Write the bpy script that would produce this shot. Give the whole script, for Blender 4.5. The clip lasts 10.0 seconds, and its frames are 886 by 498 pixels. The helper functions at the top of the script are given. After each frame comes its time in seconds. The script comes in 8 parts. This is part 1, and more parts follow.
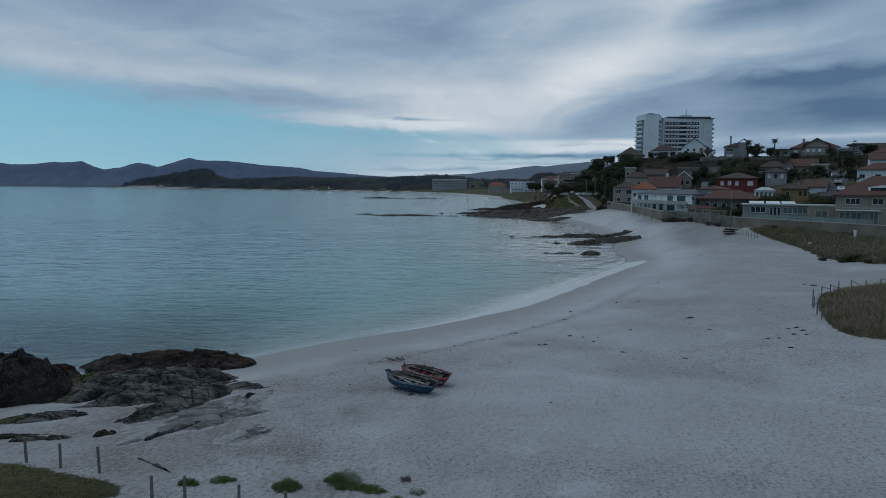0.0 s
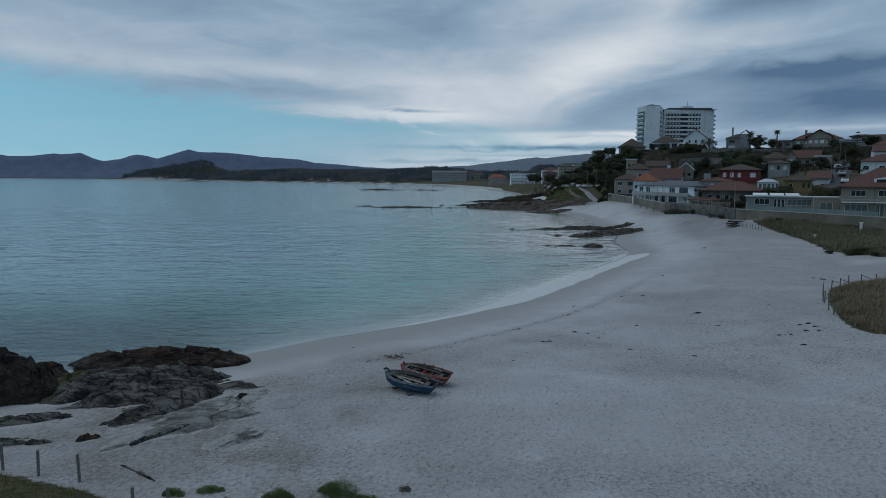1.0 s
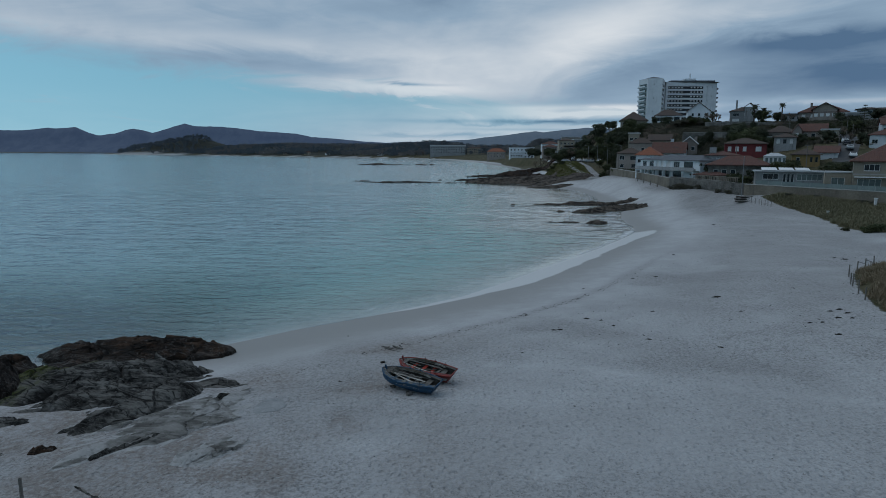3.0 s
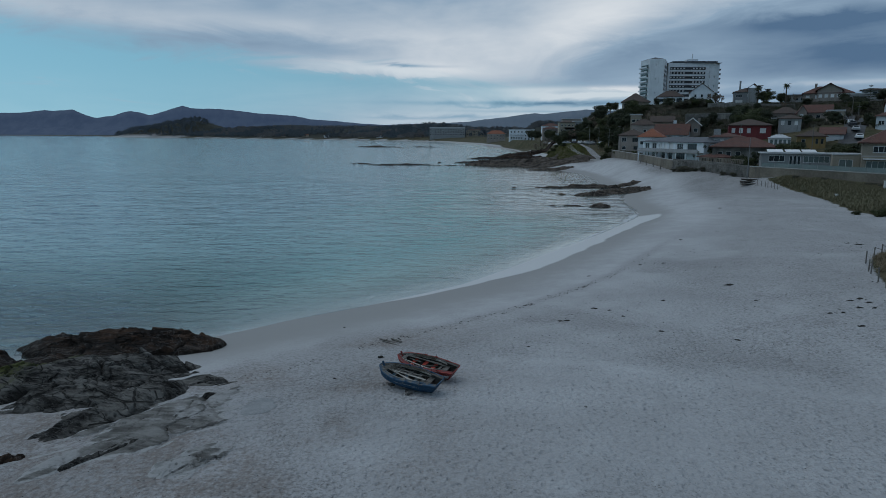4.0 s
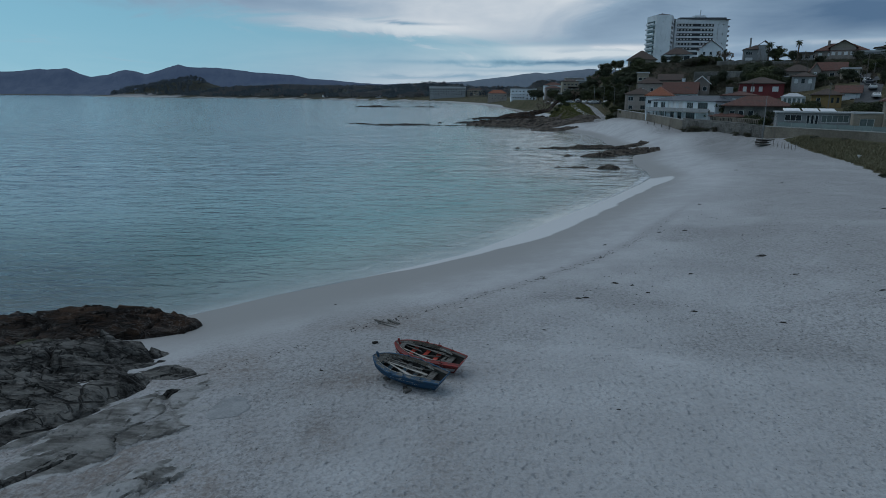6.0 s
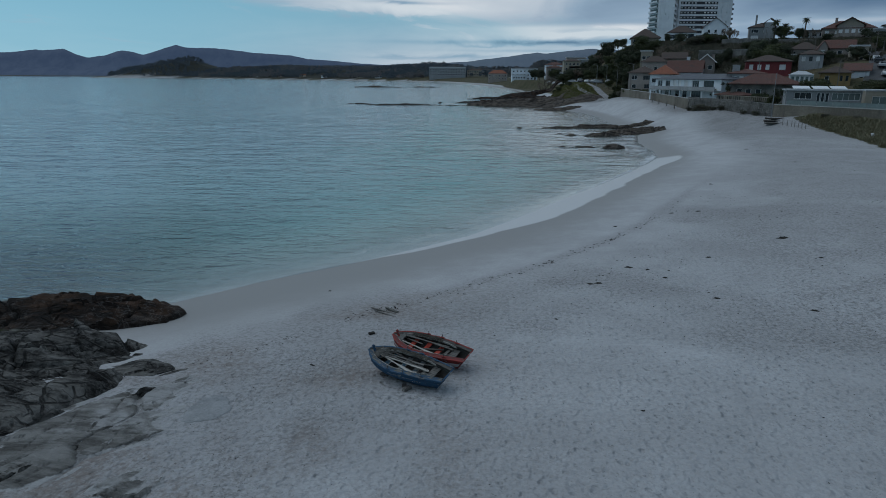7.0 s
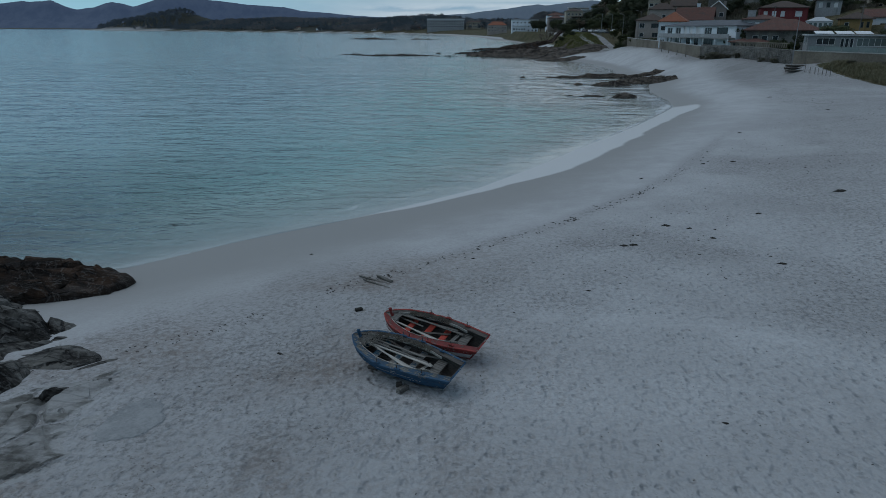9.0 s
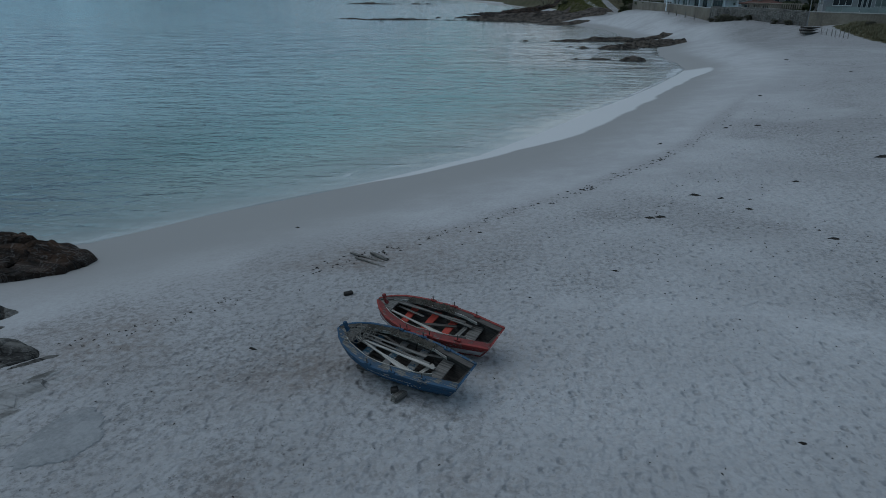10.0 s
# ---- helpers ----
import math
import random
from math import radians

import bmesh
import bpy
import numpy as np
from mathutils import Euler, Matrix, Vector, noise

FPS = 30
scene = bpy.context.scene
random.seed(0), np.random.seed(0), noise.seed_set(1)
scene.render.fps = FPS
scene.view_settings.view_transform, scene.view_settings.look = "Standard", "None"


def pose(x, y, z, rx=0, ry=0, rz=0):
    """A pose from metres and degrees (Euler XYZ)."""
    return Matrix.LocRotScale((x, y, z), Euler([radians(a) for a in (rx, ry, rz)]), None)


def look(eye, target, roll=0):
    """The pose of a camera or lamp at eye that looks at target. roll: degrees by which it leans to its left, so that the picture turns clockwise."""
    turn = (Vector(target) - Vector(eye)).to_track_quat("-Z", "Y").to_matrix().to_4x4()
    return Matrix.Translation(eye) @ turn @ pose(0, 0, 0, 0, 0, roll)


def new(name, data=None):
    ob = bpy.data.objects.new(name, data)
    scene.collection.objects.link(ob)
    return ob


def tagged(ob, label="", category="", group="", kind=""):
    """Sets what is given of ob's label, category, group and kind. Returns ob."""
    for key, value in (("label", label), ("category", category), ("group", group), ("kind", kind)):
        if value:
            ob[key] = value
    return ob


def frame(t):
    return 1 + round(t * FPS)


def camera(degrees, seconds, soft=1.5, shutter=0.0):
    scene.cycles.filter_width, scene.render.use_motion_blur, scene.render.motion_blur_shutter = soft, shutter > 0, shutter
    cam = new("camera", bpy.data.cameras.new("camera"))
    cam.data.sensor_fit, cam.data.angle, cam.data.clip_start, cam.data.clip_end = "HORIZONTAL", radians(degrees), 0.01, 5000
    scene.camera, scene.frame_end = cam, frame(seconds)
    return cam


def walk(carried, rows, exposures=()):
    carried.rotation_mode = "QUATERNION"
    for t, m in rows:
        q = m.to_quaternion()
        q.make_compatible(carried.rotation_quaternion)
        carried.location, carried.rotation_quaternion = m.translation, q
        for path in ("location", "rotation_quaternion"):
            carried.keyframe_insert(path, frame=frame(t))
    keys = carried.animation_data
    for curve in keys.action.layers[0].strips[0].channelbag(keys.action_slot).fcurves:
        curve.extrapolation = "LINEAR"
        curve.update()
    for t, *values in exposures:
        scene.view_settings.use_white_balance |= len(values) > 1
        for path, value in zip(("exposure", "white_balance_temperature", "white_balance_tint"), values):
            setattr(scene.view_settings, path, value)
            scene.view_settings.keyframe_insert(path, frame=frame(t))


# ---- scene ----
cam = camera(69.2, 10.0, soft=0.9)
PATH = [
    (0, (2.17, 4.674, 11.965), (2.041, 6.661, 11.774), 0.4),
    (0.5, (2.104, 5.37, 11.947), (1.975, 7.356, 11.745), 0.4),
    (1, (2.021, 6.129, 11.93), (1.893, 8.113, 11.714), 0.4),
    (1.5, (1.924, 6.939, 11.906), (1.798, 8.922, 11.675), 0.4),
    (2, (1.817, 7.787, 11.914), (1.692, 9.767, 11.664), 0.4),
    (2.5, (1.683, 8.679, 11.914), (1.56, 10.657, 11.643), 0.4),
    (4, (1.36, 11.671, 11.853), (1.241, 13.637, 11.506), 0.3),
    (4.5, (1.243, 12.71, 11.812), (1.124, 14.671, 11.435), 0.4),
    (5, (1.145, 13.791, 11.729), (1.027, 15.746, 11.323), 0.3),
    (5.5, (1.036, 14.886, 11.607), (0.919, 16.834, 11.171), 0.4),
    (7, (0.693, 18.25, 10.898), (0.577, 20.178, 10.379), 0.3),
    (7.5, (0.56, 19.449, 10.577), (0.446, 21.369, 10.028), 0.3),
    (8, (0.432, 20.698, 10.219), (0.32, 22.609, 9.641), 0.3),
    (8.5, (0.302, 21.978, 9.834), (0.193, 23.879, 9.225), 0.3),
    (9, (0.162, 23.311, 9.439), (0.055, 25.201, 8.792), 0.3),
    (9.5, (0.033, 24.696, 9.017), (-0.073, 26.571, 8.331), 0.3),
    (10, (-0.105, 26.088, 8.602), (-0.208, 27.945, 7.866), 0.3),
]
walk(cam, [(t, look(eye, target, roll)) for t, eye, target, roll in PATH])

# ---- world: a dusk sky, mostly overcast, with a clear blue gap low over the sea ----
world = bpy.data.worlds.new("dusk_sky")
scene.world = world
world.use_nodes = True


class Nodes:
    """Short hand for building node trees."""

    def __init__(self, tree):
        self.tree = tree
        tree.nodes.clear()

    def add(self, kind, ins=None):
        node = self.tree.nodes.new(kind)
        for slot, v in (ins or {}).items():
            self.put(node.inputs[slot], v)
        return node

    def attr(self, name):
        node = self.add("ShaderNodeAttribute")
        node.attribute_name = name
        return node.outputs["Fac"]

    def voronoi(self, vec, scale, smooth):
        node = self.add("ShaderNodeTexVoronoi")
        node.feature = "SMOOTH_F1"
        for slot, v in (("Vector", vec), ("Scale", scale), ("Smoothness", smooth)):
            self.put(node.inputs[slot], v)
        return node.outputs[0]

    def bands(self, vec, direction, profile, scale, dist):
        node = self.add("ShaderNodeTexWave", {"Vector": vec, "Scale": scale, "Distortion": dist, "Detail": 2.0})
        node.wave_type, node.bands_direction, node.wave_profile = "BANDS", direction, profile
        return node.outputs[1]

    def put(self, socket, v):
        if isinstance(v, bpy.types.NodeSocket):
            self.tree.links.new(v, socket)
        elif isinstance(v, bpy.types.Node):
            self.tree.links.new(v.outputs[0], socket)
        else:
            socket.default_value = v

    def m(self, op, a, b=0.0, c=0.0):
        node = self.add("ShaderNodeMath")
        node.operation = op
        for i, v in enumerate((a, b, c)):
            self.put(node.inputs[i], v)
        return node.outputs[0]

    def mix(self, f, a, b, blend="MIX"):
        node = self.add("ShaderNodeMix")
        node.data_type, node.blend_type = "RGBA", blend
        for i, v in ((0, f), (6, a), (7, b)):
            self.put(node.inputs[i], v)
        return node.outputs[2]

    def ramp(self, v, lo, hi, a=0.0, b=1.0, smooth=True):
        node = self.add("ShaderNodeMapRange")
        node.interpolation_type = "SMOOTHSTEP" if smooth else "LINEAR"
        for i, w in enumerate((v, lo, hi, a, b)):
            self.put(node.inputs[i], w)
        return node.outputs[0]

    def noise(self, vec, scale, detail=4.0, rough=0.55, dist=0.0):
        node = self.add("ShaderNodeTexNoise", ins={"Scale": scale, "Detail": detail, "Roughness": rough, "Distortion": dist})
        if vec is not None:
            self.put(node.inputs["Vector"], vec)
        return node.outputs[0]

    def noise_colour(self, vec, scale):
        node = self.add("ShaderNodeTexNoise", ins={"Vector": vec, "Scale": scale, "Detail": 3.0})
        return node.outputs["Color"]

    def vec(self, x, y, z=0.0):
        node = self.add("ShaderNodeCombineXYZ")
        for i, v in enumerate((x, y, z)):
            self.put(node.inputs[i], v)
        return node.outputs[0]


def rgb(r, g, b):
    return (r, g, b, 1.0)


SUN_ELEVATION, SUN_TURN = 62.0, -75.0


def build_sky():
    n = Nodes(world.node_tree)
    split = n.add("ShaderNodeSeparateXYZ", ins={0: n.add("ShaderNodeTexCoord").outputs["Generated"]})
    x, y, z = split.outputs
    az = n.m("ARCTAN2", x, y)
    el = n.m("ARCSINE", z)
    clear = n.add("ShaderNodeTexSky")
    clear.sky_type, clear.sun_disc = "NISHITA", False
    clear.sun_elevation, clear.sun_rotation = radians(SUN_ELEVATION), radians(SUN_TURN)
    clear.air_density, clear.dust_density, clear.ozone_density = 1.0, 0.2, 0.0
    n.put(clear.inputs[0], n.vec(x, y, n.m("MULTIPLY_ADD", z, 1.0, 0.22)))
    # streaks: long in azimuth, short in height, leaning a little
    lean = n.m("MULTIPLY_ADD", az, 0.05, el)
    low = n.noise(n.vec(n.m("MULTIPLY", az, 2.8), n.m("MULTIPLY", lean, 8.5), 3.7), 1.0, 5.0, 0.55, 0.8)
    fine = n.noise(n.vec(n.m("MULTIPLY", az, 6.0), n.m("MULTIPLY", el, 24.0), 1.3), 1.0, 6.0, 0.6, 1.1)
    thread = n.noise(n.vec(n.m("MULTIPLY", az, 5.0), n.m("MULTIPLY", n.m("MULTIPLY_ADD", az, -0.12, el), 75.0), 6.4), 1.0, 5.0, 0.6, 0.6)
    broad = n.noise(n.vec(n.m("MULTIPLY", az, 2.4), n.m("MULTIPLY", el, 5.0), 8.1), 1.0, 4.0, 0.55, 0.8)
    wa = n.m("MULTIPLY_ADD", n.m("SUBTRACT", low, 0.5), 0.12, az)
    we = n.m("MULTIPLY_ADD", n.m("SUBTRACT", fine, 0.5), 0.03, el)

    def blob(a, e, ra, re, tilt=0.0, power=1.0):
        """A soft patch of cloud at azimuth a and height e."""
        da = n.m("SUBTRACT", wa, a)
        de = n.m("SUBTRACT", n.m("SUBTRACT", we, e), n.m("MULTIPLY", da, tilt))
        q = n.m("ADD", n.m("POWER", n.m("ABSOLUTE", n.m("DIVIDE", da, ra)), 2.0), n.m("POWER", n.m("ABSOLUTE", n.m("DIVIDE", de, re)), 2.0))
        return n.m("MULTIPLY", n.m("EXPONENT", n.m("MULTIPLY", q, -1.0)), power)

    # cover: the edge of the cloud sheet drops from left to right
    edge = n.m("MULTIPLY_ADD", az, -0.1, 0.074)
    edge = n.m("ADD", edge, n.m("MULTIPLY", n.m("SUBTRACT", fine, 0.5), 0.09))
    cover = n.ramp(n.m("SUBTRACT", el, edge), -0.022, 0.026)
    cover = n.m("MAXIMUM", cover, n.m("MULTIPLY", n.ramp(az, -0.1, 0.12), 0.8))
    cover = n.m("MAXIMUM", cover, n.ramp(az, 0.12, 0.32))
    cover = n.m("MAXIMUM", cover, n.m("MULTIPLY", n.ramp(n.m("ADD", blob(-0.16, 0.098, 0.2, 0.012, -0.03), n.m("MULTIPLY", fine, 0.3)), 0.4, 0.8), 0.85))
    cover = n.m("MAXIMUM", cover, n.m("MULTIPLY", n.ramp(fine, 0.48, 0.72), 0.62))
    cover = n.m("MAXIMUM", cover, n.m("MULTIPLY", n.ramp(el, 0.12, 0.0), n.ramp(az, -0.5, -0.08, 0.3, 0.96)))
    tone = n.m("ADD", n.m("MULTIPLY", low, 0.5), n.m("MULTIPLY", fine, 0.3))
    tone = n.m("ADD", tone, n.m("MULTIPLY", n.m("SUBTRACT", thread, 0.5), 0.08))
    tone = n.m("ADD", tone, n.m("MULTIPLY", broad, 0.5))
    tone = n.m("SUBTRACT", tone, 0.2)
    tone = n.m("ADD", tone, n.m("MULTIPLY", n.ramp(el, 0.1, 0.01), n.ramp(az, -0.4, 0.0, 0.14, 0.35)))
    for spot in ((0.2, 0.21, 0.15, 0.055, 0.6, 0.3), (0.36, 0.205, 0.15, 0.024, 0.1, 0.26), (0.07, 0.15, 0.24, 0.045, 0.2, 0.3), (-0.45, 0.2, 0.25, 0.025, 0.05, 0.07), (0.07, 0.25, 0.13, 0.05, 0.3, 0.2),
                 (-0.15, 0.098, 0.17, 0.012, -0.03, 0.42), (0.14, 0.061, 0.15, 0.0065, 0.0, 0.42), (-0.4, 0.155, 0.4, 0.016, -0.02, 0.2),
                 (0.31, 0.29, 0.07, 0.05, 0.9, 0.3), (0.56, 0.074, 0.22, 0.006, 0.0, 0.2)):
        tone = n.m("ADD", tone, blob(*spot))
    for spot in ((0.47, 0.152, 0.14, 0.013, 0.02, 0.42), (0.42, 0.245, 0.22, 0.04, 0.1, 0.4), (0.08, 0.048, 0.15, 0.0028, 0.0, 0.34), (-0.03, 0.0285, 0.07, 0.0045, 0.0, 0.3), (-0.13, 0.105, 0.035, 0.0022, 0.0, 0.3), (-0.14, 0.0275, 0.05, 0.003, 0.0, 0.2),
                 (0.55, 0.11, 0.24, 0.045, 0.0, 0.42), (-0.14, 0.215, 0.14, 0.025, 0.05, 0.14), (0.22, 0.12, 0.1, 0.025, 0.3, 0.16), (-0.5, 0.25, 0.2, 0.03, 0.0, 0.1), (0.55, 0.05, 0.24, 0.025, 0.0, 0.16)):
        tone = n.m("SUBTRACT", tone, blob(*spot))
    drift = n.m("MULTIPLY_ADD", n.m("SUBTRACT", low, 0.5), 0.006, el)
    for a, e, ra, re, amount in ((0.1, 0.069, 0.17, 0.0042, 0.3), (0.2, 0.061, 0.1, 0.0028, 0.24), (0.08, 0.0495, 0.17, 0.0032, -0.34), (0.1, 0.037, 0.13, 0.002, -0.2), (0.5, 0.071, 0.2, 0.0038, 0.12), (0.46, 0.0565, 0.2, 0.003, -0.2), (-0.1, 0.103, 0.05, 0.0022, -0.3)):
        q = n.m("ADD", n.m("POWER", n.m("ABSOLUTE", n.m("DIVIDE", n.m("SUBTRACT", az, a), ra)), 2.0), n.m("POWER", n.m("ABSOLUTE", n.m("DIVIDE", n.m("SUBTRACT", drift, e), re)), 2.0))
        tone = n.m("MULTIPLY_ADD", n.m("EXPONENT", n.m("MULTIPLY", q, -1.0)), amount, tone)
    # the sky dims away from the light, over the land behind
    tone = n.m("SUBTRACT", tone, n.m("MULTIPLY", n.ramp(y, 0.2, -0.7), 0.06))
    cloud = n.add("ShaderNodeValToRGB", ins={0: tone})
    cr = cloud.color_ramp
    cr.elements[0].position, cr.elements[0].color = 0.0, rgb(0.085, 0.155, 0.26)
    cr.elements[1].position, cr.elements[1].color = 1.0, rgb(0.67, 0.715, 0.76)
    half = cr.elements.new(0.45)
    half.color = rgb(0.262, 0.37, 0.49)
    blue_part = n.add("ShaderNodeBackground", ins={0: n.mix(1.0, clear.outputs[0], rgb(0.8, 1.13, 0.95), "MULTIPLY"), 1: 0.106})
    cloud_part = n.add("ShaderNodeBackground", ins={0: cloud.outputs[0], 1: 1.0})
    n.add("ShaderNodeOutputWorld", ins={0: n.add("ShaderNodeMixShader", ins={0: cover, 1: blue_part, 2: cloud_part})})


build_sky()
sun = new("sun", bpy.data.lights.new("sun", "SUN"))
sun.data.energy, sun.data.angle, sun.data.color = 0.6, radians(60), (0.93, 0.97, 1.0)
# high ahead and to the left, behind the cloud
sun.matrix_world = look((80 * math.sin(radians(SUN_TURN)), 80 * math.cos(radians(SUN_TURN)), 80 * math.tan(radians(SUN_ELEVATION))), (0, 0, 0))

# ---- materials ----


def material(name):
    mat = bpy.data.materials.new(name)
    mat.use_nodes = True
    return mat, Nodes(mat.node_tree)


def finish(n, colour, rough=0.8, bump=None, strength=0.3, distance=0.02, metal=0.0, spec=0.4):
    p = n.add("ShaderNodeBsdfPrincipled", ins={"Base Color": colour, "Roughness": rough, "Metallic": metal, "Specular IOR Level": spec})
    if bump is not None:
        b = n.add("ShaderNodeBump", ins={"Strength": strength, "Distance": distance, "Height": bump})
        n.put(p.inputs["Normal"], b)
    n.add("ShaderNodeOutputMaterial", ins={0: p})


def surface(name, a, b, scale=1.0, rough=0.8, strength=0.3, distance=0.02, metal=0.0, stain=None, vary=0.12, spec=0.4):
    """A worn surface: two tones mixed at two scales, some stain, and fine relief."""
    mat, n = material(name)
    co = n.add("ShaderNodeTexCoord").outputs["Object"]
    big = n.noise(co, 0.35 * scale, 4.0, 0.6)
    small = n.noise(co, 6.0 * scale, 5.0, 0.65)
    f = n.ramp(n.m("ADD", n.m("MULTIPLY", big, 0.6), n.m("MULTIPLY", small, 0.4)), 0.36, 0.64)
    colour = n.mix(f, rgb(*a), rgb(*b))
    if stain:
        streak = n.noise(n.add("ShaderNodeMapping", ins={0: co, "Scale": (1.6 * scale, 1.6 * scale, 0.25 * scale)}), 1.0, 5.0, 0.7)
        colour = n.mix(n.ramp(streak, 0.52, 0.78, 0.0, 0.7), colour, rgb(*stain))
    rnd = n.add("ShaderNodeObjectInfo").outputs["Random"]
    colour = n.mix(1.0, colour, n.vec(*[n.ramp(rnd, 0.0, 1.0, 1.0 - vary, 1.0 + vary, False)] * 3), "MULTIPLY")
    finish(n, colour, rough, small, strength, distance, metal, spec)
    return mat


def wood(name, a, b, paint=None, worn=0.5, scale=1.0):
    """Weathered boards: grain along the object's x, with flaked paint where given."""
    mat, n = material(name)
    co = n.add("ShaderNodeTexCoord").outputs["Object"]
    grain = n.noise(n.add("ShaderNodeMapping", ins={0: co, "Scale": (2.0 * scale, 30.0 * scale, 30.0 * scale)}), 1.0, 5.0, 0.6)
    blot = n.noise(co, 5.0 * scale, 5.0, 0.65)
    colour = n.mix(n.ramp(grain, 0.3, 0.7), rgb(*a), rgb(*b))
    if paint:
        coat = n.mix(n.ramp(blot, 0.35, 0.7), rgb(*paint), rgb(*[0.6 * c for c in paint]))
        flake = n.ramp(n.m("ADD", n.m("MULTIPLY", blot, 0.7), n.m("MULTIPLY", grain, 0.3)), worn - 0.03, worn + 0.05)
        colour = n.mix(flake, coat, colour)
    finish(n, colour, 0.75, grain, 0.35, 0.01)
    return mat


def tile_roof(name, a, b, moss=(0.09, 0.085, 0.07)):
    mat, n = material(name)
    co = n.add("ShaderNodeTexCoord").outputs["Object"]
    wave = n.bands(co, "X", "SIN", 1.3, 0.6)
    rows = n.bands(co, "Z", "SAW", 1.6, 0.4)
    blot = n.noise(co, 0.8, 6.0, 0.7)
    grit = n.noise(co, 9.0, 3.0, 0.6)
    colour = n.mix(n.ramp(grit, 0.3, 0.7), rgb(*a), rgb(*b))
    colour = n.mix(n.ramp(blot, 0.48, 0.72, 0.0, 0.75), colour, rgb(*moss))
    finish(n, colour, 0.9, n.m("ADD", n.m("MULTIPLY", wave, 0.7), n.m("MULTIPLY", rows, 0.5)), 0.7, 0.08)
    return mat


def make_sand():
    """Ground: pale dry sand, darker and glossier where the sea wets it, a painted sheen at its lip, soil and turf
    inland.
    """
    mat, n = material("ground")
    pos = n.add("ShaderNodeNewGeometry").outputs["Position"]
    z = n.add("ShaderNodeSeparateXYZ", ins={0: pos}).outputs[2]
    veg = n.attr("veg")
    litter = n.attr("litter")
    rough_zone = n.attr("trodden")
    big = n.noise(pos, 0.07, 5.0, 0.6, 0.6)
    mid = n.noise(pos, 0.5, 5.0, 0.65)
    grit = n.noise(pos, 9.0, 4.0, 0.7)
    dry = n.mix(n.ramp(n.m("ADD", n.m("MULTIPLY", big, 0.6), n.m("MULTIPLY", mid, 0.4)), 0.38, 0.62), rgb(*SAND_A), rgb(*SAND_B))
    dry = n.mix(n.ramp(grit, 0.35, 0.75, 0.0, 0.4), dry, rgb(0.29, 0.275, 0.262))
    # broken shell, weed crumbs and trampled sand in drifts
    speck = n.noise(pos, 6.5, 3.0, 0.8)
    drift = n.m("MULTIPLY", litter, n.ramp(n.m("ADD", speck, n.m("MULTIPLY", mid, 0.35)), 0.66, 0.84))
    dry = n.mix(n.m("MULTIPLY", drift, 0.7), dry, rgb(0.15, 0.145, 0.142))
    dry = n.mix(n.m("MULTIPLY", litter, n.ramp(n.m("ADD", n.m("MULTIPLY", speck, 0.6), n.m("MULTIPLY", mid, 0.4)), 0.35, 0.62, 0.16, 0.5)), dry, rgb(0.2, 0.193, 0.19))
    # brown crumbs trampled into the sand below the rocks
    dirt = n.attr("dirt")
    dry = n.mix(n.m("MULTIPLY", dirt, n.ramp(n.m("ADD", n.m("MULTIPLY", n.noise(pos, 4.5, 4.0, 0.75), 0.6), n.m("MULTIPLY", mid, 0.4)), 0.4, 0.62, 0.14, 0.75)), dry, rgb(0.165, 0.132, 0.112))
    dots = n.m("MULTIPLY", n.ramp(n.noise(pos, 11.0, 2.0, 0.5), 0.62, 0.7), n.ramp(n.noise(pos, 0.45, 4.0, 0.65), 0.4, 0.6, 0.25, 1.0))
    dry = n.mix(n.m("MULTIPLY", n.m("MULTIPLY", dots, rough_zone), n.m("MULTIPLY_ADD", litter, 0.5, 0.3)), dry, rgb(0.11, 0.098, 0.09))
    # hollows of old treads, their shade put into the sand colour
    stride = n.add("ShaderNodeMapping", ins={0: n.mix(0.08, pos, n.noise_colour(pos, 2.2)), "Rotation": (0, 0, radians(14)), "Scale": (1.2, 1.0, 0.5)})
    tread = n.voronoi(stride, 3.9, 0.6)
    worn = n.ramp(n.noise(pos, 0.35, 4.0, 0.6), 0.3, 0.6, 0.45, 1.0)
    hollow = n.m("MULTIPLY", n.m("MULTIPLY", n.ramp(tread, 0.42, 0.04), worn), rough_zone)
    dry = n.mix(n.m("MULTIPLY", hollow, 0.07), dry, rgb(0.15, 0.142, 0.134))
    wobble = n.m("MULTIPLY_ADD", n.m("SUBTRACT", mid, 0.5), 0.18, z)
    wet = n.ramp(wobble, 1.0, 0.35)
    soak_sheen = n.ramp(n.m("MULTIPLY_ADD", n.m("SUBTRACT", mid, 0.5), 0.3, n.attr("sheet")), 0.38, 0.66)
    colour = n.mix(wet, dry, rgb(0.25, 0.242, 0.232))
    # sky sheen of the thin wet film, painted in as paler sand
    colour = n.mix(soak_sheen, colour, rgb(0.47, 0.47, 0.465))
    turf = n.mix(n.ramp(n.noise(pos, 0.9, 5.0, 0.7), 0.35, 0.65), rgb(0.05, 0.045, 0.024), rgb(0.115, 0.096, 0.058))
    turf = n.mix(n.ramp(n.noise(pos, 0.12, 4.0, 0.6), 0.4, 0.65, 0.0, 0.7), turf, rgb(0.035, 0.038, 0.016))
    edge = n.ramp(n.m("ADD", veg, n.m("MULTIPLY", n.m("SUBTRACT", n.noise(pos, 1.6, 5.0, 0.7), 0.5), 0.8)), 0.42, 0.6)
    colour = n.mix(edge, colour, turf)
    colour = n.mix(n.attr("wood"), colour, rgb(0.028, 0.03, 0.024))
    # dimples of old footprints
    warp = n.noise(stride, 4.2, 1.6, 0.5)
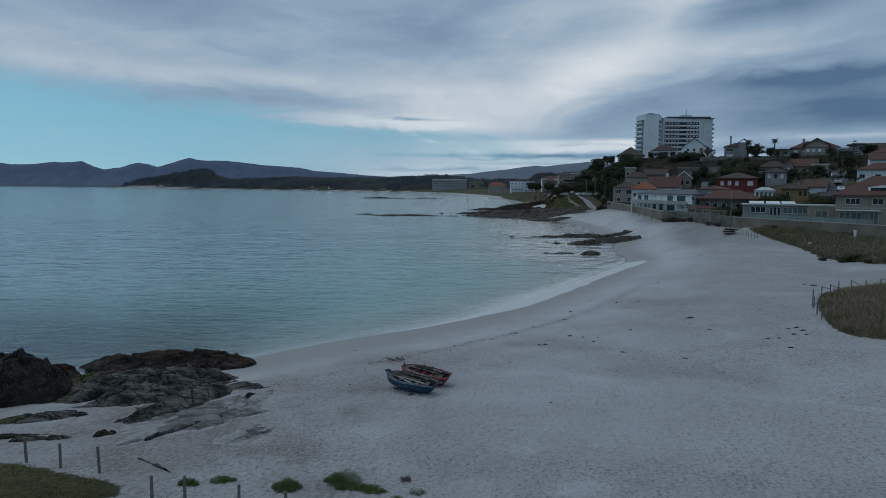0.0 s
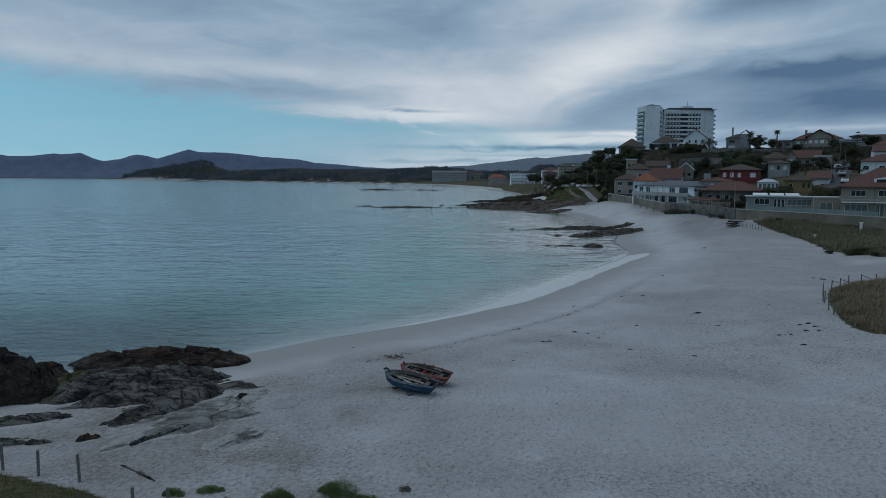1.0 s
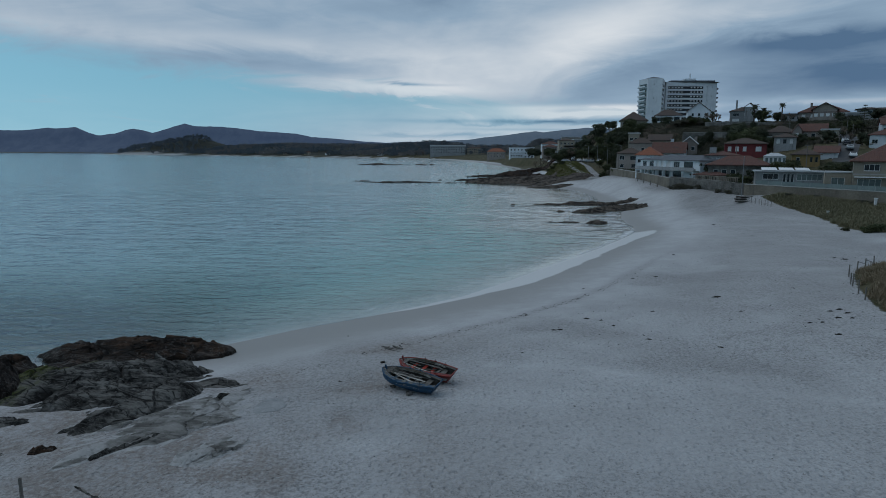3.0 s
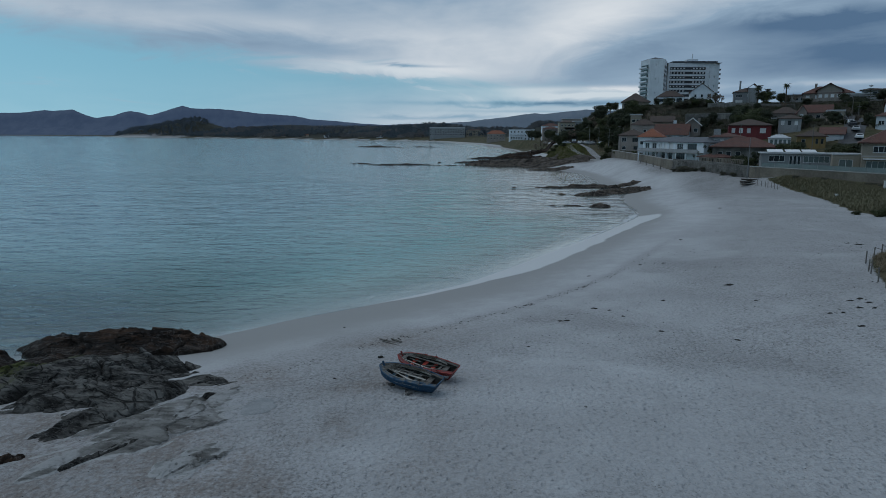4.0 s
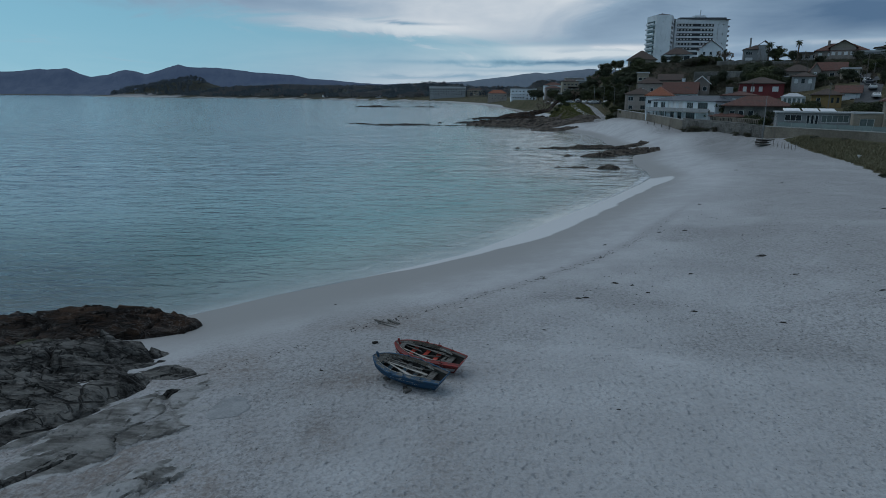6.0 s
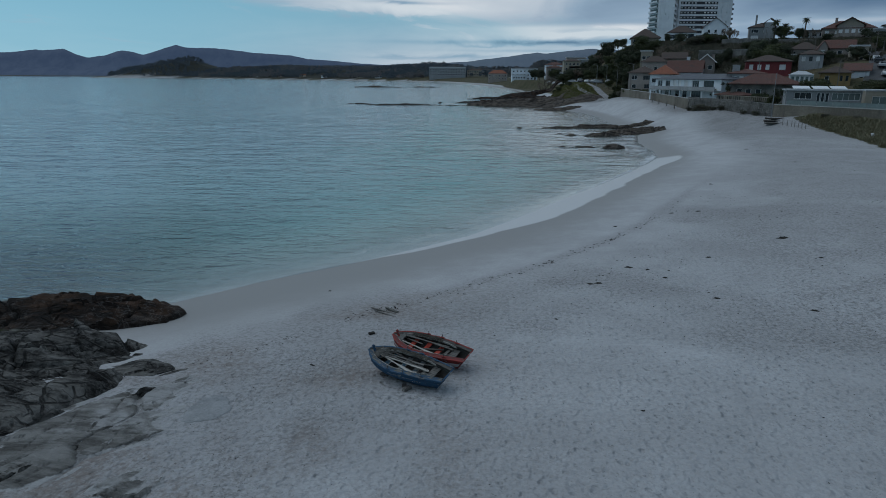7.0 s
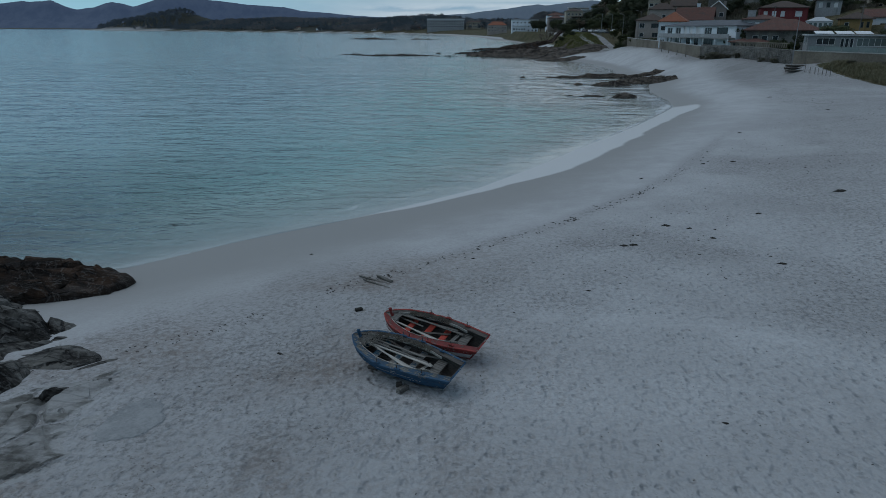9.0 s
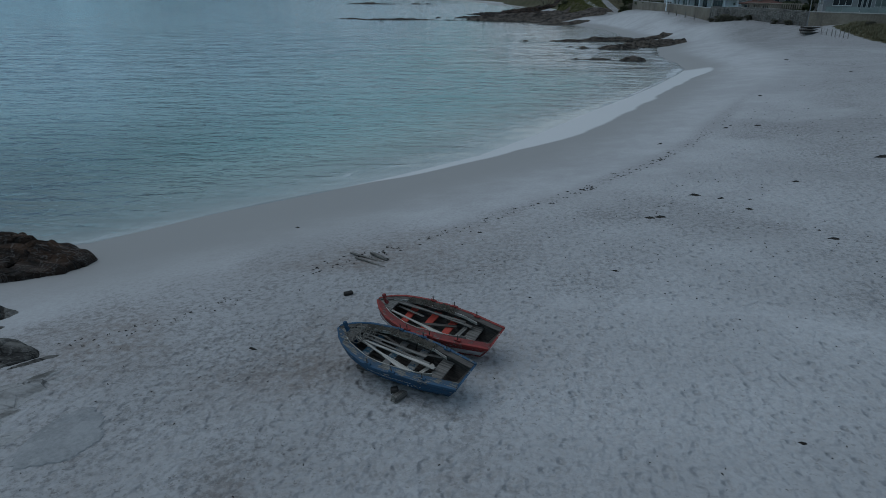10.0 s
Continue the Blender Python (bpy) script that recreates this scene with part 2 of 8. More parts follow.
    prints = n.m("SUBTRACT", n.m("MULTIPLY", warp, 0.62), n.m("MULTIPLY", hollow, 0.2))
    relief = n.m("ADD", n.m("MULTIPLY", prints, rough_zone), n.m("MULTIPLY", grit, 0.05))
    relief = n.m("MULTIPLY", relief, n.m("SUBTRACT", 1.0, wet))
    rough = n.m("SUBTRACT", 0.95, n.m("ADD", n.m("MULTIPLY", wet, 0.3), n.m("MULTIPLY", soak_sheen, 0.22)))
    finish(n, colour, rough, relief, 1.0, 0.29, 0.0, n.m("MULTIPLY_ADD", wet, 0.25, n.m("MULTIPLY_ADD", soak_sheen, 0.2, 0.15)))
    return mat


def make_water():
    """Sea: clear over the sand at its edge, teal then slate where it deepens, rippled, with foam at the lip."""
    mat, n = material("sea_water")
    pos = n.add("ShaderNodeNewGeometry").outputs["Position"]
    depth = n.attr("depth")
    far = n.attr("reach")
    patch = n.noise(n.add("ShaderNodeMapping", ins={0: pos, "Scale": (0.02, 0.05, 1.0)}), 1.0, 4.0, 0.6)
    body = n.mix(n.ramp(depth, 0.0, 1.5, smooth=False), rgb(*SEA_SHALLOW), rgb(*SEA_MID))
    body = n.mix(n.ramp(n.m("MULTIPLY_ADD", n.m("SUBTRACT", patch, 0.5), 2.0, depth), 1.0, 5.0, smooth=False), body, rgb(*SEA_DEEP))
    swell = n.noise(n.add("ShaderNodeMapping", ins={0: pos, "Rotation": (0, 0, radians(-14)), "Scale": (0.2, 0.5, 1.0)}), 1.0, 3.0, 0.55, 0.5)
    chop = n.noise(n.add("ShaderNodeMapping", ins={0: pos, "Rotation": (0, 0, radians(-9)), "Scale": (0.42, 1.15, 1.0)}), 1.0, 3.0, 0.6, 0.5)
    ripple = n.noise(n.add("ShaderNodeMapping", ins={0: pos, "Rotation": (0, 0, radians(-20)), "Scale": (1.2, 2.6, 1.0)}), 1.0, 3.0, 0.6, 0.3)
    roll = n.noise(n.add("ShaderNodeMapping", ins={0: pos, "Rotation": (0, 0, radians(-11)), "Scale": (0.13, 0.26, 1.0)}), 1.0, 3.0, 0.6, 0.4)
    near = n.ramp(far, 40.0, 150.0, 1.0, 0.15)
    height = n.m("ADD", n.m("MULTIPLY", roll, n.ramp(far, 40.0, 130.0, 0.45, 1.7)), n.m("MULTIPLY", swell, n.ramp(far, 60.0, 250.0, 0.6, 0.45)))
    height = n.m("ADD", height, n.m("MULTIPLY", near, n.m("ADD", n.m("MULTIPLY", chop, 0.5), n.m("MULTIPLY", ripple, 0.16))))
    calm = n.ramp(depth, 0.0, 0.7, 0.2, 1.0)
    gust = n.ramp(n.noise(n.add("ShaderNodeMapping", ins={0: pos, "Scale": (0.012, 0.03, 1.0)}), 1.0, 3.0, 0.6), 0.35, 0.65, 0.85, 1.15)
    bump = n.add("ShaderNodeBump", ins={"Strength": n.m("MULTIPLY", n.m("MULTIPLY", calm, gust), n.ramp(far, 60.0, 400.0, 1.0, 0.5)), "Distance": WAVE, "Height": height})
    # dark weedy bottom off the rocks
    reef = n.attr("reef")
    body = n.mix(n.m("MULTIPLY", reef, n.ramp(patch, 0.3, 0.6, 0.7, 0.92)), body, rgb(0.014, 0.03, 0.038))
    see = n.m("SUBTRACT", 1.0, n.m("EXPONENT", n.m("MULTIPLY", n.m("MAXIMUM", depth, 0.0), n.m("MULTIPLY_ADD", reef, -2.0, -1.9))))
    lip = n.noise(n.add("ShaderNodeMapping", ins={0: pos, "Scale": (0.9, 0.9, 1.0)}), 1.0, 5.0, 0.7)
    foam = n.m("MULTIPLY", n.ramp(depth, 0.0, 0.02), n.ramp(n.m("MULTIPLY_ADD", n.m("SUBTRACT", lip, 0.5), -0.12, depth), 0.075, 0.03))
    foam = n.m("MULTIPLY", n.m("MULTIPLY", foam, n.attr("surf")), n.ramp(n.noise(pos, 0.16, 3.0, 0.6), 0.4, 0.6, 0.15, 1.0))
    # a spent wavelet's line and the lace left behind it
    line = n.m("MULTIPLY_ADD", n.m("SUBTRACT", n.noise(pos, 0.22, 4.0, 0.65), 0.5), 0.5, depth)
    line = n.m("MULTIPLY", n.ramp(line, 0.2, 0.235), n.ramp(line, 0.28, 0.25))
    foam = n.m("MAXIMUM", foam, n.m("MULTIPLY", line, n.ramp(n.noise(pos, 0.12, 3.0, 0.6), 0.52, 0.66, 0.0, 0.35)))
    lace = n.m("MULTIPLY", n.attr("lace"), n.ramp(n.m("ADD", n.m("MULTIPLY", lip, 0.6), n.m("MULTIPLY", n.noise(pos, 0.3, 4.0, 0.7), 0.5)), 0.5, 0.72))
    foam = n.m("MAXIMUM", foam, n.m("MULTIPLY", lace, 0.75))
    clear = n.add("ShaderNodeBsdfTransparent", ins={0: rgb(0.9, 0.97, 0.97)})
    diffuse = n.add("ShaderNodeBsdfDiffuse", ins={0: body, 2: bump})
    under = n.add("ShaderNodeMixShader", ins={0: see, 1: clear, 2: diffuse})
    gloss = n.add("ShaderNodeBsdfGlossy", ins={0: rgb(1, 1, 1), 1: 0.07, "Normal": bump})
    fres = n.add("ShaderNodeFresnel", ins={0: 1.33, "Normal": bump})
    wet = n.add("ShaderNodeMixShader", ins={0: fres, 1: under, 2: gloss})
    white = n.add("ShaderNodeBsdfDiffuse", ins={0: rgb(0.7, 0.73, 0.75)})
    n.add("ShaderNodeOutputMaterial", ins={0: n.add("ShaderNodeMixShader", ins={0: n.m("MULTIPLY", foam, 0.8), 1: wet, 2: white})})
    return mat


SAND_A, SAND_B = (0.352, 0.35, 0.353), (0.452, 0.452, 0.458)
SEA_SHALLOW, SEA_MID, SEA_DEEP = (0.44, 0.55, 0.52), (0.185, 0.365, 0.35), (0.222, 0.352, 0.385)
WAVE = 0.6


def make_rock(name, a, b, damp, algae=0.0, dust=0.0):
    """Banded gneiss: pale and dark layers along the dip, dark wet foot, black cracks, some weed."""
    mat, n = material(name)
    pos = n.add("ShaderNodeNewGeometry").outputs["Position"]
    z = n.add("ShaderNodeSeparateXYZ", ins={0: pos}).outputs[2]
    crack = n.attr("crack")
    bands = n.noise(n.add("ShaderNodeMapping", ins={0: pos, "Rotation": (radians(20), 0, radians(-34)), "Scale": (0.4, 2.4, 2.4)}), 1.0, 5.0, 0.65, 0.5)
    blot = n.noise(pos, 0.7, 5.0, 0.65)
    grain = n.noise(pos, 12.0, 4.0, 0.7)
    colour = n.mix(n.ramp(n.m("ADD", n.m("MULTIPLY", bands, 0.55), n.m("MULTIPLY", blot, 0.45)), 0.4, 0.6), rgb(*a), rgb(*b))
    colour = n.mix(n.ramp(grain, 0.5, 0.8, 0.0, 0.16), colour, rgb(0.3, 0.29, 0.28))
    wet = n.ramp(n.m("MULTIPLY_ADD", n.m("SUBTRACT", blot, 0.5), 1.1, z), damp, damp - 0.5)
    colour = n.mix(n.m("MULTIPLY", wet, 0.8), colour, rgb(0.017, 0.0125, 0.0095))
    if algae:
        green = n.m("MULTIPLY", n.ramp(n.noise(pos, 0.45, 4.0, 0.7), 0.42, 0.58), n.m("MULTIPLY", n.ramp(n.add("ShaderNodeSeparateXYZ", ins={0: pos}).outputs[0], -17.8, -19.6), algae))
        colour = n.mix(green, colour, rgb(0.075, 0.085, 0.02))
    if dust:
        # blown sand lying on the flat parts
        up = n.add("ShaderNodeSeparateXYZ", ins={0: n.add("ShaderNodeNewGeometry").outputs["True Normal"]}).outputs[2]
        lie = n.ramp(n.m("ADD", n.m("MULTIPLY", n.noise(pos, 0.55, 5.0, 0.65), 0.8), n.m("MULTIPLY", up, 0.3)), 0.67, 0.79, 0.0, dust)
        lie = n.m("MAXIMUM", lie, n.ramp(n.m("MULTIPLY_ADD", n.noise(pos, 2.2, 5.0, 0.65), 0.9, n.m("MULTIPLY", n.attr("bury"), 0.7)), 0.8, 1.02, 0.0, 0.96))
        colour = n.mix(lie, colour, rgb(0.36, 0.353, 0.345))
    joints = n.add("ShaderNodeTexVoronoi", {"Vector": n.add("ShaderNodeMapping", ins={0: n.mix(0.12, pos, n.noise_colour(pos, 0.9)), "Rotation": (0, 0, radians(-34)), "Scale": (0.42, 1.25, 0.8)}), "Scale": 1.0})
    joints.feature = "DISTANCE_TO_EDGE"
    minor = n.add("ShaderNodeTexVoronoi", {"Vector": n.add("ShaderNodeMapping", ins={0: n.mix(0.1, pos, n.noise_colour(pos, 1.7)), "Rotation": (0, 0, radians(-20)), "Scale": (1.3, 3.2, 2.0)}), "Scale": 1.0})
    minor.feature = "DISTANCE_TO_EDGE"
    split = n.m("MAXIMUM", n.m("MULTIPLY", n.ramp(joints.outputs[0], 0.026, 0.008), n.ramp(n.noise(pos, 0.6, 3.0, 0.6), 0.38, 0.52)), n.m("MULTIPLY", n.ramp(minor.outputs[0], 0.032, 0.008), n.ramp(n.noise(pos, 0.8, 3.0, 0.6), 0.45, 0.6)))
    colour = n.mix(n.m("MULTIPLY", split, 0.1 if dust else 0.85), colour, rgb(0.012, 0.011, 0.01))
    veins = n.noise(n.add("ShaderNodeMapping", ins={0: pos, "Rotation": (0, 0, radians(-36)), "Scale": (0.3, 4.0, 2.0)}), 1.0, 4.0, 0.7, 0.5)
    colour = n.mix(n.ramp(veins, 0.6, 0.68, 0.0, 0.25 if dust else 0.5), colour, rgb(0.022, 0.019, 0.017))
    seam = n.noise(n.add("ShaderNodeMapping", ins={0: pos, "Rotation": (0, 0, radians(35)), "Scale": (0.5, 1.6, 1.0)}), 1.0, 5.0, 0.6, 1.2)
    seam = n.m("MULTIPLY", n.ramp(seam, 0.515, 0.53), n.ramp(seam, 0.55, 0.535))
    colour = n.mix(n.m("MULTIPLY", seam, 0.16), colour, rgb(0.34, 0.33, 0.32))
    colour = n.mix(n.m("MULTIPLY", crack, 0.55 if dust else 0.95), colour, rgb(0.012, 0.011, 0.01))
    finish(n, colour, n.ramp(wet, 0.0, 1.0, 0.85, 0.6), n.m("SUBTRACT", n.m("ADD", n.m("MULTIPLY", bands, 1.0), n.m("MULTIPLY", grain, 0.25)), n.m("MULTIPLY", split, 0.1 if dust else 0.5)), 1.0, 0.2, spec=0.16)
    return mat


M_GROUND, M_WATER = make_sand(), make_water()
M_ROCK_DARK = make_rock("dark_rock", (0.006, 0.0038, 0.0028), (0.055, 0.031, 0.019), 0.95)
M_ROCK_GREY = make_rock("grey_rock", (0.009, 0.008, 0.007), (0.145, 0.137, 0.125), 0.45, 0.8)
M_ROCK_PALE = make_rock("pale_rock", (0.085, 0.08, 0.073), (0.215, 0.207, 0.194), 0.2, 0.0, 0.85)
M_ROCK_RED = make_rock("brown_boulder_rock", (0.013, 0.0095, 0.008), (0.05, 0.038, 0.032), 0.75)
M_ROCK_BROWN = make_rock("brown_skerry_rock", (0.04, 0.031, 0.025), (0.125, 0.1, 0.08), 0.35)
M_SLAB = surface("blue_grey_slab", (0.165, 0.168, 0.17), (0.26, 0.263, 0.265), 2.5, 0.9, 0.5, 0.05, stain=(0.31, 0.307, 0.302))
M_WALL_WHITE = surface("white_render", (0.54, 0.57, 0.6), (0.66, 0.69, 0.72), 0.5, 0.85, 0.15, stain=(0.36, 0.38, 0.4))
M_WALL_BEIGE = surface("beige_render", (0.24, 0.207, 0.165), (0.33, 0.288, 0.23), 0.5, 0.85, 0.15, stain=(0.13, 0.12, 0.105))
M_WALL_GREY = surface("grey_render", (0.21, 0.215, 0.22), (0.3, 0.305, 0.31), 0.5, 0.85, 0.2, stain=(0.1, 0.1, 0.1))
M_WALL_PINK = surface("faded_pink_render", (0.22, 0.19, 0.17), (0.3, 0.255, 0.23), 0.5, 0.85, 0.2, stain=(0.11, 0.09, 0.08))
M_WALL_RED = surface("dark_red_render", (0.12, 0.02, 0.022), (0.17, 0.03, 0.032), 0.5, 0.8, 0.2, stain=(0.06, 0.016, 0.016))
M_WALL_YELLOW = surface("ochre_render", (0.22, 0.145, 0.06), (0.28, 0.19, 0.08), 0.5, 0.85, 0.2, stain=(0.13, 0.095, 0.05))
M_STONE = surface("granite_masonry", (0.09, 0.085, 0.078), (0.24, 0.225, 0.205), 1.1, 0.9, 0.9, 0.15, stain=(0.05, 0.048, 0.042))
M_WALL_SEA = surface("weathered_sea_wall_render", (0.115, 0.098, 0.078), (0.215, 0.187, 0.15), 0.6, 0.9, 0.3, stain=(0.075, 0.068, 0.058))
M_ROOF_TILE = tile_roof("clay_tiles", (0.078, 0.036, 0.03), (0.15, 0.072, 0.055), (0.062, 0.054, 0.048))
M_ROOF_ORANGE = tile_roof("new_clay_tiles", (0.2, 0.07, 0.04), (0.28, 0.105, 0.06), (0.12, 0.06, 0.045))
M_ROOF_BROWN = tile_roof("old_brown_tiles", (0.06, 0.043, 0.037), (0.1, 0.07, 0.057), (0.05, 0.047, 0.042))
M_ROOF_FLAT = surface("flat_roof_membrane", (0.33, 0.34, 0.35), (0.45, 0.46, 0.47), 0.6, 0.8, 0.15)
M_SLATE = surface("dark_slate", (0.05, 0.055, 0.065), (0.09, 0.095, 0.105), 1.0, 0.7, 0.3)
M_FRAME = surface("white_window_frame", (0.62, 0.62, 0.62), (0.7, 0.7, 0.7), 1.0, 0.5, 0.05)
M_SHUTTER = surface("white_shutter", (0.6, 0.6, 0.6), (0.68, 0.68, 0.68), 1.0, 0.6, 0.1)
M_DARKFRAME = surface("dark_window_frame", (0.05, 0.05, 0.05), (0.08, 0.08, 0.08), 1.0, 0.5, 0.05)
M_GLASS = surface("dim_window_glass", (0.012, 0.014, 0.016), (0.03, 0.034, 0.04), 0.6, 0.2, 0.02, spec=0.35)
M_GLASS_GREEN = surface("sea_green_tinted_glass", (0.11, 0.135, 0.13), (0.15, 0.18, 0.175), 0.6, 0.15, 0.02, spec=0.4)
M_ASPHALT = surface("asphalt", (0.05, 0.05, 0.052), (0.085, 0.085, 0.088), 1.0, 0.9, 0.2)
M_CONCRETE = surface("old_concrete", (0.24, 0.235, 0.225), (0.34, 0.33, 0.315), 0.8, 0.9, 0.3, stain=(0.15, 0.145, 0.14))
M_POST = wood("grey_post_wood", (0.10, 0.09, 0.08), (0.18, 0.165, 0.15))
M_BARK = surface("bark", (0.06, 0.048, 0.038), (0.11, 0.09, 0.07), 4.0, 0.95, 0.6, 0.03)
M_METAL = surface("galvanised_steel", (0.16, 0.16, 0.165), (0.24, 0.24, 0.245), 2.0, 0.6, 0.05, metal=0.3)


def leaf_material(name, a, b):
    mat, n = material(name)
    rnd = n.add("ShaderNodeNewGeometry").outputs["Random Per Island"]
    patch = n.noise(n.add("ShaderNodeNewGeometry").outputs["Position"], 0.6, 3.0, 0.6)
    f = n.m("ADD", n.m("MULTIPLY", rnd, 0.6), n.m("MULTIPLY", patch, 0.4))
    colour = n.mix(f, rgb(*a), rgb(*b))
    tint = n.add("ShaderNodeObjectInfo").outputs["Random"]
    colour = n.mix(1.0, colour, n.vec(*[n.ramp(tint, 0.0, 1.0, 0.75, 1.25, False)] * 3), "MULTIPLY")
    finish(n, colour, 0.7, spec=0.25)
    return mat


M_LEAF_DARK = leaf_material("dark_evergreen_leaves", (0.026, 0.033, 0.019), (0.068, 0.074, 0.042))
M_LEAF_OLIVE = leaf_material("olive_leaves", (0.025, 0.032, 0.013), (0.075, 0.08, 0.034))
M_LEAF_DRY = leaf_material("bare_winter_twigs", (0.10, 0.076, 0.056), (0.19, 0.15, 0.115))
M_GRASS = leaf_material("marram_grass", (0.15, 0.115, 0.068), (0.36, 0.285, 0.19))
M_GRASS_OLIVE = leaf_material("olive_dune_grass", (0.11, 0.108, 0.055), (0.33, 0.285, 0.18))
M_GRASS_GREEN = leaf_material("green_turf", (0.075, 0.085, 0.02), (0.22, 0.21, 0.066))
M_CUSHION = leaf_material("green_beach_plant", (0.035, 0.06, 0.012), (0.11, 0.155, 0.04))
M_WEED = surface("dry_seaweed", (0.008, 0.007, 0.006), (0.03, 0.025, 0.02), 5.0, 0.9, 0.4)

# ---- small maths ----


def hashed(i, j, seed):
    v = np.sin(i * 127.1 + j * 311.7 + seed * 74.7) * 43758.5453
    return v - np.floor(v)


def value_noise(x, y, seed=0):
    xi, yi = np.floor(x), np.floor(y)
    fx, fy = x - xi, y - yi
    fx, fy = fx * fx * (3 - 2 * fx), fy * fy * (3 - 2 * fy)
    a = hashed(xi, yi, seed) * (1 - fx) + hashed(xi + 1, yi, seed) * fx
    b = hashed(xi, yi + 1, seed) * (1 - fx) + hashed(xi + 1, yi + 1, seed) * fx
    return a * (1 - fy) + b * fy


def fbm(x, y, seed=0, octaves=4, gain=0.5):
    total, amp, norm = 0.0, 1.0, 0.0
    for k in range(octaves):
        total = total + amp * value_noise(x * 2 ** k, y * 2 ** k, seed + k)
        norm, amp = norm + amp, amp * gain
    return total / norm


def cells(x, y, seed=0):
    """Nearest and second distances to jittered cell points, and a number for the cell."""
    xi, yi = np.floor(x), np.floor(y)
    f1, f2, ident = np.full_like(x, 9.0), np.full_like(x, 9.0), np.zeros_like(x)
    ox, oy = np.zeros_like(x), np.zeros_like(x)
    for dx in (-1, 0, 1):
        for dy in (-1, 0, 1):
            cx, cy = xi + dx, yi + dy
            px, py = cx + hashed(cx, cy, seed + 5), cy + hashed(cx, cy, seed + 9)
            d = np.hypot(px - x, py - y)
            nearer = d < f1
            f2 = np.where(nearer, f1, np.minimum(f2, d))
            ident = np.where(nearer, hashed(cx, cy, seed + 13), ident)
            ox, oy = np.where(nearer, x - px, ox), np.where(nearer, y - py, oy)
            f1 = np.where(nearer, d, f1)
    return f1, f2, ident, ox, oy


def smooth(v, lo, hi):
    t = np.clip((v - lo) / (hi - lo), 0, 1)
    return t * t * (3 - 2 * t)


def edge_distance(px, py, ring):
    """Distance to a closed ring of points, positive inside."""
    best, inside = np.full_like(px, 1e12), np.zeros(px.shape, bool)
    for (ax, ay), (bx, by) in zip(ring, ring[1:] + ring[:1]):
        ex, ey = bx - ax, by - ay
        t = np.clip(((px - ax) * ex + (py - ay) * ey) / (ex * ex + ey * ey), 0, 1)
        best = np.minimum(best, (px - ax - t * ex) ** 2 + (py - ay - t * ey) ** 2)
        if ay != by:
            inside ^= ((ay > py) != (by > py)) & (px < ex * (py - ay) / ey + ax)
    return np.where(inside, 1, -1) * np.sqrt(best)


# ---- plan ----
SHORE = [(-4950, -900), (-400, -40), (-60, 33), (-30, 42), (-24, 41.5), (-19, 45.4), (-14.4, 47.4), (-11, 51.2), (-7.2, 54.6), (-3.4, 58.7), (0, 62.6),
         (3.5, 68.5), (8, 77), (12.6, 85), (17.5, 94), (22, 103), (25.6, 111), (27.0, 119), (27.6, 132), (31.5, 148), (34.5, 162), (31.5, 178), (35.5, 210), (33, 229),
         (26, 246), (19, 270), (16, 300), (24, 330), (30, 380), (28, 560), (16, 713), (-10, 950), (-70, 1250), (-180, 1500), (-420, 1750), (-800, 2050), (-1180, 2450), (-1530, 2590),
         (-1540, 2640), (-1100, 3000), (-1200, 4100), (-1600, 4390), (-4950, 4390), (-4950, 4950), (4950, 4950), (4950, -4950), (-4950, -4950)]
SEA_WALL = [(46.8, 242), (47.6, 199), (48.5, 172), (50.4, 152), (53.2, 139.5), (61.0, 126.0), (68.0, 113.5), (96.0, 66.0)]
DUNE_NEAR = [(26.4, 47.6), (26.2, 49.2), (26.9, 52.1), (28.8, 57.2), (31.4, 62.4), (34.4, 66.2), (37.0, 67.4), (41.5, 69.2), (58.0, 70.0), (62.0, 42.0), (34.0, 43.0), (28.0, 45.6)]
DUNE_FAR = [(56.0, 134.0), (53.6, 133.6), (53.0, 129.5), (53.1, 127.1), (53.9, 119.8), (52.7, 109.6), (49.1, 97.8), (49.3, 90.7), (51.6, 86.8), (86.0, 79.0), (72.0, 105.0)]
MEADOW = [(-40.0, 30.0), (-15.6, 26.9), (-12.6, 26.0), (-10.2, 25.2), (-9.8, 24.3), (-11.5, 22.8), (-9.0, 21.0), (-1.0, 18.0), (4.0, 12.0), (9.0, -6.0), (10.0, -40.0), (-40.0, -40.0)]
DRAG_TRACK = [(0.4, 41.1), (6.8, 40.1), (12.2, 37.7), (17.1, 36.0), (20.2, 33.9)]
POINT_TURF = [(27, 279), (33, 268), (38, 263), (44, 264), (45, 300), (46.5, 345), (42, 362), (34, 332), (27, 300)]


def wall_offset(x, y):
    """How far inland of the sea wall's line a place lies."""
    ys = [p[1] for p in SEA_WALL][::-1]
    xs = [p[0] for p in SEA_WALL][::-1]
    return x - np.interp(y, ys, xs)


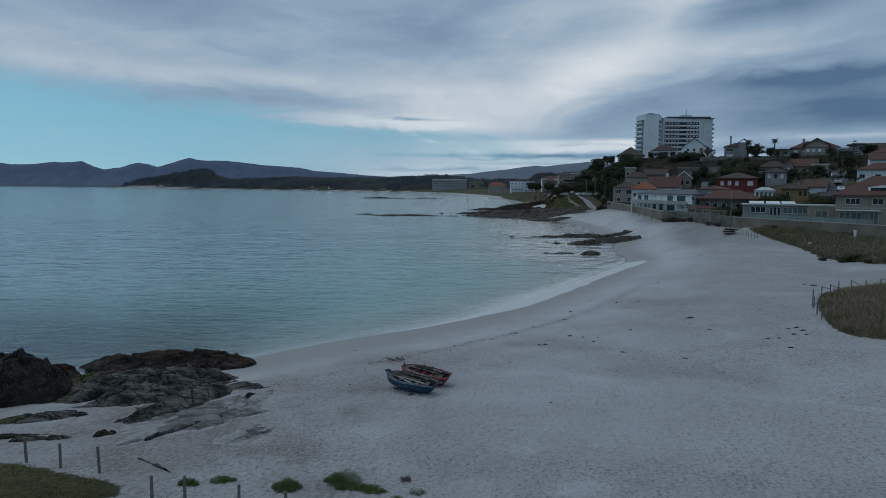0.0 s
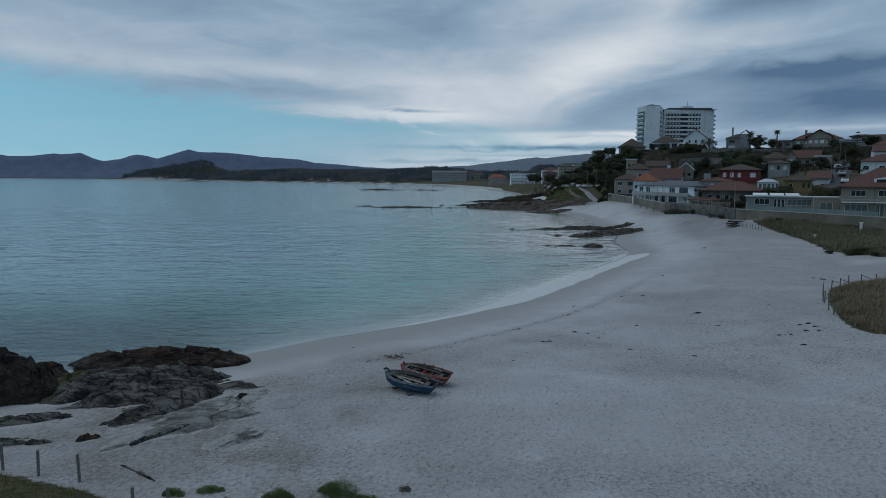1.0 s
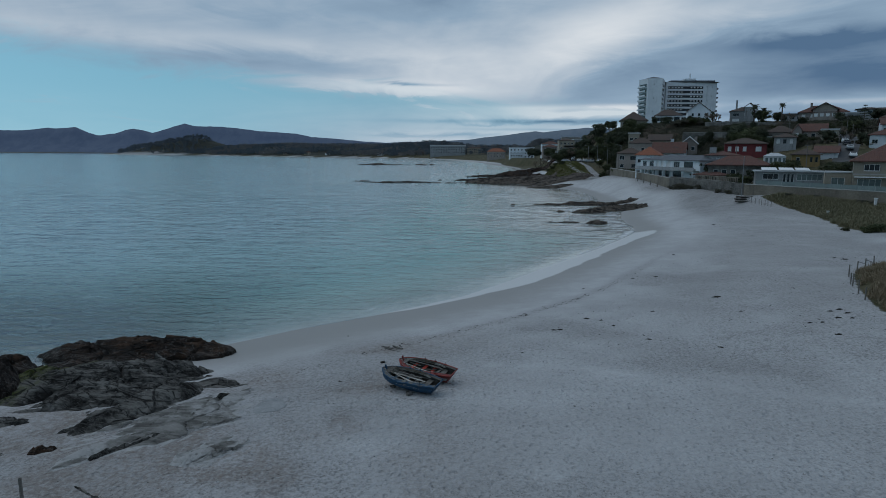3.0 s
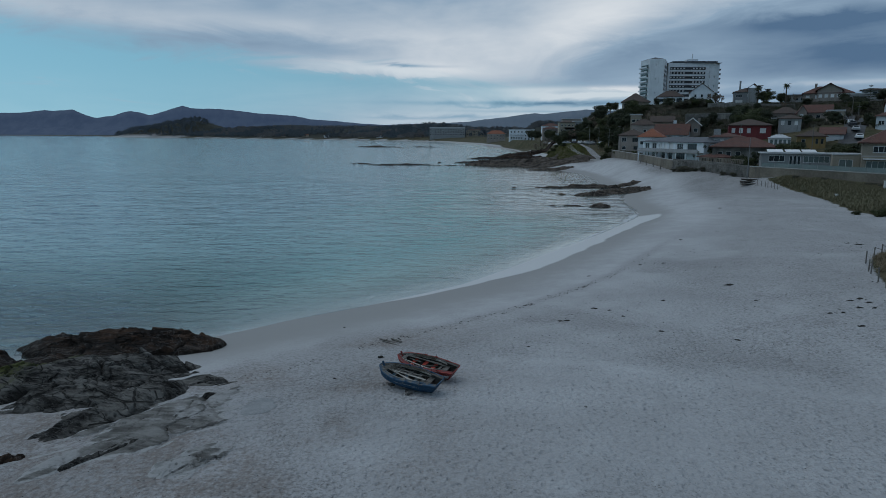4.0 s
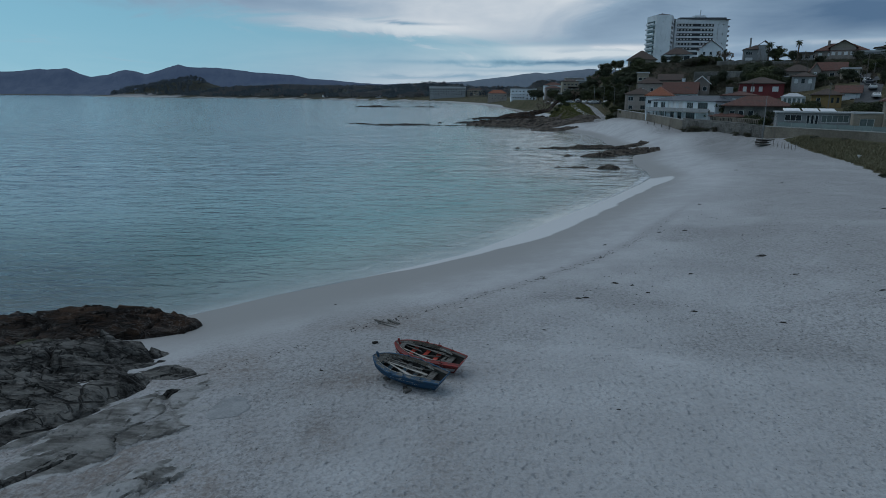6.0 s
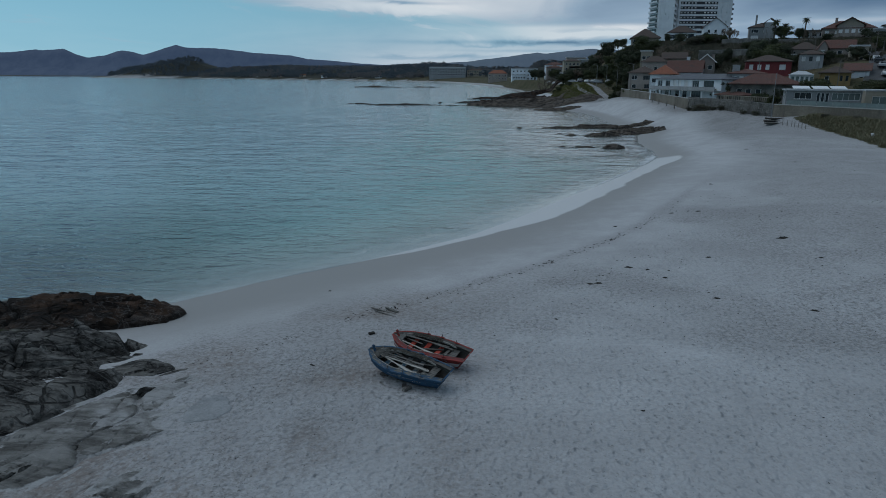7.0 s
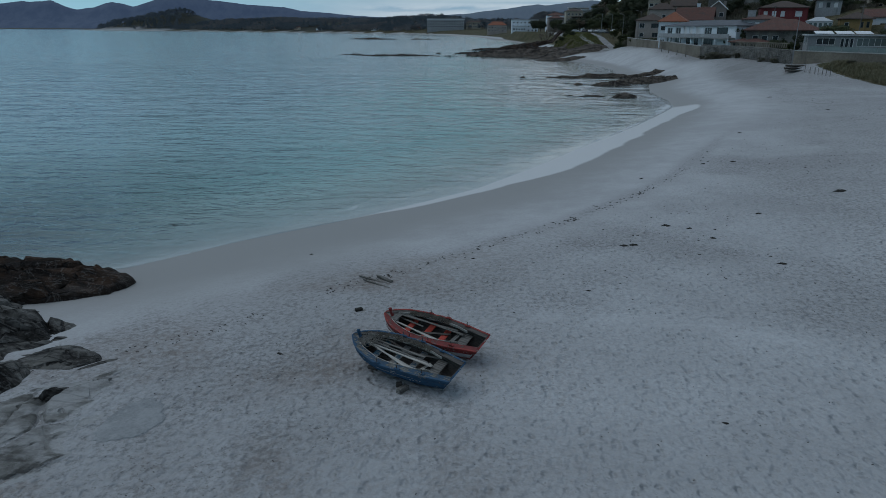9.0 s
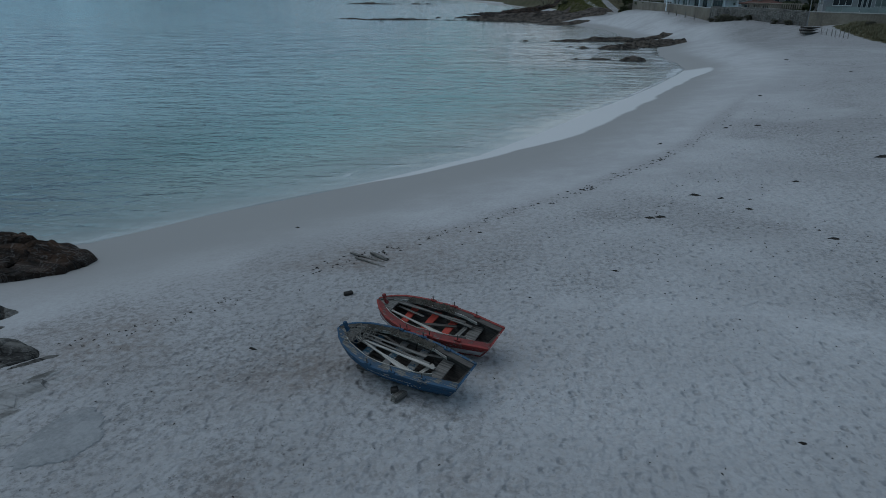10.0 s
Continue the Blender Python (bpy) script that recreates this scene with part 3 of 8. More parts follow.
def ground_height(x, y, detail=True):
    d = edge_distance(x, y, SHORE)
    steep = 1 + 0.75 * smooth(y, 70, 140) - 0.8 * np.exp(-((x - 34) / 11) ** 2 - ((y - 157) / 20) ** 2)
    z = np.interp(d, [-400, -60, -25, -8, 0, 10, 18, 30, 45, 60, 90], [-9, -5.5, -3.0, -1.0, 0, 1.12, 1.5, 1.8, 2.2, 2.6, 3.2])
    # the cove behind the skerries is shoal
    shoal = smooth(x, -30, 8) * smooth(y, 82, 120) * (1 - smooth(y, 260, 330))
    z = np.where(d < 0, z * (1 - 0.88 * shoal), z)
    z = np.where(d > 0, np.minimum(z * steep, 4.0 + 0.4 * smooth(y, 60, 250)), z)
    z = z + 0.75 * smooth(x, 14, 30) * smooth(d, 12, 22) * (1 - smooth(y, 78, 115))
    beyond = smooth(y, 255, 330) * smooth(d, 4, 40) * (1 - smooth(x, 50, 75) * (1 - smooth(y, 480, 700)))
    z = z + beyond * 2.6
    # sand banked against the foot of the sea wall
    s = wall_offset(x, y)
    foot = np.interp(y, [100, 117, 134, 139, 147, 155, 163, 172, 185, 203, 240, 262], [3.4, 4.2, 4.7, 4.1, 4.3, 4.6, 4.1, 3.6, 4.3, 4.9, 4.8, 3.2])
    bank = smooth(s, -17, -0.3) ** 2.0 * smooth(y, 100, 122) * (1 - smooth(y, 236, 262))
    z = z + np.maximum(foot - z, 0) * bank
    # the hill behind the houses
    shelf = smooth(s, 0.7, 2.6) * (1 - smooth(y, 232, 262))
    z = z * (1 - shelf) + np.maximum(z, 5.3) * shelf
    up = np.clip((y + 0.5 * (x - 66) - 150) / 178, 0, 1.25)
    far_up = smooth(y, 252, 312)
    side = smooth((x - 0.045 * np.maximum(y - 240, 0) - 40 - 3 * far_up) / (56 - 30 * far_up), 0, 1)
    back = 1 - 0.45 * smooth(y, 480, 900) - 0.5 * smooth(y, 370, 520) * (1 - smooth(x, 84, 112))
    hill = 21.5 * np.minimum(up ** 1.25, 0.9 + 0.1 * up) * side * back
    hill = hill + 2.4 * np.exp(-((x - 107) / 10) ** 2 - ((y - 202) / 26) ** 2)
    z = z + hill * smooth(s, 1, 18)
    # the level ground of the car park and the lawns behind the point
    plateau = np.interp(y, [252, 266, 290, 315, 520, 700, 820], [0, 4.0, 7.0, 8.4, 8.2, 8.0, 0]) * smooth(d, 7 - 5 * smooth(y, 520, 600), 19 - 8 * smooth(y, 520, 600)) * smooth(x, 20, 33)
    z = np.where(plateau > 0.3, np.maximum(z, plateau), z)
    # wooded low country across the bay
    low = smooth(y, 600, 1100) * smooth(d, 30, 260)
    z = z + low * (9 + 38 * fbm(x / 420.0, y / 420.0, 3, 3) * (1 - 0.8 * smooth(x, -160, 20)))
    z = z + np.interp(x, [-1640, -1560, -1480, -1330, -1200, -1165, -1140, -1090], [0, 12, 20, 36, 48, 45, 8, 0]) * np.exp(-((y - 2680) / 120) ** 2) * smooth(d, 5, 60)
    # mounds under the dune grass
    z = z + 0.55 * smooth(edge_distance(x, y, DUNE_NEAR), -0.6, 3.5)
    z = z + 0.7 * smooth(edge_distance(x, y, DUNE_FAR), -0.8, 5.0)
    z = z + 0.35 * smooth(edge_distance(x, y, MEADOW), -1.0, 2.5)
    if detail:
        dry = smooth(d, 7, 16) * (1 - smooth(np.hypot(x, y - 45), 70, 130))
        z = z + dry * (0.16 * (fbm(x / 6.0, y / 6.0, 11, 3) - 0.5) + 0.05 * (fbm(x / 1.3, y / 1.3, 17, 3) - 0.5))
        z = z + 0.05 * (fbm(x / 9.0, y / 9.0, 23, 3) - 0.5) * smooth(d, -3, 3)
    return z


def height_at(x, y):
    return float(ground_height(np.array([float(x)]), np.array([float(y)]))[0])


def graded(stops):
    """Grid lines from (start, step) pairs to the last stop."""
    out = []
    for (a, step), (b, _) in zip(stops, stops[1:]):
        out += list(np.arange(a, b - 1e-6, step))
    return np.array(out + [stops[-1][0]])


GX = graded([(-4950, 450), (-2250, 150), (-900, 50), (-300, 15), (-90, 3), (-36, 0.45), (42, 1.5), (190, 8), (430, 40), (1070, 300), (4950, 1)])
GY = graded([(-4950, 800), (-950, 150), (-50, 10), (10, 1.5), (19, 0.45), (74, 1.0), (150, 2.0), (360, 6), (720, 20), (1500, 60), (3000, 200), (4950, 1)])


def mesh_from(name, verts, faces, mat, smooth_shade=True, attrs=None):
    me = bpy.data.meshes.new(name)
    me.from_pydata(verts, [], faces)
    me.materials.append(mat)
    if smooth_shade:
        me.polygons.foreach_set("use_smooth", np.ones(len(me.polygons), bool))
    for key, values in (attrs or {}).items():
        at = me.attributes.new(key, "FLOAT", "POINT")
        at.data.foreach_set("value", np.asarray(values, np.float32))
    me.update()
    return me


def grid_faces(nx, ny, keep=None):
    i, j = np.meshgrid(np.arange(nx - 1), np.arange(ny - 1), indexing="xy")
    a = (j * nx + i).ravel()
    quads = np.stack([a, a + 1, a + nx + 1, a + nx], 1)
    return quads if keep is None else quads[keep(quads)]


def build_ground():
    X, Y = np.meshgrid(GX, GY, indexing="xy")
    x, y = X.ravel(), Y.ravel()
    z = ground_height(x, y)
    d = edge_distance(x, y, SHORE)
    s = wall_offset(x, y)
    veg = np.maximum.reduce([smooth(edge_distance(x, y, ring), -0.7, 0.7) for ring in (DUNE_NEAR, DUNE_FAR, MEADOW, POINT_TURF)])
    veg = np.maximum(veg, smooth(s, 0.0, 1.0) * smooth(y, 60, 80))
    veg = np.maximum(veg, smooth(d, 5, 12) * smooth(y, 276, 290) * smooth(-x, -46, -44))
    veg = np.maximum(veg, smooth(x, 46, 48) * smooth(y, 262, 270))
    wide = 85 * smooth(y, 720, 860) * (1 - smooth(y, 1450, 1800))
    veg = np.maximum(veg, smooth(y, 420, 480) * smooth(d - wide, 10, 35))
    veg = np.maximum(veg, smooth(-x, 60, 80) * smooth(d, 12, 25))
    veg = np.maximum(veg, smooth(y, 470, 520) * (1 - smooth(y, 740, 800)) * smooth(d, 1.5, 4) * smooth(x, 16, 26))
    # tide lines and trampled drifts of crumbs
    tide = (1 - smooth(y, 70, 95)) * np.exp(-((d - 10.2 - 1.2 * (fbm(x / 7, y / 7, 31) - 0.5)) / 0.55) ** 2)
    drift = smooth(fbm(x / 11.0, y / 11.0, 41, 4), 0.5, 0.66) * smooth(d, 9, 14)
    dirt = smooth(-x, -4, 7) * smooth(d, 5, 9) * smooth(fbm(x / 4.0, y / 4.0, 47, 4), 0.26, 0.52) * (1 - smooth(d, 30, 45))
    litter = np.clip(0.75 * tide + drift + 1.1 * dirt + 0.2 * smooth(d, 10, 13) * (1 - smooth(d, 22, 34)), 0, 1)
    litter = np.maximum(litter, 0.95 * np.exp(-((x +6.5) / 2.6) ** 2 - ((y - 33.5) / 1.3) ** 2) * smooth(fbm(x / 1.5, y / 1.5, 69, 4), 0.2, 0.5))
    litter = np.maximum(litter, 0.7 * smooth(x, 4, 18) * (1 - smooth(y, 30, 48)))
    litter = np.maximum(litter, (1 - smooth(y, 26, 33)) * smooth(fbm(x / 2.0, y / 2.0, 53, 4), 0.25, 0.55))
    litter = np.maximum(litter, 0.7 * smooth(y, 85, 110) * smooth(d, 8, 14) * smooth(fbm(x / 14.0, y / 6.0, 73, 4), 0.42, 0.62))
    litter = np.maximum(litter, smooth(y, 85, 150) * smooth(d, 8, 14) * (1.75 + 1.2 * (fbm(x / 9.0, y / 5.0, 75, 4) - 0.5)))
    soil = smooth(-x, -5, 5) * smooth(d, 7, 11) * smooth(fbm(x / 3.2, y / 3.2, 49, 4), 0.32, 0.6) * (1 - smooth(d, 26, 40))
    litter = np.maximum(litter, 0.95 * smooth(x, 8, 20) * smooth(y, 34, 46) * (1 - smooth(y, 95, 125)) * smooth(d, 11, 17) * smooth(fbm(x / 10.0, y / 7.0, 77, 4), 0.28, 0.55))
    # a smoothed furrow where something was dragged up the beach
    furrow = np.abs(y - np.interp(x, [p[0] for p in DRAG_TRACK], [p[1] for p in DRAG_TRACK]) - 0.5 * (fbm(x / 3.0, y / 3.0, 59, 3) - 0.5))
    furrow = (1 - smooth(furrow, 0.15, 0.6)) * smooth(x, DRAG_TRACK[0][0] + 0.6, DRAG_TRACK[0][0] + 2) * smooth(fbm(x / 2.0, y / 2.0, 63, 3), 0.3, 0.55)
    trod = smooth(d, 9, 13) * (1 - 0.45 * furrow)
    litter = litter * (1 - 0.7 * furrow)
    wood = smooth(y, 700, 900) * smooth(d - wide, 14, 30)
    faces = grid_faces(len(GX), len(GY))
    lobes = 2.9 - 2.9 * (1 - smooth(y, 54, 67)) + 2.6 * (fbm(x / 9.0, y / 9.0, 71, 3) - 0.5) - 1.3 * smooth(y, 108, 122)
    sheet = np.clip(0.5 + (lobes - d) / 1.4, 0, 1) * (1 - smooth(y, 102, 118))
    me = mesh_from("ground", np.stack([x, y, z], 1), faces.tolist(), M_GROUND, True, {"veg": veg, "litter": litter, "dirt": soil, "trodden": trod, "sheet": sheet, "wood": wood})
    tagged(new("ground", me), "pale sandy beach sloping from turf and dunes to the sea", "beach", kind="structure")


def build_sea():
    gx = graded([(-4950, 300), (-900, 60), (-300, 15), (-90, 3), (-40, 0.9), (44, 6), (300, 700), (1000, 1)])
    gy = graded([(-900, 60), (0, 6), (36, 0.9), (130, 2), (320, 10), (1000, 60), (4480, 1)])
    X, Y = np.meshgrid(gx, gy, indexing="xy")
    x, y = X.ravel(), Y.ravel()
    depth = -ground_height(x, y)
    keep = lambda q: (depth[q] > -0.25).any(1)
    faces = grid_faces(len(gx), len(gy), keep)
    used, back = np.unique(faces, return_inverse=True)
    faces = back.reshape(faces.shape)
    x, y, depth = x[used], y[used], depth[used]
    lace = np.exp(-((x - 24.5) / 5.0) ** 2 - ((y - 114) / 9.0) ** 2) + 0.5 * np.exp(-((x - 22) / 9.0) ** 2 - ((y - 146) / 20.0) ** 2) + 0.6 * np.exp(-((x + 21) / 6.0) ** 2 - ((y - 43) / 3.5) ** 2)
    me = mesh_from("sea", np.stack([x, y, 0 * x], 1), faces.tolist(), M_WATER, True, {"depth": depth, "reach": np.hypot(x, y), "reef": smooth(-x, 6, 24) * (1 - smooth(y, 46, 84)), "lace": lace, "surf": 0.1 + 0.6 * smooth(y, 66, 110) * (1 - smooth(y, 125, 160)) + 0.5 * np.exp(-((x + 14) / 6.0) ** 2 - ((y - 46) / 3.0) ** 2)})
    tagged(new("sea", me), "calm teal bay water with small ripples and a thin foam lip", "sea", kind="structure")


build_ground()
build_sea()


def build_range(name, y, profile, mat, label, seed):
    """A far ridge with the skyline of a profile (x, height), its foot running down to the water."""
    gx = np.linspace(profile[0][0], profile[-1][0], 900)
    crest = np.interp(gx, [p[0] for p in profile], [p[1] for p in profile])
    crest = np.convolve(np.pad(crest, 2, mode="edge"), np.ones(5) / 5, "valid") + 4 * (fbm(gx / 40.0, 0 * gx, seed, 4) - 0.5)
    rows = [(0.0, -200.0), (0.16, -150.0), (0.35, -80.0), (0.75, -30.0), (1.0, 0.0), (0.9, 60.0), (0.0, 250.0)]
    verts = []
    for k, (f, dy) in enumerate(rows):
        wob = 0.12 * (fbm(gx / 130.0, 0 * gx + k * 3.1, seed + 7, 4) - 0.5) * (0 < f < 1)
        verts += [(p, y + dy, c * (f + w) - (3 if f == 0 else 0)) for p, c, w in zip(gx, crest, wob + 0 * gx)]
    me = mesh_from(name, verts, grid_faces(len(gx), len(rows)).tolist(), mat)
    tagged(new(name, me), label, "mountains", kind="structure")


def far_material(name, a, b, haze_glow):
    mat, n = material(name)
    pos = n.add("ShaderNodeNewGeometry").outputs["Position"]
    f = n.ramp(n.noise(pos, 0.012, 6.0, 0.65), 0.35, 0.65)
    p = n.add("ShaderNodeBsdfPrincipled", ins={"Base Color": n.mix(f, rgb(*a), rgb(*b)), "Roughness": 1.0, "Emission Color": rgb(*haze_glow), "Emission Strength": 1.0})
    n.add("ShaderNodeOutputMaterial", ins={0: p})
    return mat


# distance haze is put in by bluish tones and a faint emission
M_FAR = far_material("hazed_mountain", (0.022, 0.032, 0.045), (0.042, 0.052, 0.064), (0.02, 0.033, 0.066))
M_FAR_RIGHT = far_material("hazed_hill", (0.03, 0.045, 0.045), (0.05, 0.06, 0.06), (0.042, 0.062, 0.098))
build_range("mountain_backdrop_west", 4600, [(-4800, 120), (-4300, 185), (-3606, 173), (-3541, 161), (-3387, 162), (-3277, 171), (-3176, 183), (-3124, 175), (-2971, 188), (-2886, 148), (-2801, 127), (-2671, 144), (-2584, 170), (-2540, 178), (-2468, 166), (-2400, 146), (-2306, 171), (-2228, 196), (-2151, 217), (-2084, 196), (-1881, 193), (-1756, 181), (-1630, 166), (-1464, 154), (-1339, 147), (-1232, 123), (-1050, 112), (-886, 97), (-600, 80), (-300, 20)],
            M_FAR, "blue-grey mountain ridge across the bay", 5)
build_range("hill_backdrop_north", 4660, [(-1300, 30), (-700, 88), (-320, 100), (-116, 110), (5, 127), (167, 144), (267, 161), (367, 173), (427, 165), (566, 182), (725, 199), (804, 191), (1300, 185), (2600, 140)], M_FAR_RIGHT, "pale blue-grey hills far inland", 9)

# ---- things: shared builders ----


def part(name, bm, mat, parent=None, label="", smooth_shade=False):
    """Links a bmesh as one mesh object, under a thing or part where given."""
    me = bpy.data.meshes.new(name)
    if smooth_shade:
        for f in bm.faces:
            f.smooth = True
    bm.to_mesh(me)
    bm.free()
    me.materials.append(mat)
    ob = new(name, me)
    ob.parent = parent
    return tagged(ob, label)


def box(bm, lo, hi, m=None, bevel=0.0):
    """A box between two corners, put through m."""
    made = bmesh.ops.create_cube(bm, size=1.0)["verts"]
    for v in made:
        v.co = Vector([l + (c + 0.5) * (h - l) for c, l, h in zip(v.co, lo, hi)])
    if bevel:
        edges = list({e for v in made for e in v.link_edges})
        done = bmesh.ops.bevel(bm, geom=edges, offset=bevel, segments=1, affect="EDGES")
        made = list({v for f in done["faces"] for v in f.verts} | {v for v in made if v.is_valid})
    if m is not None:
        bmesh.ops.transform(bm, matrix=m, verts=made)
    return made


def tube(bm, a, b, r0, r1=None, sides=7):
    """A tapered round bar from a to b."""
    r1 = r0 if r1 is None else r1
    a, b = Vector(a), Vector(b)
    q = (b - a).to_track_quat("Z", "Y").to_matrix()
    rings = []
    for p, r in ((a, r0), (b, r1)):
        rings.append([bm.verts.new(p + q @ Vector((r * math.cos(k * math.tau / sides), r * math.sin(k * math.tau / sides), 0))) for k in range(sides)])
    for k in range(sides):
        bm.faces.new((rings[0][k], rings[0][(k + 1) % sides], rings[1][(k + 1) % sides], rings[1][k]))
    bm.faces.new(rings[0][::-1])
    bm.faces.new(rings[1])



def thing(name, x, y, z, turn, label, category, group=""):
    """An empty at a thing's base, that carries its parts."""
    ob = new(name)
    ob.empty_display_size = 0.2
    ob.matrix_world = pose(x, y, z, 0, 0, turn)
    return tagged(ob, label, category, group)


# ---- rocks ----


def rock(name, label, cx, cy, lx, ly, turn, high, mat, seed, cell=1.2, ledge=0.5, step=0.16, sink=0.25, jag=0.3, lift=0.0, power=0.5, tilt=0.55, ribs=0.22, blocks=False, floor=-1.2, roof=99.0, strike=32.0, rough=0.16):
    """An outcrop: worn tilted beds split by long joints, its rim running under the sand or water."""
    nx, ny = int(2.5 * lx / step), int(2.5 * ly / step)
    U, V = np.meshgrid(np.linspace(-1.25, 1.25, nx), np.linspace(-1.25, 1.25, ny), indexing="xy")
    lu, lv = U.ravel() * lx, V.ravel() * ly
    c, s = math.cos(radians(turn)), math.sin(radians(turn))
    x, y = cx + c * lu - s * lv, cy + s * lu + c * lv
    wob = fbm(lu / (0.5 * lx) + seed, lv / (0.5 * ly), seed, 4) - 0.5
    r = np.hypot(U.ravel(), V.ravel()) + 2 * jag * wob + 0.18 * (fbm(lu / 0.9, lv / 0.9, seed + 3, 3) - 0.5)
    e = np.clip(1.0 - r, -0.4, 1.0)
    # along and across the strike of the beds, which is the same for all outcrops
    cs, sn = math.cos(radians(strike)), math.sin(radians(strike))
    bend = 0.9 * (fbm(x / 3.5, y / 3.5, 19, 3) - 0.5)
    along, across = cs * x + sn * y, -sn * x + cs * y + bend
    f1, f2, ident, ox, oy = cells(along / (3.0 * cell) + seed, across / (1.15 * cell), seed)
    g1, g2, gid, gx, gy = cells(along / (1.1 * cell), across / (0.55 * cell) + seed, seed + 50)
    crack = 1 - smooth(f2 - f1, 0.0, 0.075)
    some = smooth(hashed(gid * 37, gid, 11), 0.35, 0.5)
    fine = (1 - smooth(g2 - g1, 0.0, 0.06)) * some
    tip = ox * (hashed(ident * 91, ident, 3) - 0.5) + oy * (1.1 * hashed(ident * 57, ident, 7) - 0.15)
    tip2 = gx * (hashed(gid * 91, gid, 3) - 0.5) + gy * (hashed(gid * 57, gid, 7) - 0.3)
    bed = (across + 0.15 * along + 0.8 * ident) / ledge + 0.35 * (fbm(along / 1.6, across / 1.6, seed + 5, 2) - 0.5)
    saw = bed - np.floor(bed)
    step_up = saw * (1 - smooth(saw, 0.86, 1.0))
    body = np.sign(e) * np.abs(e) ** power
    on = np.clip(e * 4, 0, 1)
    z = body * high * (0.85 + 0.3 * ident) + on * high * (tilt * tip + 0.6 * tilt * tip2 + ribs * (step_up - 0.4) + 0.2 * (gid - 0.5) + 0.22 * (ident - 0.5))
    z = z - (0.3 * crack + 0.16 * fine) * min(high, 1.2) * on + rough * high * (fbm(x / 0.6, y / 0.6, seed + 2, 4) - 0.5)
    joint = smooth(saw, 0.84, 0.93) * (1 - smooth(saw, 0.95, 1.0)) * smooth(fbm(along / 2.5, across / 0.8, seed + 8, 2), 0.42, 0.58)
    base = np.clip(ground_height(x, y, False), floor, roof)
    top = base - sink + lift + z
    keep = lambda q: (top[q] > base[q] - 0.3).any(1)
    faces = grid_faces(nx, ny, keep)
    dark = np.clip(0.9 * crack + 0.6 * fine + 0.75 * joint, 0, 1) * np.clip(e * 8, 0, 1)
    bury = 1 - smooth(top - base, 0.0, 0.08)
    if not blocks:
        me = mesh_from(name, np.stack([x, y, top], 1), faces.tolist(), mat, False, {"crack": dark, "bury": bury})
        return tagged(new(name, me), label, "rock", group="shore rocks")
    ob = thing(name, cx, cy, 0, 0, label, "rock", "shore rocks")
    spot = np.stack([x - cx, y - cy, top], 1)
    # joined faces of one bed block make one piece; slivers go to a neighbour
    owner = np.unique(ident[faces[:, 0]], return_inverse=True)[1]
    pair = np.unique(faces * (owner.max() + 1) + owner[:, None], return_inverse=True)[1].reshape(faces.shape)
    piece = np.arange(len(faces))
    while True:
        low = np.full(pair.max() + 1, len(faces))
        np.minimum.at(low, pair.ravel(), np.repeat(piece, 4))
        nxt = low[pair].min(1)
        if (nxt == piece).all():
            break
        piece = nxt
    for again in range(4):
        count = np.bincount(piece, minlength=len(faces))
        small = count[piece] < 30
        at = np.full(len(x), -1)
        at[faces[~small].ravel()] = np.repeat(piece[~small], 4)
        piece = np.where(small & (at[faces].max(1) >= 0), at[faces].max(1), piece)
    for k in np.unique(piece):
        mine = faces[piece == k]
        used, back = np.unique(mine, return_inverse=True)
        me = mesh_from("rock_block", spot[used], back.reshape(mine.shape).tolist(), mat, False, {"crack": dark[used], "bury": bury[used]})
        new("rock_block", me).parent = ob
    return ob


rock("rock_outcrop", "long dark brown rock ledge at the water's edge", -18.5, 44.6, 5.9, 2.2, 1, 1.05, M_ROCK_DARK, 4, 1.7, 0.55, 0.08, lift=0.2, jag=0.14, tilt=0.38, ribs=0.3, power=0.3, blocks=True, strike=12.0)
rock("rock_outcrop", "cracked grey rock mass with mossy flank", -17.0, 38.9, 4.9, 4.3, 6, 0.95, M_ROCK_GREY, 12, 1.2, 0.7, 0.08, sink=0.22, jag=0.22, tilt=0.5, ribs=0.28, power=0.45, blocks=True)
rock("rock_outcrop", "grey rock slab running down into the sand", -12.75, 34.7, 3.3, 1.4, 64, 0.68, M_ROCK_GREY, 27, 1.3, 0.7, 0.08, sink=0.2, tilt=0.3, ribs=0.24, blocks=True, strike=60.0)
rock("rock_outcrop", "pale worn rock slab half covered by sand", -10.9, 33.5, 4.6, 2.45, 58, 0.27, M_ROCK_PALE, 33, 1.6, 0.8, 0.07, sink=0.12, jag=0.42, tilt=0.22, ribs=0.2, power=0.4, blocks=True, strike=54.0)
rock("rock_outcrop", "brown rock rib between the pale slabs", -10.7, 31.4, 2.6, 0.4, 60, 0.36, M_ROCK_GREY, 37, 0.9, 0.4, 0.06, sink=0.16, jag=0.4, strike=58.0)
rock("rock_outcrop", "flat rock slab lying in the sand", -10.7, 38.0, 1.75, 1.2, -6, 0.4, M_ROCK_GREY, 41, 1.3, 0.7, 0.05, jag=0.2, tilt=0.25, ribs=0.2)
rock("rock_outcrop", "smooth pale rock showing through the sand", -7.32, 35.0, 0.68, 0.88, 5, 0.09, M_SLAB, 47, 3.0, 1.5, 0.06, sink=0.02, jag=0.35, tilt=0.05, ribs=0.0, power=0.3)
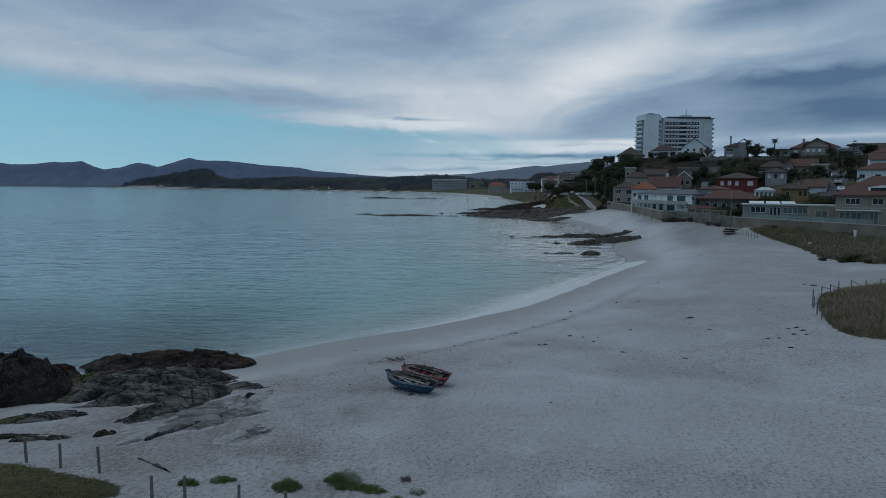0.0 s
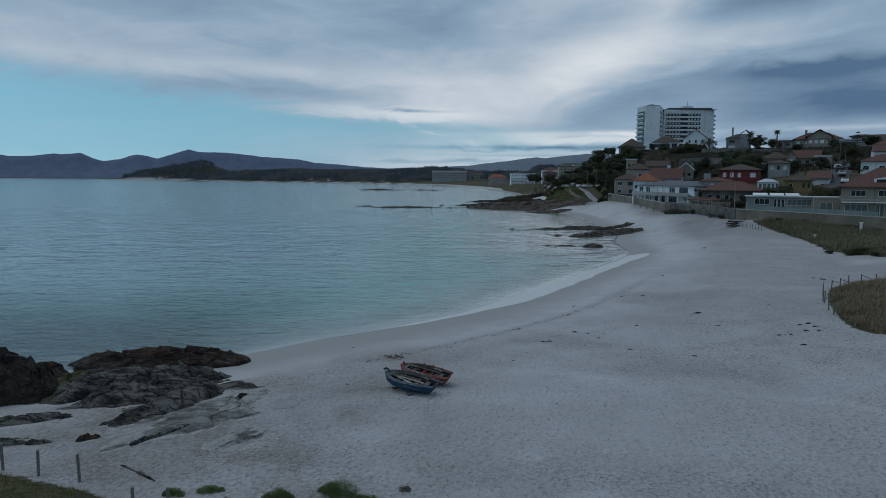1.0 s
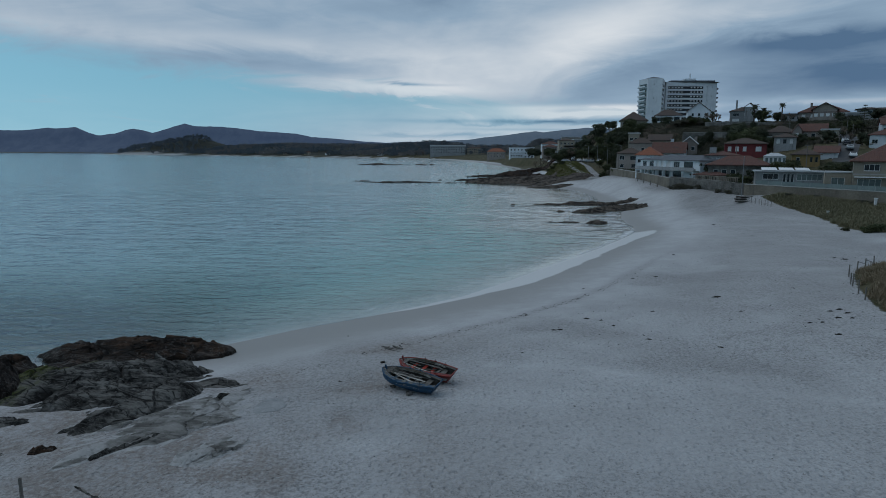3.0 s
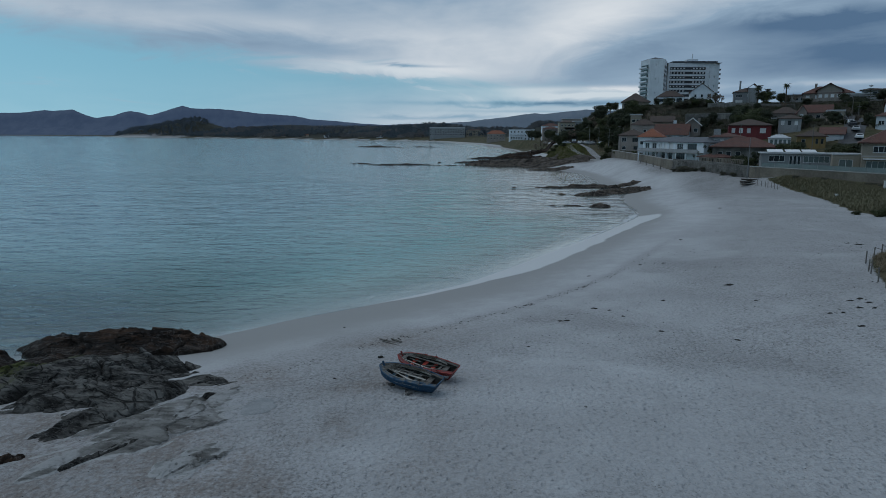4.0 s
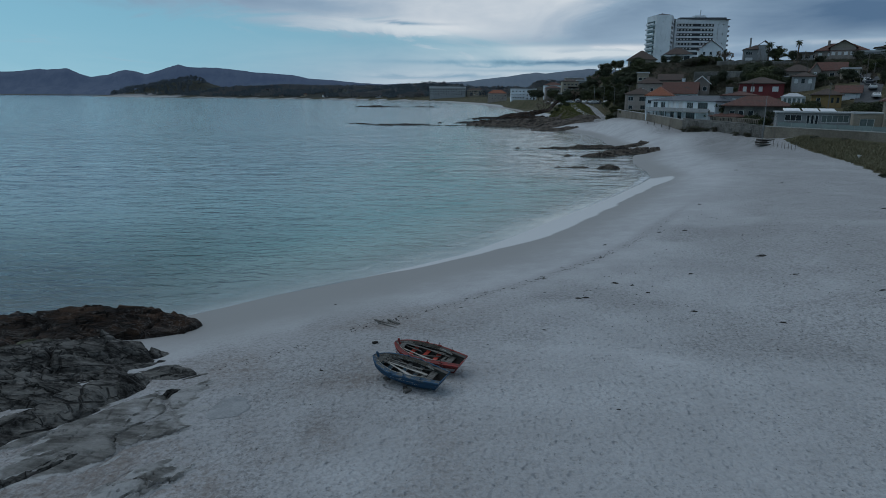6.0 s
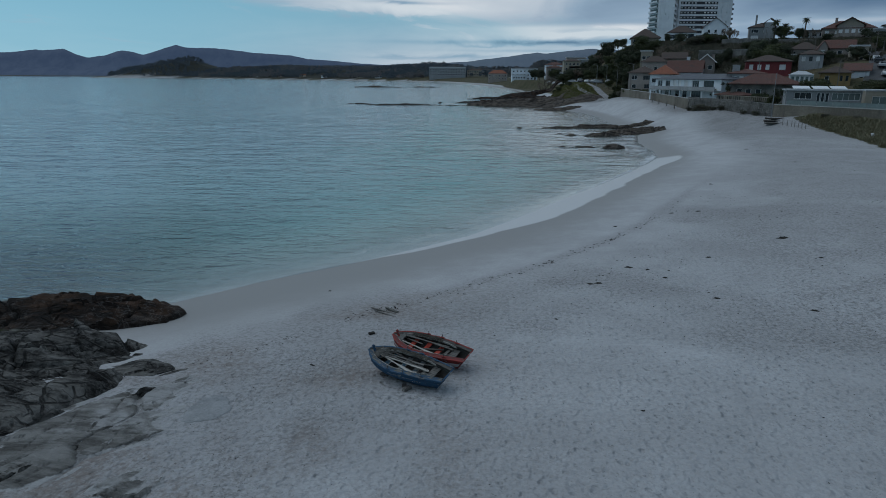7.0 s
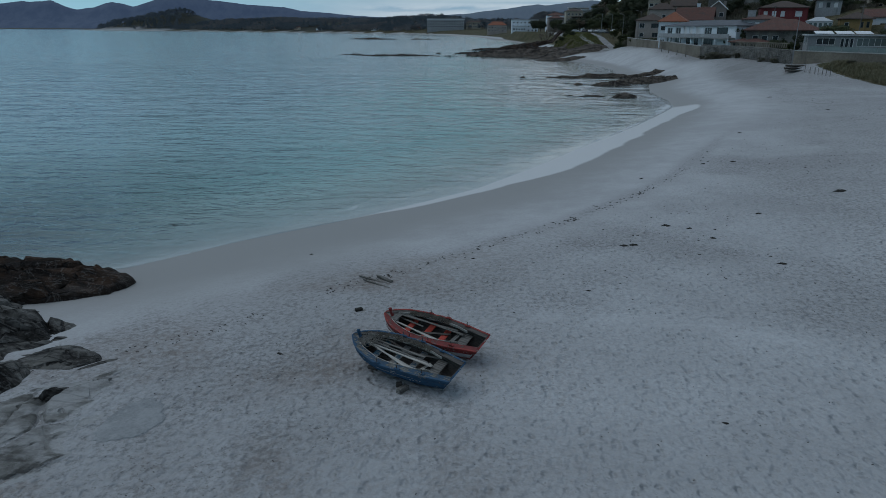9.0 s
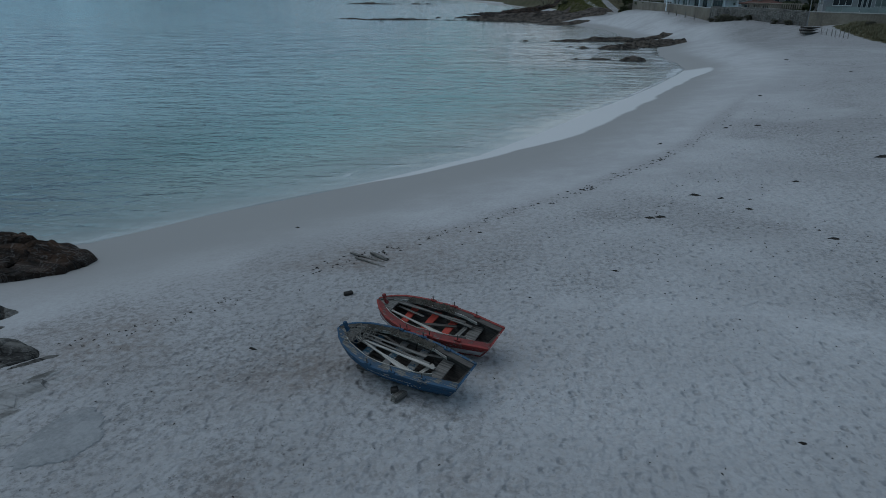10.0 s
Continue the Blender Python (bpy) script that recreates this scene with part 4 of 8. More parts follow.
rock("rock_outcrop", "pale worn rock ribs in the sand", -7.9, 30.4, 1.6, 1.0, 58, 0.3, M_ROCK_PALE, 53, 0.9, 0.5, 0.06, sink=0.12, jag=0.4, tilt=0.3, ribs=0.25, strike=58.0)
rock("rock_outcrop", "grey rock ribs running into the sand", -10.2, 35.3, 1.3, 0.45, 50, 0.4, M_ROCK_GREY, 93, 0.8, 0.45, 0.06, sink=0.14, jag=0.4, strike=50.0)
rock("rock_outcrop", "dark rock shelf at the back of the ledge", -20.4, 41.8, 2.0, 1.0, 8, 0.7, M_ROCK_DARK, 83, 1.2, 0.6, 0.08, lift=0.15, jag=0.25, tilt=0.4, strike=12.0)
rock("rock_outcrop", "grey rock tongue sloping into the sand", -15.3, 35.4, 2.3, 1.3, 20, 0.62, M_ROCK_GREY, 87, 1.1, 0.6, 0.07, sink=0.18, jag=0.3, tilt=0.35, strike=48.0)
rock("boulder", "tall reddish brown split boulder", -22.4, 36.2, 2.1, 2.0, 15, 2.2, M_ROCK_RED, 61, 1.2, 1.3, 0.08, sink=0.2, power=0.24, jag=0.14, tilt=0.5, ribs=0.1, blocks=True, strike=80.0, rough=0.08)
rock("boulder", "reddish brown boulder block among the shore rocks", -20.9, 36.6, 1.2, 1.6, 30, 1.9, M_ROCK_RED, 67, 1.0, 1.1, 0.07, sink=0.2, power=0.24, jag=0.14, tilt=0.5, ribs=0.1, strike=75.0, rough=0.08)
rock("boulder", "dark boulder standing in the shallows", -25.6, 39.6, 2.8, 1.7, 0, 1.7, M_ROCK_RED, 71, 1.2, 0.9, 0.09, sink=0.2, power=0.3, tilt=0.5, blocks=True, rough=0.08)
rock("boulder", "low dark boulder at the water's edge", -23.8, 41.4, 1.6, 1.0, 20, 1.0, M_ROCK_DARK, 73, 1.0, 0.7, 0.09, sink=0.2, power=0.35)
rock("boulder", "reddish brown boulder at the foot of the split rocks", -24.2, 33.4, 2.3, 1.3, 40, 1.2, M_ROCK_RED, 75, 1.1, 0.9, 0.09, sink=0.2, power=0.3, rough=0.08)
rock("rock_outcrop", "low dark rock ledges in the sand", -18.0, 32.4, 2.8, 0.55, 24, 0.45, M_ROCK_GREY, 77, 0.9, 0.5, 0.07)
rock("rock_outcrop", "low dark rock ledges in the sand", -17.6, 34.0, 1.7, 0.35, 10, 0.4, M_ROCK_GREY, 78, 0.8, 0.4, 0.06)
rock("rock_outcrop", "small dark rock in the sand", -13.9, 30.2, 0.55, 0.3, 20, 0.45, M_ROCK_DARK, 79, 0.5, 0.3, 0.05)
rock("rock_outcrop", "low dark rock ledges in the sand", -18.6, 29.8, 2.8, 0.6, 12, 0.42, M_ROCK_GREY, 83, 0.8, 0.5, 0.07)
rock("rock_outcrop", "low dark rock ledges in the sand", -16.4, 29.7, 1.5, 0.35, 10, 0.34, M_ROCK_GREY, 85, 0.8, 0.4, 0.06)
rock("rock_outcrop", "small dark rock awash off the ledge", -17.6, 46.6, 0.8, 0.45, 5, 0.85, M_ROCK_DARK, 89, 0.6, 0.3, 0.06, floor=-0.2, jag=0.2)
rock("rock_outcrop", "thin dark rock rib just breaking the sand", -9.9, 26.95, 1.7, 0.07, -33, 0.16, M_ROCK_GREY, 91, 0.4, 0.3, 0.04, sink=0.06)
# skerries across the cove
for cx, cy, lx, ly, turn, high, seed in ((17.5, 163.2, 7.0, 1.1, 2, 0.8, 101), (27.0, 165.0, 6.5, 1.6, 4, 1.3, 102), (36.5, 168.0, 5.5, 1.3, 3, 0.9, 104), (31.0, 151.0, 6.6, 2.5, 22, 1.2, 103), (24.0, 144.3, 3.6, 1.4, 8, 1.0, 107),
                                         (34.5, 157.5, 4.5, 1.6, 10, 0.9, 105), (17.6, 145.2, 1.2, 0.6, 0, 0.6, 108), (15.6, 123.8, 4.2, 0.8, 2, 0.5, 109), (21.4, 122.4, 1.9, 0.9, 0, 0.75, 110), (16.0, 149.3, 1.0, 0.6, 0, 0.6, 112), (8.9, 162.8, 1.1, 0.6, 0, 0.6, 113)):
    rock("rock_outcrop", "low brown skerry in the shallows of the cove", cx, cy, lx, ly, turn, high, M_ROCK_BROWN, seed, 1.3, 0.7, 0.2, jag=0.4, lift=0.1, floor=-0.25, roof=0.7, strike=8.0)
for cx, cy, lx, ly, turn, high, seed, mat in ((-30, 274, 24, 4.5, 4, 1.5, 121, M_ROCK_DARK), (-51, 283, 8, 3.0, 3, 1.3, 127, M_ROCK_DARK), (13, 280, 22, 11, 14, 1.9, 131, M_ROCK_BROWN), (30, 262, 12, 7, 10, 0.9, 133, M_ROCK_BROWN), (26, 243, 7, 2.2, 6, 0.7, 134, M_ROCK_BROWN),
                                              (2, 300, 20, 5, 10, 1.8, 137, M_ROCK_DARK), (14, 352, 20, 5, 12, 2.2, 139, M_ROCK_DARK), (30, 420, 22, 8, 30, 2.4, 141, M_ROCK_DARK), (-104, 680, 26, 7, 2, 2.0, 149, M_ROCK_DARK), (-62, 690, 20, 6, 3, 1.6, 151, M_ROCK_DARK),
                                              (-150, 495, 7, 2, 0, 0.9, 157, M_ROCK_DARK)):
    rock("rock_outcrop", "dark weed-covered reef off the rocky point" if mat is M_ROCK_DARK else "flat brown rock shelf at the foot of the point", cx, cy, lx, ly, turn, high, mat, seed, 3.0, 1.6, 0.8, jag=0.45, lift=0.6, strike=10.0)

# ---- buildings ----


def pierced(bm, o, u, up, n, width, height, holes, reveal=0.22):
    """A wall face of width x height at o, with holes (u0, u1, v0, v1) and their reveals."""
    us = sorted({0.0, width, *[h[0] for h in holes], *[h[1] for h in holes]})
    vs = sorted({0.0, height, *[h[2] for h in holes], *[h[3] for h in holes]})
    at = lambda a, b, d=0.0: o + u * a + up * b - n * d
    quad = lambda *ps: bm.faces.new([bm.verts.new(p) for p in ps])
    for a0, a1 in zip(us, us[1:]):
        for b0, b1 in zip(vs, vs[1:]):
            ca, cb = (a0 + a1) / 2, (b0 + b1) / 2
            if not any(h[0] < ca < h[1] and h[2] < cb < h[3] for h in holes):
                quad(at(a0, b0), at(a1, b0), at(a1, b1), at(a0, b1))
    for u0, u1, v0, v1 in holes:
        corner = [(u0, v0), (u1, v0), (u1, v1), (u0, v1)]
        for (a0, b0), (a1, b1) in zip(corner, corner[1:] + corner[:1]):
            quad(at(a0, b0), at(a0, b0, reveal), at(a1, b1, reveal), at(a1, b1))


def window(parent, o, u, up, n, hole, kind):
    """Frame, mullion and pane set back in a hole; kind: glass, green, shutter or door."""
    u0, u1, v0, v1 = hole
    m = Matrix((u, -n, up)).transposed().to_4x4()
    m.translation = o + u * u0 + up * v0
    w, h, t = u1 - u0, v1 - v0, 0.07
    bm = bmesh.new()
    y0, y1 = 0.1, 0.17
    for lo, hi in (((0, y0, 0), (t, y1, h)), ((w - t, y0, 0), (w, y1, h)), ((t, y0, 0), (w - t, y1, t)), ((t, y0, h - t), (w - t, y1, h))):
        box(bm, lo, hi, m)
    count = max(1, round(w / 0.9)) if kind != "shutter" else 1
    for k in range(1, count):
        box(bm, (w * k / count - 0.03, y0, t), (w * k / count + 0.03, y1, h - t), m)
    frame_ob = part("window" if kind != "door" else "door", bm, M_DARKFRAME if kind == "dark" else M_FRAME, parent)
    bm = bmesh.new()
    if kind == "shutter":
        # one ribbed roller blind: each rib leans out and steps back
        row = None
        for k in range(int((h - 2 * t) / 0.16) + 1):
            v = t + k * 0.16
            for depth_in, level in ((0.16, v), (0.12, v + 0.02), (0.13, min(v + 0.14, h - t))):
                nxt = [bm.verts.new(m @ Vector((a, depth_in, level))) for a in (t, w - t)]
                if row:
                    bm.faces.new((row[0], row[1], nxt[1], nxt[0]))
                row = nxt
    else:
        box(bm, (t, 0.13, t), (w - t, 0.15, h - t), m)
    part("shutter" if kind == "shutter" else "pane", bm, {"shutter": M_SHUTTER, "green": M_GLASS_GREEN}.get(kind, M_GLASS), frame_ob)


def gable_roof(bm, w, d, eave, ridge, over, thick=0.18):
    """A two-slope roof, ridge along x."""
    x0, x1, y0, y1, ym = -w / 2 - over, w / 2 + over, -d / 2 - over, d / 2 + over, 0.0
    drop = (ridge - eave) * over / (d / 2)
    top = [(x, y, z) for x in (x0, x1) for y, z in ((y0, eave - drop + thick), (ym, ridge + thick), (y1, eave - drop + thick))]
    low = [(x, y, z - thick) for x, y, z in top]
    v = [bm.verts.new(p) for p in top + low]
    for q in ((0, 3, 4, 1), (1, 4, 5, 2), (6, 7, 10, 9), (7, 8, 11, 10), (0, 6, 9, 3), (2, 5, 11, 8), (0, 1, 7, 6), (1, 2, 8, 7), (3, 9, 10, 4), (4, 10, 11, 5)):
        bm.faces.new([v[i] for i in q])


def hip_roof(bm, w, d, eave, ridge, over, thick=0.18):
    """A four-slope roof, ridge along the longer way."""
    x, y = w / 2 + over, d / 2 + over
    run = min(w, d) / 2
    rx, ry = (max(w / 2 - run, 0.05), 0.0) if w >= d else (0.0, max(d / 2 - run, 0.05))
    ring = [(-x, -y), (x, -y), (x, y), (-x, y)]
    lo = [bm.verts.new((a, b, eave - 0.05)) for a, b in ring]
    mid = [bm.verts.new((a, b, eave - 0.05 + thick)) for a, b in ring]
    r0, r1 = bm.verts.new((-rx, -ry, ridge)), bm.verts.new((rx, ry, ridge))
    bm.faces.new(lo[::-1])
    for k in range(4):
        bm.faces.new((lo[k], lo[(k + 1) % 4], mid[(k + 1) % 4], mid[k]))
    if w >= d:
        sides = ((mid[0], mid[1], r1, r0), (mid[1], mid[2], r1), (mid[2], mid[3], r0, r1), (mid[3], mid[0], r0))
    else:
        sides = ((mid[0], mid[1], r0), (mid[1], mid[2], r1, r0), (mid[2], mid[3], r1), (mid[3], mid[0], r0, r1))
    for f in sides:
        bm.faces.new(f)


def house(name, label, x, y, turn, w, d, base, eave, ridge, wall_mat, roof_mat, roof="hip", front=(), left=(), chimneys=(), over=0.45, group="hillside houses", category="house"):
    """A house whose front middle stands at x, y. front, left: windows (u, z, width, height, kind), u from the
    wall's left end as seen from outside, z over the sea."""
    ob = thing(name, x, y, base, turn, label, category, group)
    h = eave - base
    bm = bmesh.new()
    X, Y, Z = Vector((1, 0, 0)), Vector((0, 1, 0)), Vector((0, 0, 1))
    sides = ((Vector((-w / 2, 0, 0)), X, -Y, w, front), (Vector((-w / 2, d, 0)), -Y, -X, d, left),
             (Vector((w / 2, 0, 0)), Y, X, d, ()), (Vector((w / 2, d, 0)), -X, Y, w, ()))
    for o, u, n, width, wins in sides:
        holes = [(a, a + b, z - base, z - base + c) for a, z, b, c, _ in wins]
        pierced(bm, o, u, Z, n, width, h, holes)
    if roof in ("gable", "gable_front"):
        if roof == "gable":
            ends = ((-w / 2, 0, -w / 2, d), (w / 2, 0, w / 2, d))
        else:
            ends = ((-w / 2, 0, w / 2, 0), (-w / 2, d, w / 2, d))
        for ax, ay, bx, by in ends:
            bm.faces.new([bm.verts.new(p) for p in ((ax, ay, h), (bx, by, h), ((ax + bx) / 2, (ay + by) / 2, ridge - base))])
    part("wall", bm, wall_mat, ob)
    for o, u, n, width, wins in sides:
        for a, z, b, c, kind in wins:
            window(ob, o, u, Z, n, (a, a + b, z - base, z - base + c), kind)
            if kind in ("glass", "shutter") and c < 1.9:
                bm = bmesh.new()
                m = Matrix((u, -n, Z)).transposed().to_4x4()
                m.translation = o + u * a + Z * (z - base)
                box(bm, (-0.08, -0.07, -0.1), (b + 0.08, 0.1, -0.01), m)
                part("sill", bm, M_CONCRETE, ob)
    bm = bmesh.new()
    top = ridge - base
    if roof == "gable":
        gable_roof(bm, w, d, h, top, over)
    elif roof == "gable_front":
        gable_roof(bm, d, w, h, top, over)
        bmesh.ops.rotate(bm, matrix=Matrix.Rotation(radians(90), 3, "Z"), verts=bm.verts[:])
    elif roof == "hip":
        hip_roof(bm, w, d, h, top, over)
    else:
        box(bm, (-w / 2 - over, -d / 2 - over, h), (w / 2 + over, d / 2 + over, top))
    bmesh.ops.translate(bm, vec=(0, d / 2, 0), verts=bm.verts[:])
    part("roof", bm, roof_mat, ob)
    for cx, cy, cz, s in chimneys:
        bm = bmesh.new()
        box(bm, (cx - s / 2, cy - s / 2, h - 0.3), (cx + s / 2, cy + s / 2, cz - base))
        box(bm, (cx - s / 2 - 0.08, cy - s / 2 - 0.08, cz - base), (cx + s / 2 + 0.08, cy + s / 2 + 0.08, cz - base + 0.12))
        part("chimney", bm, wall_mat, ob)
    return ob


def slab(ob, name, lo, hi, mat, label="", bevel=0.0):
    bm = bmesh.new()
    box(bm, lo, hi, None, bevel)
    return part(name, bm, mat, ob, label)


def base_of(x, y, w, d):
    return min(height_at(x + a, y + b) for a in (-w / 2, 0, w / 2) for b in (0, d / 2, d)) - 0.4


def even(width, count, z, w, h, kind, margin=0.6):
    """A row of alike windows."""
    gap = (width - 2 * margin - count * w) / max(count - 1, 1)
    return [(margin + k * (w + gap) if count > 1 else (width - w) / 2, z, w, h, kind) for k in range(count)]


def villas():
    B = base_of
    # by the sea wall
    v = house("villa", "large beige rendered villa with brown tiled hip roof", 73.7, 123.0, -28.0, 17.0, 11.0, B(74, 123, 15, 9), 11.01, 14.6, M_WALL_BEIGE, M_ROOF_TILE, "hip",
              [(1.5, 9.41, 2.3, 1.10, "glass"), (5.6, 9.41, 1.7, 1.10, "glass"), (9.6, 9.41, 1.7, 1.10, "glass"), (0.7, 5.90, 3.5, 2.11, "green"), (5.3, 5.70, 1.4, 2.31, "green"), (9.6, 5.70, 2.2, 2.31, "door")],
              [(2.0, 9.41, 1.4, 1.2, "glass"), (6.5, 9.41, 1.4, 1.2, "glass")], over=0.7)
    slab(v, "awning", (-8.3, -0.9, 8.26 - v.location.z), (-1.6, -0.02, 8.41 - v.location.z), M_FRAME, "thin white canopy")
    slab(v, "band_course", (-8.52, -0.06, 8.71 - v.location.z), (8.52, -0.012, 8.91 - v.location.z), M_CONCRETE, "pale string course")
    # dormers let into the front slope
    dz = 12.11 - v.location.z
    for a, b in ((-3.6, 0.6), (2.6, 5.6)):
        bm = bmesh.new()
        pts = [bm.verts.new(p) for p in ((a, 0.75, dz - 0.62), (b, 0.75, dz - 0.62), (b, 0.75, dz + 0.42), ((a + b) / 2, 0.75, dz + 0.8), (a, 0.75, dz + 0.42),
                                         (a, 4.0, dz - 0.62), (b, 4.0, dz - 0.62), (b, 4.0, dz + 0.42), ((a + b) / 2, 4.0, dz + 0.8), (a, 4.0, dz + 0.42))]
        for q in ((0, 1, 2, 3, 4), (9, 8, 7, 6, 5), (0, 5, 6, 1), (1, 6, 7, 2), (2, 7, 8, 3), (3, 8, 9, 4), (4, 9, 5, 0)):
            bm.faces.new([pts[i] for i in q])
        part("dormer", bm, M_WALL_WHITE, v, "white dormer with a shallow gable")
        slab(v, "dormer_window", (a + 0.35, 0.68, dz - 0.32), (b - 0.35, 0.745, dz + 0.34), M_GLASS)
    bm = bmesh.new()
    box(bm, (-0.7, -0.45, 0.02), (0.7, 0.45, 0.1), Matrix.Translation((-6.0, 2.1, 11.01 + 1.35 - v.location.z)) @ Matrix.Rotation(math.atan2(3.6, 6.2), 4, "X"))
    part("skylight", bm, M_GLASS_GREEN, v, "pale tilted roof light")
    house("garden_annex", "beige flat-roofed annex with a glazed door", 66.0, 131.0, -25, 4.4, 7.0, B(66, 131, 4, 6), 8.88, 9.14, M_WALL_BEIGE, M_ROOF_FLAT, "flat",
          [(1.0, 6.18, 2.1, 1.87, "green")], over=0.1)
    f = house("bungalow", "low grey glazed bungalow with white roof panels", 62.3, 141.0, -20.0, 12.9, 8.0, B(62, 141, 12.9, 8.0), 8.75, 8.95, M_WALL_GREY, M_ROOF_FLAT, "flat",
              [(1.3, 7.25, 2.8, 1.15, "glass"), (4.9, 6.4, 0.55, 2.0, "door"), (5.6, 6.4, 0.55, 2.0, "door"), (6.3, 6.4, 0.55, 2.0, "door"), (7.3, 7.1, 4.4, 1.3, "green")],
              [(1.5, 7.25, 2.0, 1.1, "green"), (4.6, 7.25, 2.0, 1.1, "green")], over=0.35)
    top = 8.97 - f.location.z
    for k, (a, b) in enumerate(((-5.4, -2.6), (-2.2, 0.4), (0.7, 3.2))):
        bm = bmesh.new()
        box(bm, (a, 0.6, 0), (b, 4.6, 0.06), Matrix.Translation((0, 0, top + 0.03)) @ Matrix.Rotation(radians(6), 4, "X"))
        part("roof_panel", bm, M_FRAME, f, "pale roof panel")
    house("cottage", "low stone cottage with a broad tiled hip roof", 62.0, 167.0, -20.0, 13.5, 9.0, B(62, 167, 13.5, 9.0), 9.6, 11.9, M_STONE, M_ROOF_TILE, "hip",
          [(1.2, 7.3, 1.1, 1.3, "glass"), (3.0, 6.4, 1.1, 2.2, "door"), (5.0, 7.3, 1.1, 1.3, "glass")], [(2.0, 7.3, 1.2, 1.2, "shutter"), (5.0, 7.3, 1.2, 1.2, "shutter")], over=0.8)
    house("stone_house", "two-storey grey house with white shutters", 61.7, 177.0, -20.0, 8.1, 8.0, B(62, 177, 8.1, 8.0), 11.9, 13.0, M_WALL_GREY, M_ROOF_TILE, "hip",
          [(1.0, 9.9, 0.9, 1.4, "shutter"), (2.5, 9.9, 0.9, 1.4, "shutter"), (1.0, 7.2, 0.9, 1.4, "shutter"), (5.2, 9.9, 0.9, 1.4, "shutter")],
          [(2.0, 9.9, 0.9, 1.4, "shutter"), (5.0, 9.9, 0.9, 1.4, "shutter")], [(-2.4, 2.5, 13.8, 1.6)], over=0.3)
    m = house("seafront_house", "white and grey modern house with a long balcony", 51.6, 189.0, -74, 29.0, 10.0, 4.9, 10.5, 11.9, M_WALL_WHITE, M_SLATE, "hip",
              [(1.2, 8.7, 2.2, 1.5, "glass"), (5.0, 8.7, 2.2, 1.5, "glass"), (8.6, 8.5, 1.3, 1.8, "shutter"), (11.0, 8.5, 1.3, 1.8, "shutter"), (13.6, 8.5, 1.8, 1.8, "shutter"), (17.2, 8.7, 2.8, 1.5, "glass"), (22.0, 8.4, 4.0, 1.8, "dark"),
               (1.2, 5.8, 2.4, 2.1, "green"), (5.0, 5.8, 3.0, 2.1, "green"), (10.0, 5.8, 1.8, 2.1, "dark"), (13.4, 5.8, 1.8, 2.1, "dark"), (17.0, 5.8, 4.0, 2.1, "dark")],
              (), over=0.5)
    q = 8.0 - m.location.z
    slab(m, "balcony_floor", (-14.5, -1.7, q - 0.2), (14.4, -0.01, q), M_CONCRETE)
    slab(m, "balcony_parapet", (-14.5, -1.75, q), (14.4, -1.62, q + 0.8), M_WALL_GREY, "grey panelled parapet")
    for px in (-14.2, -9.5, -4.8, 0.0, 4.8, 9.5, 14.0):
        slab(m, "column", (px - 0.12, -1.6, 0.2), (px + 0.12, -1.36, q - 0.2), M_WALL_WHITE)
    house("garden_room", "low red-roofed garden shelter by the sea wall", 55.2, 168.5, -60, 7.0, 3.5, 5.0, 7.2, 8.0, M_WALL_PINK, M_ROOF_TILE, "hip", even(7, 3, 5.5, 1.5, 1.5, "dark"))
    house("terrace_house", "white house with a bright orange tiled roof", 52.7, 216.0, -22.0, 7.0, 9.0, B(53, 216, 7.0, 9.0), 11.8, 14.5, M_WALL_WHITE, M_ROOF_ORANGE, "hip",
          even(7.0, 3, 9.5, 1.3, 1.2, "glass"), even(9, 3, 9.5, 1.3, 1.2, "glass"))
    house("terrace_house", "old beige house with patched tile roof", 50.8, 233.0, -22.0, 8.2, 8.0, B(51, 233, 8.2, 8.0), 12.3, 14.4, M_WALL_PINK, M_ROOF_BROWN, "hip",
          [(1.0, 10.2, 1.6, 1.4, "glass"), (4.5, 10.2, 2.4, 1.3, "dark"), (1.2, 7.6, 1.3, 1.2, "glass"), (5.0, 7.6, 1.6, 1.2, "dark")], [(2, 10.2, 1.2, 1.3, "glass"), (5, 10.2, 1.2, 1.3, "glass")])
    house("hill_house", "small beige house with flat terrace roof", 59.9, 268.0, -18.0, 3.8, 5.0, B(60, 268, 3.8, 5.0), 20.1, 20.5, M_WALL_BEIGE, M_ROOF_FLAT, "flat",
          [(0.5, 17.4, 1.3, 1.1, "glass"), (2.2, 17.4, 1.1, 1.1, "glass")], over=0.3)
    house("hill_house", "pale house with lean brown roof among trees", 60.5, 258.0, -15.0, 8.2, 6.0, B(60, 258, 8.2, 6.0), 16.2, 18.4, M_WALL_PINK, M_ROOF_BROWN, "hip", even(6, 2, 13.4, 1.2, 1.2, "glass"))
    # the middle rows
    g = house("gabled_house", "house with white front gable and long brown roof", 73.4, 242.0, -18.0, 5.2, 12.0, B(73, 242, 5.2, 12.0), 16.0, 18.3, M_WALL_PINK, M_ROOF_BROWN, "gable_front",
              [(0.7, 13.6, 1.3, 1.3, "glass"), (3.1, 13.6, 1.3, 1.3, "glass")], (), [(2.0, 7.0, 18.4, 0.8)])
    for s in (-1, 1):
        bm = bmesh.new()
        hgt = 2.6
        box(bm, (0, -0.62, -0.12), (math.hypot(3.05, hgt) + 0.1, -0.46, 0.16), Matrix.Translation((s * 3.05, 0, 15.75 - g.location.z)) @ Matrix.Rotation(math.atan2(hgt, -s * 3.05), 4, "Y").inverted())
